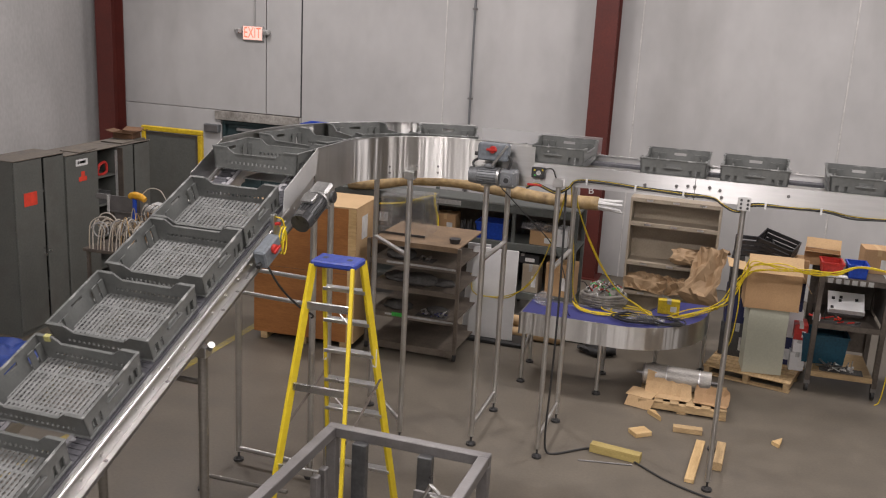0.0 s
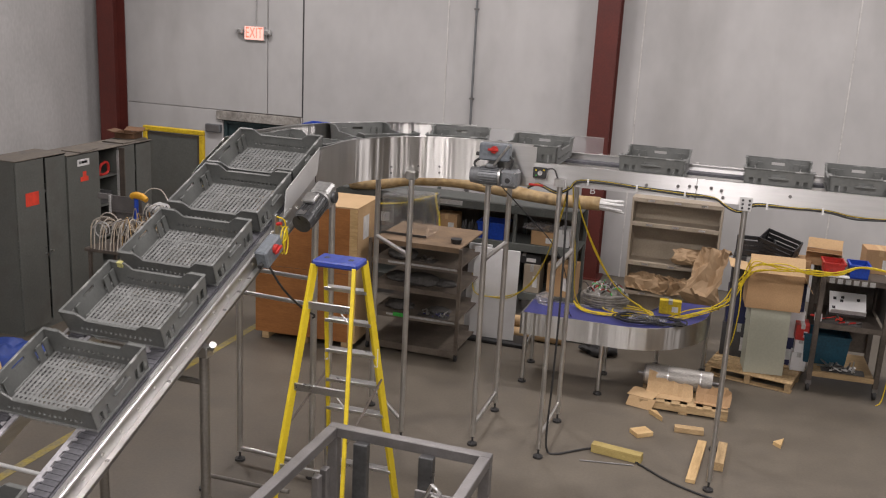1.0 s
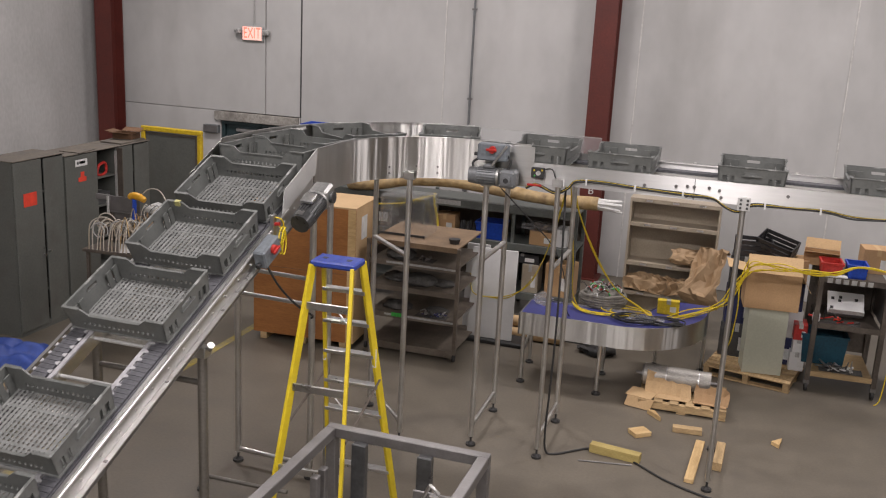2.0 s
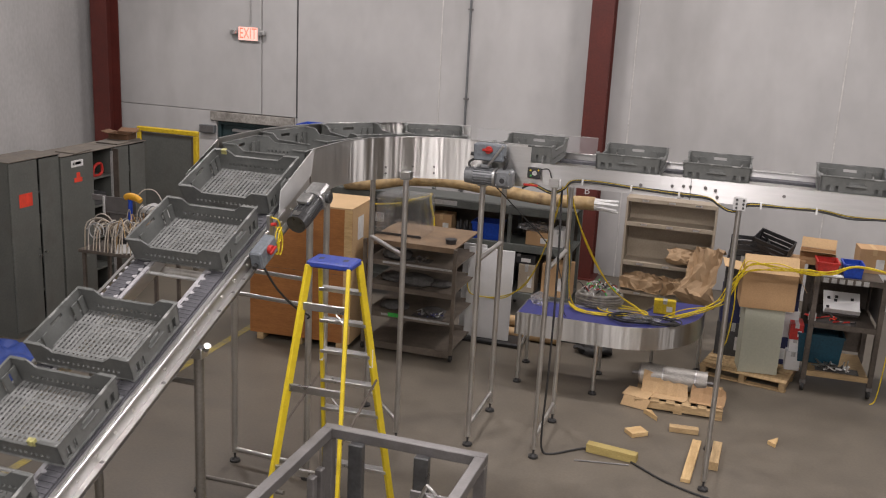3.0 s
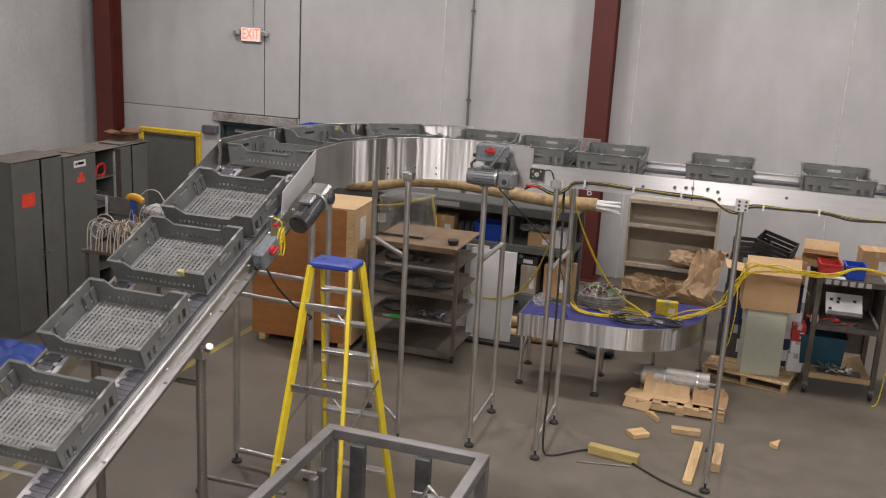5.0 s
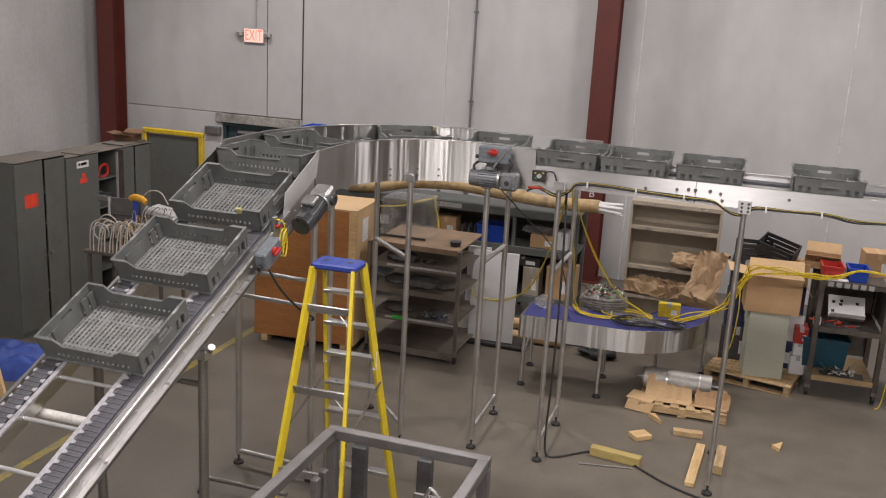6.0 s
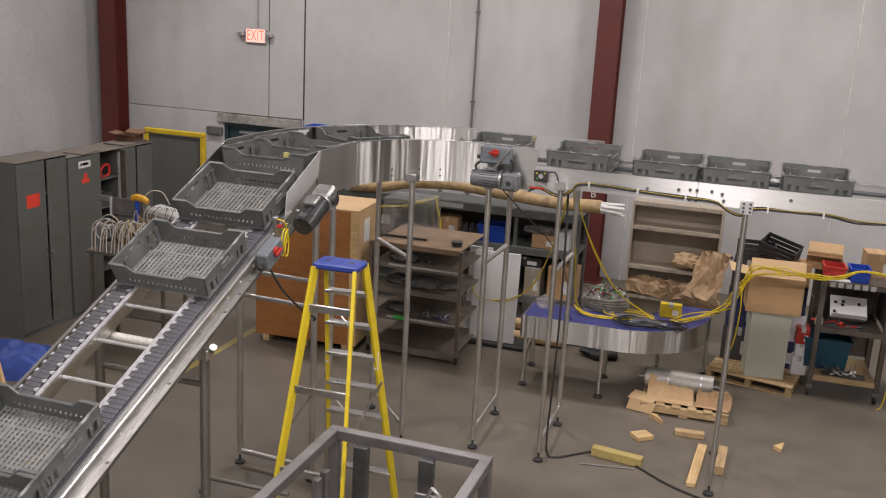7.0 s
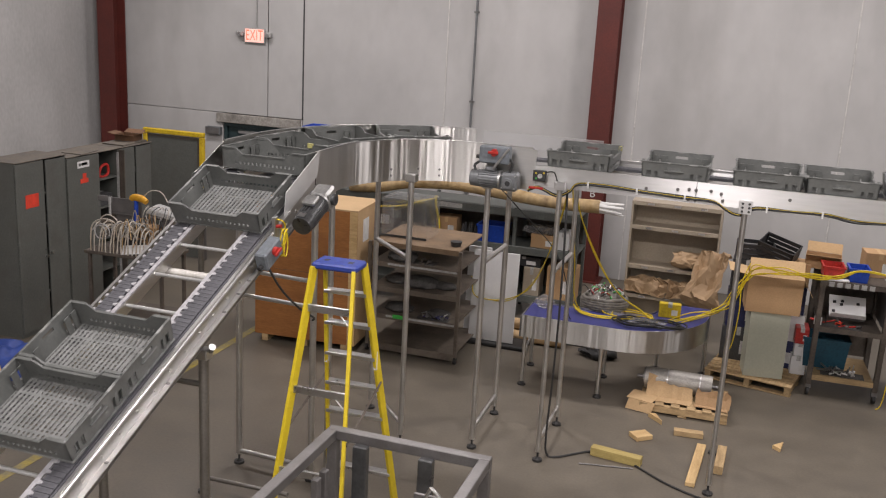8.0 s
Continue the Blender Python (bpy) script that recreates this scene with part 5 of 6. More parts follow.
BROWN_STEEL = mat("worn_brown_steel", (0.175, 0.145, 0.115), 0.6, 0.1, second=(0.115, 0.094, 0.075), scale=4, fine=40, mix=0.35, bump=0.06, stain=(0.23, 0.2, 0.165), stain_amount=0.5, stain_scale=4)


def shelf_cart():
    c = thing("shelf_cart", "dark brown steel cart with five shelves of odd parts", "cart", pose(-3.87, 11.42, 0))
    w, d = 0.6, 0.54
    for x in (-w, w):
        for y in (-d, d):
            post = part("post", box(nb(), x - 0.022, x + 0.022, y - 0.022, y + 0.022, 0.09, 1.468, bevel=0.003), BROWN_STEEL, c)
            part("caster", rod(nb(), (x - 0.015, y, 0.045), (x + 0.015, y, 0.045), 0.045, 14), BLACK, post, smooth=True)
    for i, z in enumerate((0.1, 0.5, 0.86, 1.19, 1.45)):
        bm = box(nb(), -w + 0.024, w - 0.024, -d - 0.01, d + 0.01, z, z + 0.018)
        box(bm, -w + 0.024, w - 0.024, -d - 0.014, -d - 0.006, z - 0.035 if z > 0.2 else z - 0.06, z + 0.03)
        part("shelf", bm, BROWN_STEEL if i < 4 else mat("worn_brown_board", (0.22, 0.15, 0.09), 0.7, second=(0.15, 0.10, 0.06), scale=5, mix=0.3), c)
    rnd = random.Random(8)
    for z in (0.52, 1.21):
        part("edge_strip", box(nb(), -0.35, w - 0.03, -d - 0.02, -d - 0.015, z - 0.025, z + 0.0), LIGHT_GREY, c, "pale shelf edge strip")
        part("green_tag", box(nb(), -0.2 + rnd.uniform(-.1, .1), -0.05, -d - 0.024, -d - 0.021, z - 0.03, z + 0.02), GREEN_TAPE, c)
    return c


shelf_cart()


def lump(name, label, category, x, y, z, rx, ry, rz, material, seed, n=3, rough=0.25, turn=0):
    """An irregular soft heap."""
    bm = nb()
    bmesh.ops.create_icosphere(bm, subdivisions=n, radius=1)
    for v in bm.verts:
        k = 1 + rough * noise.noise(v.co * 1.7 + Vector((seed * 3.1, seed, 0))) + rough * 0.6 * noise.noise(v.co * 4.5 + Vector((seed, 0, seed)))
        v.co = Vector((v.co.x * rx * k, v.co.y * ry * k, max(-rz * 0.55, v.co.z * rz * k) + rz * 0.55))
    return single(name, bm, material, label, category, pose(x, y, z, 0, 0, turn), smooth=True)


GREY_RAG = mat("grey_cloth", (0.12, 0.115, 0.11), 0.9, second=(0.06, 0.058, 0.055), scale=8, bump=0.3, mix=0.5)
for i, (x, y, z, r, h) in enumerate(((-4.1, 11.1, 1.2085, 0.2, 0.08), (-3.85, 11.15, 0.8785, 0.22, 0.09), (-4.2, 11.2, 0.8785, 0.16, 0.07), (-3.55, 11.2, 0.8785, 0.15, 0.05), (-4.15, 11.15, 0.5185, 0.2, 0.06), (-3.6, 11.15, 0.5185, 0.16, 0.05))):
    lump("folded_cloth", "dark grey folded cloth on a cart shelf", "cloth", x, y, z, r, r * 0.8, h, GREY_RAG, i)


def pile(name, label, category, x, y, z, w, d, count, seed, mats, size=0.05):
    """A loose heap of small metal pieces on a thin liner."""
    rnd = random.Random(seed)
    c = thing(name, label, category, pose(x, y, z))
    part("liner", slab(nb(), [(-w / 2, -d / 2), (w / 2, -d / 2), (w / 2, d / 2), (-w / 2, d / 2)], 0, 0.003), GREY_RAG, c)
    for i in range(count):
        a = Vector((rnd.uniform(-w, w) * 0.42, rnd.uniform(-d, d) * 0.42, 0.012 + rnd.uniform(0, 0.03)))
        b = a + Vector((rnd.uniform(-1, 1), rnd.uniform(-1, 1), rnd.uniform(-0.1, 0.5))).normalized() * size * rnd.uniform(0.5, 1.6)
        b.z = max(b.z, 0.012)
        part("fitting", rod(nb(), a, b, rnd.uniform(0.006, 0.014), 7), mats[i % len(mats)], c)
    return c


pile("fittings_heap", "heap of shiny bolts and fittings on a cart shelf", "hardware", -3.62, 10.98, 0.5185, 0.42, 0.16, 26, 3, (ALU, DULL_STEEL, BLUE_BELT, ALU))
pile("fittings_heap", "heap of dark brackets on a cart shelf", "hardware", -3.9, 11.1, 1.2085, 0.5, 0.2, 16, 5, (DULL_STEEL, DARK_STEEL))


def acrylic_case():
    c = thing("acrylic_case", "empty clear acrylic case standing on the cart", "case", pose(-4.15, 11.45, 1.469))
    w, d, h, t = 0.31, 0.25, 0.5, 0.006
    for x in (-w, w - t):
        part("pane", box(nb(), x, x + t, -d + t + .001, d - t - .001, 0, h), ACRYLIC, c)
    for y in (-d, d - t):
        part("pane", box(nb(), -w, w, y, y + t, 0, h), ACRYLIC, c)
    part("top_pane", box(nb(), -w, w, -d, d, h + 0.001, h + t), ACRYLIC, c)
    part("foot_strip", box(nb(), -w, w, -d - 0.004, -d - 0.001, 0, 0.03), DARK_GREY, c)


acrylic_case()
single("cup", rod(nb(), (0, 0, 0), (0, 0, 0.06), 0.06, 16, 0.075), BLACK_PLASTIC, "small black plastic dish on the cart top", "dish", pose(-3.42, 11.15, 1.469), smooth=True)
single("white_board", box(nb(), -0.31, 0.31, -0.012, 0.012, 0.0, 1.22, bevel=0.003), WHITE, "white sheet of board leaning upright behind the legs", "board", pose(-3.06, 11.78, 0.065, -4, 0, 1))
single("white_board", box(nb(), -0.16, 0.16, -0.01, 0.01, 0.0, 1.25, bevel=0.003), WHITE, "white sheet of board standing behind the cart", "board", pose(-3.36, 12.05, 0.01, -3, 0, 2))
single("rubber_mat", box(nb(), -0.42, 0.42, -0.16, 0.2, 0, 0.06, bevel=0.015), BLACK, "thick black rubber mat on the floor", "mat", pose(-2.98, 11.86, 0))


def storage_rack():
    c = thing("storage_rack", "long green-grey steel storage rack with three shelves", "rack", pose(-4.1, 13.45, 0))
    w, d = 1.86, 0.33
    for x in (-w, -0.45, 0.95, w):
        for y in (-d, d):
            part("post", box(nb(), x - 0.025, x + 0.025, y - 0.025, y + 0.025, 0, 1.64, bevel=0.003), RACK_GREEN, c)
    for z in (0.32, 1.04, 1.58):
        part("shelf", box(nb(), -w - 0.02, w + 0.02, -d + 0.026, d - 0.026, z, z + 0.03), RACK_GREEN, c)
        part("front_beam", box(nb(), -w - 0.02, w + 0.02, -d - 0.045, -d - 0.026, z - 0.07, z + 0.04, bevel=0.003), RACK_GREEN, c)
    part("label_strip", box(nb(), -0.25, 0.15, -d - 0.048, -d - 0.046, 1.54, 1.61), LIGHT_GREY, c)
    part("back_sheet", box(nb(), -w, w, d + 0.027, d + 0.035, 0.3, 1.6), DARK_STEEL, c)


storage_rack()


def long_tube():
    t = thing("cardboard_tube", "long bent brown cardboard tube wrapped at one end in film", "tube", pose(0, 0, 0))
    pts = [(-5.72, 13.06, 1.70), (-5.2, 13.08, 1.74), (-4.7, 13.1, 1.85), (-4.1, 13.1, 1.875), (-3.4, 13.1, 1.84), (-2.7, 13.1, 1.78), (-1.95, 13.1, 1.79)]
    part("tube_body", sweep(nb(), pts, 0.085, 18, radii=lambda k: 0.09 + 0.006 * math.sin(k * 21)), TUBE, t, smooth=True)
    rnd = random.Random(5)
    for i in range(7):
        a = i * 0.9
        part("film_end", sweep(nb(), [(-1.99, 13.1 + 0.05 * math.cos(a), 1.79 + 0.05 * math.sin(a)), (-1.84, 13.1 + 0.07 * math.cos(a), 1.785 + 0.06 * math.sin(a)), (-1.66 + rnd.uniform(-.05, .05), 13.1 + 0.11 * math.cos(a), 1.78 + 0.08 * math.sin(a))], 0.03, 6, radii=lambda k: 0.04 - 0.025 * k), PAPER, t, "white plastic film")


long_tube()


def bin_box(x, y, z, w, d, h, rz, label, material, category="bin", name="plastic_bin"):
    """An open plastic bin with a rim."""
    c = thing(name, label, category, pose(x, y, z, 0, 0, rz))
    t = 0.008
    bm = nb()
    lo = [(-w / 2 * 0.9, -d / 2 * 0.9), (w / 2 * 0.9, -d / 2 * 0.9), (w / 2 * 0.9, d / 2 * 0.9), (-w / 2 * 0.9, d / 2 * 0.9)]
    hi = [(-w / 2, -d / 2), (w / 2, -d / 2), (w / 2, d / 2), (-w / 2, d / 2)]
    a = [bm.verts.new((x_, y_, 0)) for x_, y_ in lo]
    b = [bm.verts.new((x_, y_, h)) for x_, y_ in hi]
    ci = [bm.verts.new((x_ * (1 - 2 * t / w), y_ * (1 - 2 * t / d), h)) for x_, y_ in hi]
    di = [bm.verts.new((x_ * (1 - 2 * t / w), y_ * (1 - 2 * t / d), t)) for x_, y_ in lo]
    for p, q in ((a, b), (b, ci), (ci, di)):
        for i in range(4):
            bm.faces.new((p[i], p[(i + 1) % 4], q[(i + 1) % 4], q[i]))
    bm.faces.new(a[::-1])
    bm.faces.new(di)
    part("shell", bm, material, c)
    bm = nb()
    for s in (-1, 1):
        box(bm, -w / 2 - 0.012, w / 2 + 0.012, min(s * d / 2, s * (d / 2 + 0.012)), max(s * d / 2, s * (d / 2 + 0.012)), h - 0.025, h)
        box(bm, min(s * w / 2, s * (w / 2 + 0.012)), max(s * w / 2, s * (w / 2 + 0.012)), -d / 2, d / 2, h - 0.025, h)
    part("rim", bm, material, c)
    return c


SH = 1.07
carton(-4.22, 13.32, SH, 0.32, 0.3, 0.29, 3, "small brown cardboard box with white labels on the rack")
rb = bin_box(-3.52, 13.34, SH, 0.42, 0.36, 0.25, 0, "round-edged blue plastic tub on the rack", BLUE)
for i in range(6):
    single("filler_cone", rod(nb(), (0, 0, 0), (0, 0, 0.2), 0.05, 12, 0.012), DARK_GREY, "dark grey plastic cone on the rack shelf", "cone", pose(-3.98 + (i % 3) * 0.1, 13.28 + (i // 3) * 0.12, SH), smooth=True, group="cones on the rack")
carton(-2.72, 13.32, SH, 0.38, 0.3, 0.2, -3, "small brown cardboard box with a white label on the rack")
carton(-2.45, 13.36, SH, 0.16, 0.3, 0.26, 0, "narrow white carton on the rack", WHITE)
lump("plastic_bag", "crumpled clear plastic bag lying on a box", "bag", -2.78, 13.3, SH + 0.201, 0.3, 0.16, 0.07, FILM, 11, rough=0.4)
carton(-2.42, 13.3, 0.35, 0.42, 0.34, 0.48, 0, "brown cardboard box on the lower rack shelf")
carton(-2.86, 13.3, 0.35, 0.24, 0.3, 0.42, 0, "beige metal box on the lower rack shelf", BEIGE, "metal_box")
carton(-3.35, 13.32, 0.35, 0.5, 0.34, 0.4, 0, "dark machine housing on the lower rack shelf", DARK_GREY, "machine_housing", "machine")
carton(-3.0, 13.34, 0.771, 0.5, 0.3, 0.14, 0, "dark tool case resting on boxes", BLACK_PLASTIC, "tool_case", "case")
carton(-5.3, 13.34, SH, 0.5, 0.34, 0.36, 0, "dark carton in the shade of the rack", DARK_STEEL)
part_strap = thing("yellow_strap", "yellow strap hanging off the rack", "strap", pose(-4.35, 13.05, 0))
part("webbing", sweep(nb(), [(0, 0.06, 1.66), (0.0, -0.01, 1.67), (0.01, -0.02, 1.55), (0.06, -0.02, 1.35), (0.08, -0.02, 1.15)], 0.018, 6), YELLOW_CABLE, part_strap)
part("webbing", sweep(nb(), [(0, 0.06, 1.65), (-0.2, -0.06, 1.6), (-0.5, -0.1, 1.5), (-0.9, -0.12, 1.45)], 0.012, 6), YELLOW_CABLE, part_strap)
tall = carton(-6.85, 14.6, 0, 0.8, 0.6, 2.24, 0, "tall dark steel locker behind the curve", DARK_STEEL, "steel_locker", "locker")
bin_box(-6.95, 14.6, 2.2425, 0.52, 0.4, 0.085, 0, "shallow bright blue plastic tub on the locker", BLUE)


def roll_stack():
    for i, (y, z) in enumerate(((12.12, 0.07), (12.28, 0.07), (12.2, 0.215))):
        single("paper_roll", rod(nb(), (-0.35, 0, 0), (0.5, 0, 0), 0.075, 16), CARD_PALE, "pale rolled sheet lying on the floor", "roll", pose(-2.62, y, z + 0.006), smooth=True, group="rolls on the floor")


roll_stack()


def blue_conveyor():
    c = thing("belt_conveyor", "low stainless curve conveyor with a dark blue plastic belt", "conveyor")
    cx, cy, ro, ri, z1, z0 = -1.3, 11.62, 1.03, 0.41, 0.87, 0.615

    def path(r):
        return [(-2.38, cy - r)] + [(cx + r * math.cos(radians(a)), cy + r * math.sin(radians(a))) for a in range(-90, 7, 4)] + [(cx + r, cy + 0.35)]

    part("outer_side", ribbon(nb(), path(ro), z0, z1 + 0.02, 0.004), POLISHED, c, "mirror-like stainless side sheet", smooth=True)
    part("inner_side", ribbon(nb(), path(ri), z0, z1 + 0.02, -0.004), STAINLESS, c, smooth=True)
    part("belt", slab(nb(), path(ro - 0.012) + path(ri + 0.012)[::-1], z1 - 0.03, z1), BLUE_BELT, c, "dark blue modular belt")
    part("bed", slab(nb(), path(ro - 0.02) + path(ri + 0.02)[::-1], z0 + 0.02, z0 + 0.04), STAINLESS, c)
    part("end_plate", box(nb(), -2.4, -2.384, cy - ro, cy - ri, z0, z1), DULL_STEEL, c)
    for x, y in ((-1.41, cy - ro + 0.03), (-2.33, cy - ro + 0.03), (-2.38, 11.3), (-1.45, 11.3), (-0.29, 11.95), (-0.87, 11.9)):
        leg = part("leg", rod(nb(), (x, y, 0.05), (x, y, z0 + 0.05), 0.024, 12), BRUSHED, c, smooth=True)
        bm = nb()
        foot(bm, x, y)
        rod(bm, (x, y, 0.03), (x, y, 0.08), 0.01, 8)
        part("levelling_foot", bm, BLACK, leg, smooth=True)
    part("brace", rod(nb(), (-2.33, cy - ro + 0.03, 0.35), (-2.38, 11.3, 0.5), 0.016, 8), BRUSHED, c)
    part("brace", rod(nb(), (-1.41, cy - ro + 0.03, 0.25), (-1.45, 11.3, 0.25), 0.016, 8), BRUSHED, c)
    part("drive_motor", rod(nb(), (-1.95, 11.1, 0.5), (-1.6, 11.1, 0.5), 0.08, 16), MOTOR_DARK, c, smooth=True)


blue_conveyor()
bz = 0.871
def wire_bundle():
    """Flat stacked turns of grey wire in film, with a tangle of coloured ends on top."""
    b = thing("wire_bundle", "bundle of grey wire wrapped in film with coloured ends", "wire bundle", pose(-1.53, 11.38, bz, 0, 0, 12))
    rnd = random.Random(21)
    for i in range(5):
        k, z = 1.05 - 0.03 * abs(i - 2), 0.024 + i * 0.03
        pts = [(0.27 * k * math.cos(a * math.pi / 8) + rnd.uniform(-.008, .008), 0.17 * k * math.sin(a * math.pi / 8), z + rnd.uniform(-.005, .005)) for a in range(17)]
        part("wire_turn", sweep(nb(), pts, 0.023, 8, per=3), WRAPPED, b, smooth=True)
    core = nb()
    bmesh.ops.create_icosphere(core, subdivisions=3, radius=1)
    for v in core.verts:
        k = 1 + 0.25 * noise.noise(v.co * 2.1)
        v.co = Vector((v.co.x * 0.23 * k, v.co.y * 0.14 * k, max(0.0, 0.08 + v.co.z * 0.15 * k)))
    part("wire_core", core, WRAPPED, b, smooth=True)
    for i in range(70):
        a, r = rnd.uniform(0, 6.28), rnd.uniform(0.02, 0.23)
        p = Vector((r * math.cos(a), 0.6 * r * math.sin(a), 0.24 - 0.5 * r * r / 0.23 + rnd.uniform(-0.02, 0.03)))
        d = Vector((rnd.uniform(-1, 1), rnd.uniform(-1, 1), rnd.uniform(-0.1, 0.5))) * 0.11
        part("wire_end", sweep(nb(), [p, p + d * 0.6 + Vector((0, 0, 0.03)), p + d + Vector((rnd.uniform(-.03, .03), 0, 0.0))], rnd.uniform(0.004, 0.008), 5, per=3), (PAPER, DARK_GREY, LIGHT_GREY, GREEN_TAPE, BLACK, RED, ALU)[i % 7], b, smooth=True)


WRAPPED = mat("wrapped_wire", (0.25, 0.235, 0.205), 0.4, second=(0.14, 0.13, 0.115), scale=14, bump=0.3, fine=25, mix=0.4)
wire_bundle()
carton(-0.74, 11.42, bz, 0.26, 0.1, 0.17, 5, "bright yellow plastic box on the blue belt", mat("yellow_plastic", (0.68, 0.5, 0.02), 0.45, scale=8), "yellow_box")
lump("plastic_bag", "crumpled clear plastic bag on the blue belt", "bag", -0.95, 10.95, bz, 0.2, 0.1, 0.05, FILM, 14, rough=0.5)
lump("plastic_bag", "crumpled clear plastic bag at the belt's end", "bag", -2.22, 11.1, bz, 0.11, 0.1, 0.09, FILM, 15, rough=0.4)


def coil(name, label, x, y, z, r, turns, material, seed, wire=0.009, rx=0):
    rnd = random.Random(seed)
    pts = []
    for i in range(turns * 10):
        a = i * 2 * math.pi / 10
        k = r * (1 + 0.22 * math.sin(i * 0.37 + seed)) * rnd.uniform(0.92, 1.08)
        pts.append((k * math.cos(a) * 1.25, k * math.sin(a) * 0.8, wire + 0.0035 * i / 3 + rnd.uniform(0, 0.01)))
    single(name, sweep(nb(), pts, wire, 6, per=3), material, label, "cable", pose(x, y, z, rx), smooth=True)


coil("black_cable", "coil of black cable lying on the blue belt", -1.1, 10.9, bz, 0.17, 4, BLACK, 3)
coil("black_cable", "coil of black cable lying on the blue belt", -0.72, 10.98, bz, 0.15, 4, BLACK, 6)
coil("yellow_cable_coil", "loose coil of yellow cable on the blue belt", -1.2, 11.18, bz, 0.22, 2, YELLOW_CABLE, 9, 0.008)
lump("black_bag", "dark plastic sack on the floor under the conveyor", "sack", -1.62, 12.0, 0, 0.22, 0.16, 0.1, BLACK, 31, rough=0.4)


def bookcase():
    c = thing("steel_bookcase", "beige open steel bookcase stuffed with brown paper", "bookcase", pose(-0.92, 13.3, 0))
    w, d, h = 0.62, 0.36, 1.9
    for x in (-w, w - 0.03):
        part("side_panel", box(nb(), x, x + 0.03, 0, d, 0, h, bevel=0.003), BEIGE, c)
    part("back_panel", box(nb(), -w + 0.031, w - 0.031, d - 0.012, d, 0, h - 0.001), BEIGE, c)
    for z in (0.04, 0.5, 0.93, 1.5, h - 0.055):
        bm = box(nb(), -w + 0.031, w - 0.031, 0.004, d - 0.013, z + 0.03, z + 0.05)
        box(bm, -w + 0.031, w - 0.031, 0.0, 0.008, z, z + 0.055)
        shelf = part("shelf", bm, BEIGE, c)
        for k in range(3):
            x = -0.4 + k * 0.36
            part("label_holder", box(nb(), x, x + 0.09, -0.003, -0.0005, z + 0.015, z + 0.04), ALU, shelf)


bookcase()


def crumpled(x, y, z, path, width, seed, label, rz=0, fold=0.05):
    """A creased sheet of brown paper laid along a path of (forward, up) points: sharp folds at three sizes."""
    line = smooth_path([(0, f, u) for f, u in path], 3)
    n, m_ = len(line), 11
    rnd = random.Random(seed)
    bm = nb()
    rows = []
    for i, p in enumerate(line):
        row = []
        v = i / (n - 1)
        wide = width * (1 + 0.35 * noise.noise(Vector((v * 3, seed, 0))))
        for k in range(m_ + 1):
            u = (k / m_ - 0.5)
            q = Vector((u * 2.6 + seed, v * 2.6, seed * 1.7))
            ridge = 0.0
            for f, a in ((1.0, 1.2), (2.3, 0.7)):
                ridge += a * (0.55 - 2.2 * abs(noise.noise(q * f + Vector((f, 0, 0)))))
            roll = 0.5 * noise.noise(Vector((u * 1.5, v * 2, seed + 7)))
            side = 0.14 * noise.noise(Vector((v * 6, u * 2, seed + 3)))
            row.append(bm.verts.new((u * wide + side * width, p.y - fold * (ridge + roll) * 0.8, max(0.0, p.z + fold * (ridge * 0.7 + roll) + fold * 0.4))))
        rows.append(row)
    for a, b in zip(rows, rows[1:]):
        for k in range(m_):
            q = (a[k], a[k + 1], b[k + 1], b[k])
            for tri in (((0, 1, 2), (0, 2, 3)) if rnd.random() < 0.5 else ((0, 1, 3), (1, 2, 3))):
                bm.faces.new([q[c] for c in tri])
    ob = single("kraft_paper", bm, KRAFT, label, "paper", pose(x, y, z, 0, 0, rz))
    ob.modifiers.new("thickness", "SOLIDIFY").thickness = 0.003
    return ob


crumpled(-0.58, 13.42, 0.986, [(-0.12, 0.0), (-0.16, 0.1), (-0.05, 0.2), (0.08, 0.18), (0.14, 0.02)], 0.62, 2.3, "crumpled roll of brown kraft paper on a bookcase shelf", 10, 0.05)
crumpled(-0.36, 13.12, 0.556, [(-0.2, 0.0), (-0.26, 0.12), (-0.16, 0.34), (-0.04, 0.58), (0.08, 0.74), (0.16, 0.66)], 0.46, 5.1, "big crumpled sheet of brown kraft paper spilling off the bookcase", -22, 0.07)
crumpled(-0.75, 13.36, 0.556, [(-0.14, 0.0), (-0.12, 0.16), (0.02, 0.22), (0.14, 0.1)], 0.5, 6.4, "crumpled sheet of brown kraft paper on a bookcase shelf", 5, 0.06)
crumpled(-1.22, 13.4, 0.556, [(-0.14, 0.0), (-0.1, 0.14), (0.03, 0.2), (0.14, 0.08)], 0.5, 7.7, "crumpled sheet of brown kraft paper on a bookcase shelf", -6, 0.06)

# ---- east side ----


def pallet(x, y, w, d, rz, label, boards=6, h=0.13):
    p = thing("wooden_pallet", label, "pallet", pose(x, y, 0, 0, 0, rz), group="pallets")
    bw = w / 2
    for sy in (-d / 2 + 0.045, 0, d / 2 - 0.045):
        part("runner", box(nb(), -bw, bw, sy - 0.035, sy + 0.035, 0.02, h - 0.02, bevel=0.004), PALLET, p)
    for i in range(boards):
        x0 = -bw + (w - 0.1) * i / (boards - 1)
        part("board", box(nb(), x0, x0 + 0.1, -d / 2, d / 2, h - 0.0195, h, bevel=0.003), PALLET, p)
    for i in range(3):
        x0 = -bw + (w - 0.1) * i / 2
        part("board", box(nb(), x0, x0 + 0.1, -d / 2, d / 2, 0, 0.0195, bevel=0.003), PALLET, p)
    return p


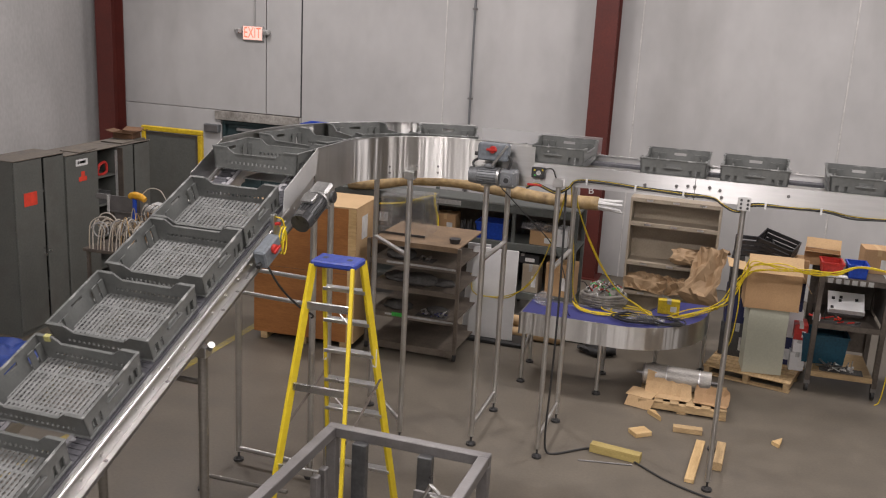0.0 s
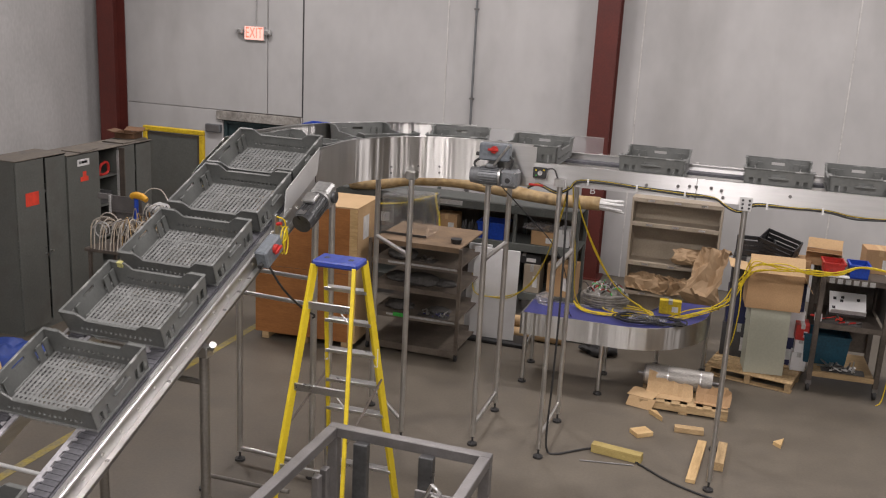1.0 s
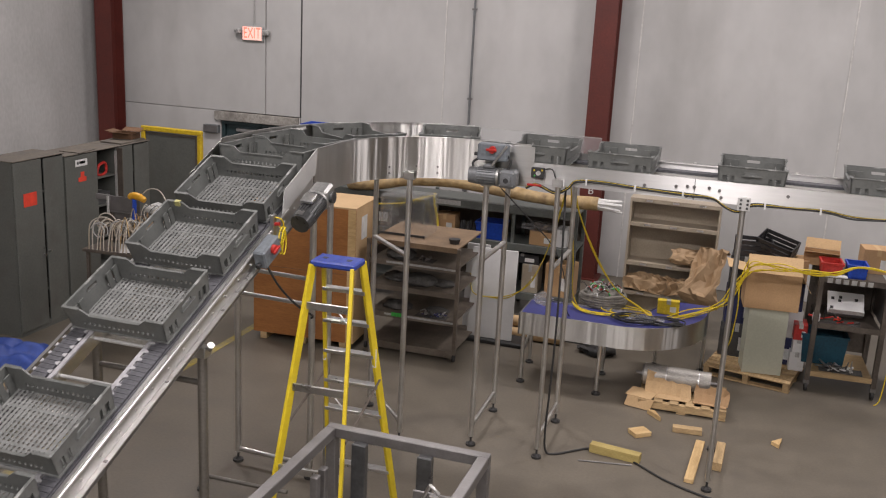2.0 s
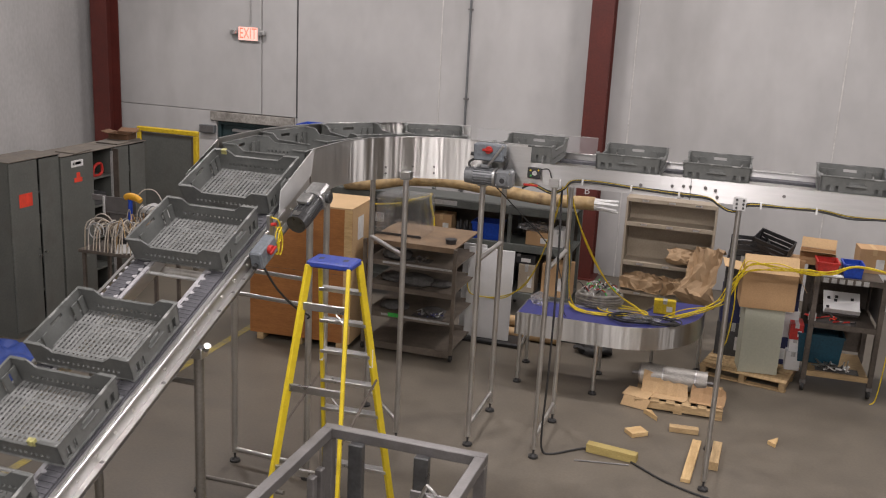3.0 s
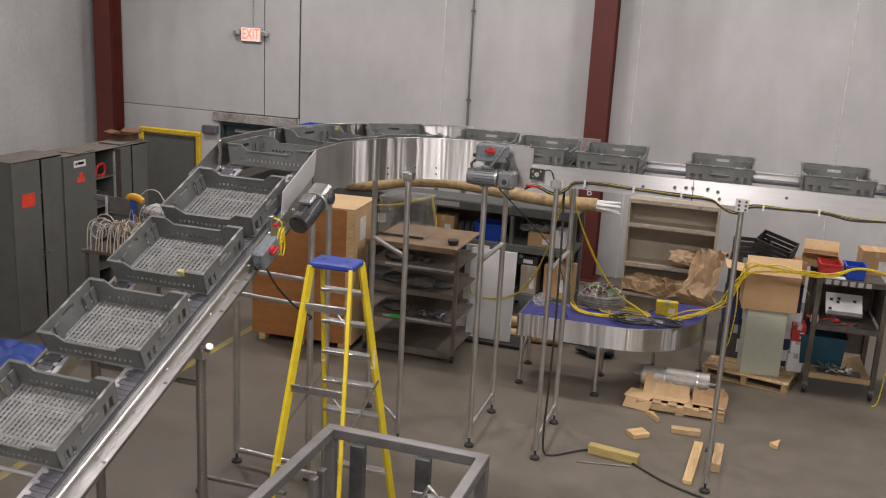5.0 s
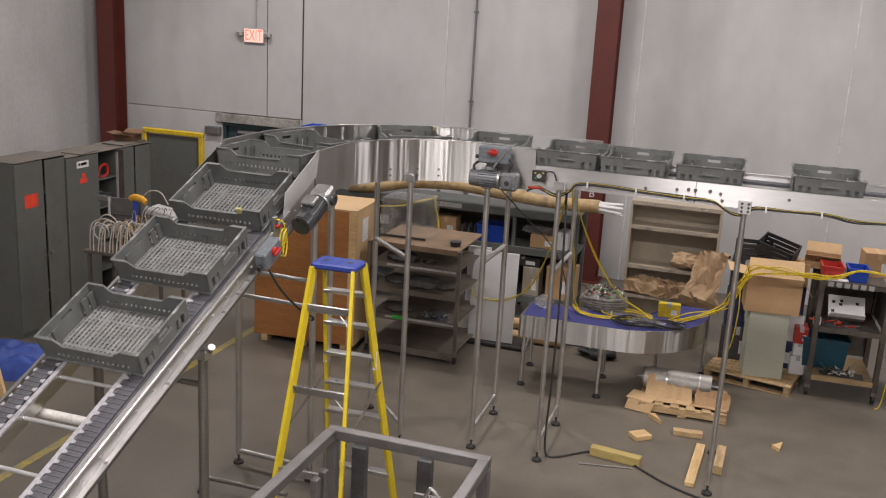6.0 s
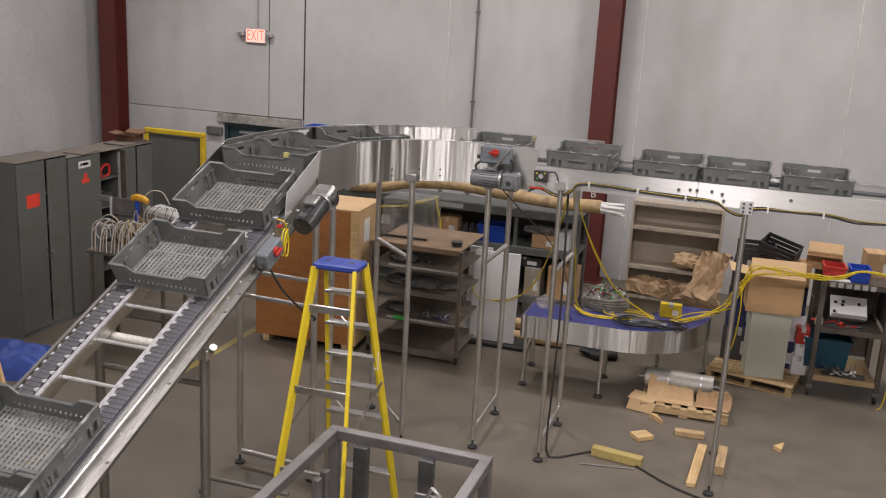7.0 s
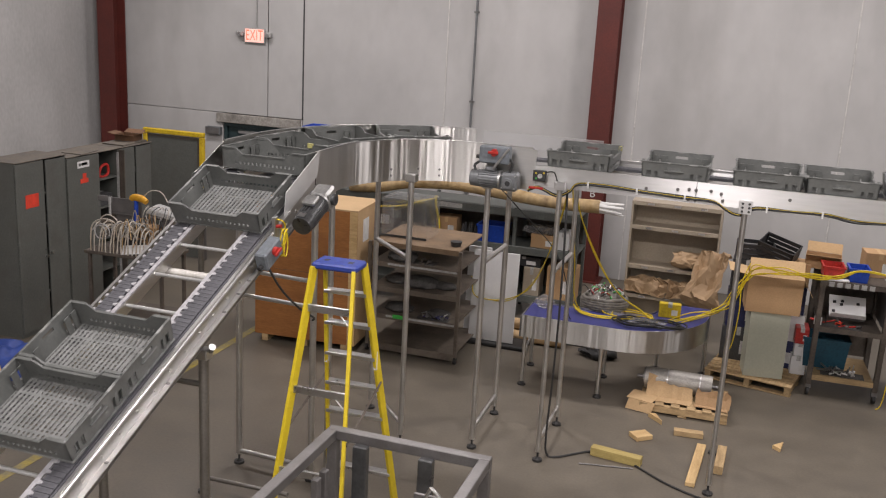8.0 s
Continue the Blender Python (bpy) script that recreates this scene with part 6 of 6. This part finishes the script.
pallet(0.36, 12.25, 1.0, 1.06, 78, "worn wooden pallet carrying boxes and a panel", 8)
pb = thing("laminate_cabinet", "pale green laminate cabinet carcass on a pallet", "cabinet", pose(0.41, 12.02, 0.131, 0, 0, 8))
part("front_panel", box(nb(), -0.235, 0.235, -0.17, -0.152, 0, 0.85, bevel=0.002), PALE_GREEN, pb)
part("carcass", box(nb(), -0.23, 0.23, -0.151, 0.2, 0, 0.848), PALE_GREEN, pb)
open_carton(0.42, 12.02, 0.983, 0.64, 0.46, 0.45, 5, CARD, "large open cardboard box with its front flap standing up", (-30, 150, 155, 80))


def stack(x, y, w, d, heights, mats, label):
    z = 0.131
    for i, h in enumerate(heights):
        carton(x, y, z, w - 0.02 * i, d, h, (-3, 4, -2, 3)[i % 4], label, mats[i % len(mats)], "storage_box")
        z += h + 0.0025
    return z


DARK_BLUE = mat("dark_blue_card", (0.02, 0.025, 0.09), 0.5, scale=6)
top = stack(0.6, 12.5, 0.52, 0.34, (0.36, 0.36, 0.36, 0.29), (DARK_BLUE, WHITE, DARK_BLUE, CARD), "printed storage carton in a stack on the pallet")
top2 = stack(0.1, 12.52, 0.42, 0.34, (0.45, 0.45, 0.44), (DARK_GREY, DARK_BLUE, DARK_GREY), "dark storage carton in a stack on the pallet")


for z, w, h, m in ((0.131, 0.18, 0.24, WHITE), (0.374, 0.14, 0.16, WHITE), (0.537, 0.16, 0.2, RED)):
    carton(0.84, 12.31, z, w, 0.3, h, 2, "small printed carton stacked on the pallet edge", m, "storage_box")


def black_crate(x, y, z, m, label):
    """A black slatted plastic crate."""
    c = thing("black_crate", label, "crate", pose(x, y, z) @ m)
    w, d, h, t = 0.23, 0.17, 0.19, 0.012
    part("base", box(nb(), -w, w, -d, d, 0, t), BLACK_PLASTIC, c)
    for s in (-1, 1):
        for k in range(3):
            z0 = 0.012 + k * 0.064
            part("slat", box(nb(), -w, w, min(s * d, s * (d - t)), max(s * d, s * (d - t)), z0, z0 + 0.05), BLACK_PLASTIC, c)
            part("slat", box(nb(), min(s * w, s * (w - t)), max(s * w, s * (w - t)), -d + t, d - t, z0, z0 + 0.05), BLACK_PLASTIC, c)
        for q in (-1, 1):
            part("corner_post", box(nb(), min(s * w, s * (w - 0.03)), max(s * w, s * (w - 0.03)), min(q * d, q * (d - 0.03)), max(q * d, q * (d - 0.03)), 0, h), BLACK_PLASTIC, c)
    return c


black_crate(0.42, 12.5, top + 0.03, Matrix.Rotation(radians(-16), 4, "Z") @ Matrix.Rotation(radians(14), 4, "Y") @ Matrix.Rotation(radians(12), 4, "X"), "black slatted plastic crate tilted on top of the cartons")
black_crate(0.16, 12.52, top2 + 0.01, Matrix.Rotation(radians(4), 4, "Z"), "black slatted plastic crate on the dark cartons")


def work_cart():
    c = thing("work_cart", "dark steel work cart on casters with three shelves", "cart", pose(1.33, 12.3, 0, 0, 0, 3))
    w, d = 0.38, 0.4
    for x in (-w, w):
        for y in (-d, d):
            post = part("post", box(nb(), x - 0.03, x + 0.03, y - 0.03, y + 0.03, 0.14, 1.5, bevel=0.004), DARK_STEEL, c)
            part("caster_fork", box(nb(), x - 0.035, x + 0.035, y - 0.03, y + 0.03, 0.09, 0.14), DULL_STEEL, post)
            part("caster_wheel", rod(nb(), (x - 0.018, y, 0.055), (x + 0.018, y, 0.055), 0.055, 16), BLACK, post, smooth=True)
    for z in (0.24, 0.86, 1.44):
        bm = box(nb(), -w + 0.031, w - 0.031, -d - 0.02, d + 0.02, z, z + 0.025)
        box(bm, -w + 0.031, w - 0.031, -d - 0.035, -d - 0.02, z - 0.035, z + 0.03)
        part("shelf", bm, DARK_STEEL if z > 0.3 else PALLET, c)
    for k in range(6):
        part("label_card", box(nb(), -0.32 + k * 0.09, -0.26 + k * 0.09, -d - 0.038, -d - 0.036, 1.40, 1.46), LIGHT_GREY, c)
    # added dark sheet, stands in for the dark clutter behind the cart
    part("back_sheet", box(nb(), -w, w, d + 0.031, d + 0.037, 0.3, 1.43), DARK_STEEL, c)
    part("side_panel", box(nb(), w - 0.004, w + 0.004, -d + 0.031, d - 0.031, 0.9, 1.42), DULL_STEEL, c)


work_cart()
bin_box(1.07, 12.12, 1.466, 0.24, 0.3, 0.15, 3, "red plastic parts bin on the cart", RED)
bin_box(1.35, 12.06, 1.466, 0.22, 0.28, 0.17, 3, "blue plastic parts bin on the cart", BLUE)
carton(1.59, 12.45, 1.466, 0.34, 0.3, 0.3, 6, "brown cardboard box on the cart top")
open_carton(0.98, 12.52, 1.466, 0.42, 0.26, 0.16, -4, CARD, "flattened open cardboard box on the cart top", (75, None, 20, None))
single("notepad", box(nb(), -0.12, 0.12, -0.04, 0.04, 0, 0.02, bevel=0.002), PAPER, "white pad of paper on the cart edge", "notepad", pose(1.13, 11.91, 1.4665, 0, 0, 4))


def instrument():
    c = thing("control_panel", "white control panel face leaning on the cart shelf", "panel", pose(1.31, 12.06, 0.985, -46, 0, 3))
    part("face_plate", box(nb(), -0.21, 0.21, -0.01, 0.01, 0.0, 0.3, bevel=0.003), WHITE, c)
    for x, z in ((-0.15, 0.2), (-0.07, 0.17), (-0.06, 0.22), (0.12, 0.2), (-0.16, 0.07)):
        part("button", box(nb(), x - 0.018, x + 0.018, -0.016, -0.0105, z - 0.018, z + 0.018), BLACK_PLASTIC, c)
    part("lower_flange", box(nb(), -0.2, 0.2, -0.09, -0.012, -0.004, 0.004), PAPER, c)
    part("rest", box(nb(), -0.2, 0.2, 0.012, 0.05, -0.005, 0.05), DULL_STEEL, c)


instrument()
single("white_jar", rod(nb(), (0, 0, 0), (0, 0, 0.09), 0.045, 16), WHITE, "small white plastic jar on the cart shelf", "jar", pose(0.98, 11.95, 0.886), smooth=True)
pile("tool_heap", "loose hand tools with red grips on the cart shelf", "tools", 1.23, 11.97, 0.886, 0.5, 0.12, 14, 17, (DULL_STEEL, RED, ORANGE, BLACK), 0.1)
bin_box(1.13, 12.35, 0.266, 0.54, 0.4, 0.38, 3, "teal plastic storage tub on the lower shelf", TEAL)
pile("scrap_metal", "bright metal scraps and brackets on the lower shelf", "scrap", 1.35, 12.02, 0.266, 0.5, 0.2, 22, 19, (ALU, PAPER, DULL_STEEL, ALU), 0.12)
carton(2.35, 12.3, 0, 0.6, 0.6, 1.2, 0, "dark grey steel cabinet beside the cart", DARK_GREY, "steel_cabinet", "cabinet")


def drum_pallet():
    pallet(-0.42, 10.82, 0.98, 0.76, 2, "small worn wooden pallet under a steel roller", 6, 0.12)
    r = thing("conveyor_roller", "bare steel drum roller wrapped in cardboard", "roller", pose(-0.49, 10.86, 0.27))
    part("drum", rod(nb(), (-0.40, 0, 0), (0.36, 0, 0), 0.13, 28), mat("hazy_steel_drum", (0.5, 0.48, 0.45), 0.55, 0.7, second=(0.36, 0.345, 0.32), scale=5, stretch=(1, 3, 3), mix=0.4), r, smooth=True)
    part("end_ring", rod(nb(), (-0.42, 0, 0), (-0.40, 0, 0), 0.115, 28), DULL_STEEL, r, smooth=True)
    for x in (-0.15, 0.22):
        bm = nb()
        rod(bm, (x, 0, 0), (x + 0.014, 0, 0), 0.132, 28)
        part("band", bm, ALU, r, smooth=True)
    part("shaft", rod(nb(), (-0.5, 0, 0), (0.45, 0, 0), 0.025, 12), DULL_STEEL, r, smooth=True)
    def creased(w, fold, rise, seed):
        """A torn sheet bent once: flat on the pallet, then rising against the drum."""
        rnd = random.Random(seed)
        bm = nb()
        n = 9
        rows = []
        for dy, dz in ((-fold, 0.004), (-fold * 0.4, 0.004), (0.0, 0.006), (rise * 0.35, rise * 0.55), (rise * 0.55, rise)):
            rows.append([bm.verts.new(((k / n - 0.5) * w + (rnd.uniform(-0.025, 0.025) if k in (0, n) else 0), dy + rnd.uniform(-0.008, 0.008), dz + rnd.uniform(0, 0.008) + (rnd.uniform(-0.03, 0.02) if dz == rise else 0))) for k in range(n + 1)])
        for a, b in zip(rows, rows[1:]):
            for k in range(n):
                bm.faces.new((a[k], a[k + 1], b[k + 1], b[k]))
        return bm

    for i, (x, y, w, fold, rise, rz) in enumerate(((-0.58, 10.64, 0.5, 0.12, 0.22, 2), (-0.1, 10.58, 0.36, 0.06, 0.17, -4), (-0.73, 10.68, 0.2, 0.04, 0.24, 8))):
        ob = single("cardboard_sheet", creased(w, fold, rise, 40 + i), CARD_PALE if i != 1 else CARD, "torn cardboard sheet leaning on the steel roller", "cardboard", pose(x, y, 0.1215, 0, 0, rz), group="cardboard sheets")
        ob.modifiers.new("thickness", "SOLIDIFY").thickness = 0.005
    bm = nb()
    for (y0, z0), (y1, z1) in (((-0.13, -0.115), (-0.1, 0.006)), ((-0.1, 0.006), (0.16, 0.012))):
        a = [bm.verts.new((x, y, z)) for x, y, z in ((-0.17, y0, z0), (0.13, y0 - 0.03, z0 - 0.003), (0.17, y1 - 0.03, z1), (-0.14, y1, z1))]
        bm.faces.new(a)
    bmesh.ops.remove_doubles(bm, verts=bm.verts[:], dist=0.002)
    ob = single("cardboard_sheet", bm, CARD_PALE, "torn cardboard sheet bent over the pallet corner", "cardboard", pose(-0.87, 10.56, 0.1215, 0, 0, -6), group="cardboard sheets")
    ob.modifiers.new("thickness", "SOLIDIFY").thickness = 0.006


drum_pallet()


def block(x, y, l, w, h, rz, label, material=PINE, wedge=False):
    bm = box(nb(), -l / 2, l / 2, -w / 2, w / 2, 0, h, bevel=0.003) if not wedge else slab(nb(), [(-l / 2, -w / 2), (l / 2, -w * 0.1), (-l / 2 * 0.6, w / 2)], 0, h)
    return single("wood_offcut", bm, material, label, "wood offcut", pose(x, y, 0.0005, 0, 0, rz), group="wood offcuts on the floor")


block(-0.168, 9.28, 0.96, 0.092, 0.04, 87, "long pale pine offcut lying on the concrete floor")
block(0.06, 9.44, 0.52, 0.09, 0.09, 88, "short square pine offcut lying on the concrete floor", PALLET)
block(-0.30, 9.99, 0.31, 0.09, 0.06, 6, "short pine offcut lying on the concrete floor", PALLET)
block(-0.78, 9.72, 0.2, 0.16, 0.05, 40, "small square pine offcut on the concrete floor")
block(-0.67, 10.25, 0.24, 0.07, 0.05, -52, "small pine wedge on the concrete floor", PINE, True)
block(0.64, 10.1, 0.2, 0.1, 0.04, 70, "small pine wedge on the concrete floor", PINE, True)
block(-0.95, 9.08, 0.52, 0.1, 0.09, -8, "thick yellowish timber offcut on the concrete floor", mat("treated_timber", (0.42, 0.33, 0.12), 0.7, second=(0.33, 0.25, 0.085), scale=5, stretch=(1, 5, 5), mix=0.4))
single("thin_rod", rod(nb(), (-0.27, 0, 0.008), (0.27, 0, 0.008), 0.008, 8), DULL_STEEL, "thin grey steel rod on the floor", "rod", pose(-1.02, 8.88, 0, 0, 0, 12), smooth=True)


def cable(name, label, pts, r, material):
    return single(name, sweep(nb(), pts, r, 7), material, label, "cable", smooth=True)


cable("power_cable", "black power cable running down a leg onto the floor",
      [(-1.66, 8.95, 2.74), (-1.62, 8.82, 2.2), (-1.61, 8.80, 1.5), (-1.62, 8.80, 0.8), (-1.64, 8.82, 0.25), (-1.62, 8.84, 0.03), (-1.52, 8.86, 0.012), (-1.35, 9.02, 0.012), (-1.21, 9.13, 0.012), (-0.95, 9.16, 0.012), (-0.70, 8.97, 0.012), (-0.4, 8.74, 0.012), (-0.06, 8.58, 0.012), (0.3, 8.5, 0.012), (1.2, 8.3, 0.012)], 0.011, BLACK)
cable("thin_cable", "thin black cable slung between the conveyor legs", [(-2.36, 9.0, 2.7), (-2.2, 9.6, 2.3), (-2.0, 10.2, 1.85), (-1.9, 10.6, 1.4), (-1.85, 10.7, 0.95), (-1.8, 10.8, 0.842)], 0.006, BLACK)
rnd = random.Random(77)
for i in range(6):
    o = [rnd.uniform(-1, 1) for _ in range(14)]
    start = [(-1.66, 9.64, 2.74), (-1.67, 9.75, 2.42 + .01 * o[0]), (-1.52 + .01 * o[8], 10.3, 1.78 + .015 * o[1]), (-1.31 + .015 * o[9], 10.8, 1.27 + .02 * o[2]), (-1.05, 11.1 + .02 * o[11], 0.98 + .02 * o[3])]
    if i > 1:
        start = [(-1.86 + .05 * o[0], 11.1, 0.93 + .04 * o[1]), (-1.72, 10.98 + .05 * o[2], 0.90), (-1.4, 10.98 + .06 * o[8], 0.89), (-1.05, 11.1 + .06 * o[11], 0.9 + .02 * o[3])]
    cable("yellow_cable", "yellow cable drooping from the conveyor onto the blue belt" if i < 2 else "yellow cable trailing along the blue belt",
          start + [(-0.8, 11.15 + .09 * o[4], 0.86), (-0.5, 11.35 + .1 * o[5], 0.875 + 0.015 * i),
           (-0.15 + .06 * o[6], 11.6, 0.98 + .06 * o[7]), (0.0 + .05 * o[8], 11.6, 1.22 + .06 * o[9]), (0.1, 11.6, 1.44 + .05 * o[10]), (0.22 + .05 * o[12], 11.58, 1.56 + .06 * o[13]), (0.5, 11.57, 1.58 + .05 * o[2]), (0.85, 11.6, 1.56 + .035 * o[5]), (1.1, 11.66, 1.57 + .03 * o[1]), (1.4, 11.72, 1.665 + .01 * o[6]), (1.9, 11.7, 1.57 + .01 * o[7]), (2.4, 12.1, 1.22)], 0.0068, YELLOW_CABLE)
for i in range(2):
    o = [rnd.uniform(-0.02, 0.02) for _ in range(6)]
    cable("yellow_cable", "yellow cable slung behind the conveyor legs",
          [(-1.78, 9.66, 2.74), (-1.9, 10.1, 2.3 + o[0]), (-2.2, 10.9, 1.55 + o[1]), (-2.5, 11.5, 0.98 + o[2]), (-2.8, 11.66, 0.72 + o[3]), (-3.1, 11.7, 0.66), (-3.3, 11.7, 0.70), (-3.4, 11.9, 0.885)], 0.0065, YELLOW_CABLE)
cable("yellow_cable", "yellow cable looping over the blue belt", [(-1.75, 9.66, 2.74), (-1.78, 10.4, 1.7), (-1.85, 11.0, 1.1), (-1.75, 11.1, 0.86), (-1.5, 10.75, 0.845), (-1.2, 10.85, 0.845), (-0.9, 11.15, 0.845)], 0.0075, YELLOW_CABLE)
cable("yellow_cable", "yellow cable hanging down beside the cardboard box", [(0.12, 11.7, 1.6), (0.05, 11.66, 1.35), (0.06, 11.64, 1.0), (0.03, 11.64, 0.6), (-0.02, 11.64, 0.45)], 0.007, YELLOW_CABLE)
cable("yellow_cable", "yellow cable hanging down beside the work cart", [(1.84, 11.75, 1.55), (1.86, 11.78, 1.1), (1.84, 11.76, 0.6), (1.80, 11.72, 0.1), (1.74, 11.7, 0.009)], 0.007, YELLOW_CABLE)
cable("yellow_cable_coil", "small coil of yellow cable hung by the conveyor drive",
      [(XR + 0.06 + 0.003 * k, 6.52 + 0.05 * math.sin(k * 0.7), 2.53 + 0.11 * math.cos(k * 0.7)) for k in range(19)], 0.006, YELLOW_CABLE)
cable("motor_cable", "black cable hanging from the incline control box", [(XR + 0.12, 6.2, 2.42), (XR + 0.16, 6.35, 2.2), (XR + 0.1, 6.8, 1.9), (XR - 0.02, 7.3, 1.66), (-3.57, 7.385, 1.6)], 0.009, BLACK)


# ---- what moves ----
def motions():
    for tray, times in zip(TRAYS, PASSES):
        walk(tray, [(i * 0.1, tray_pose(i * 0.1, *times)) for i in range(81)])


motions()
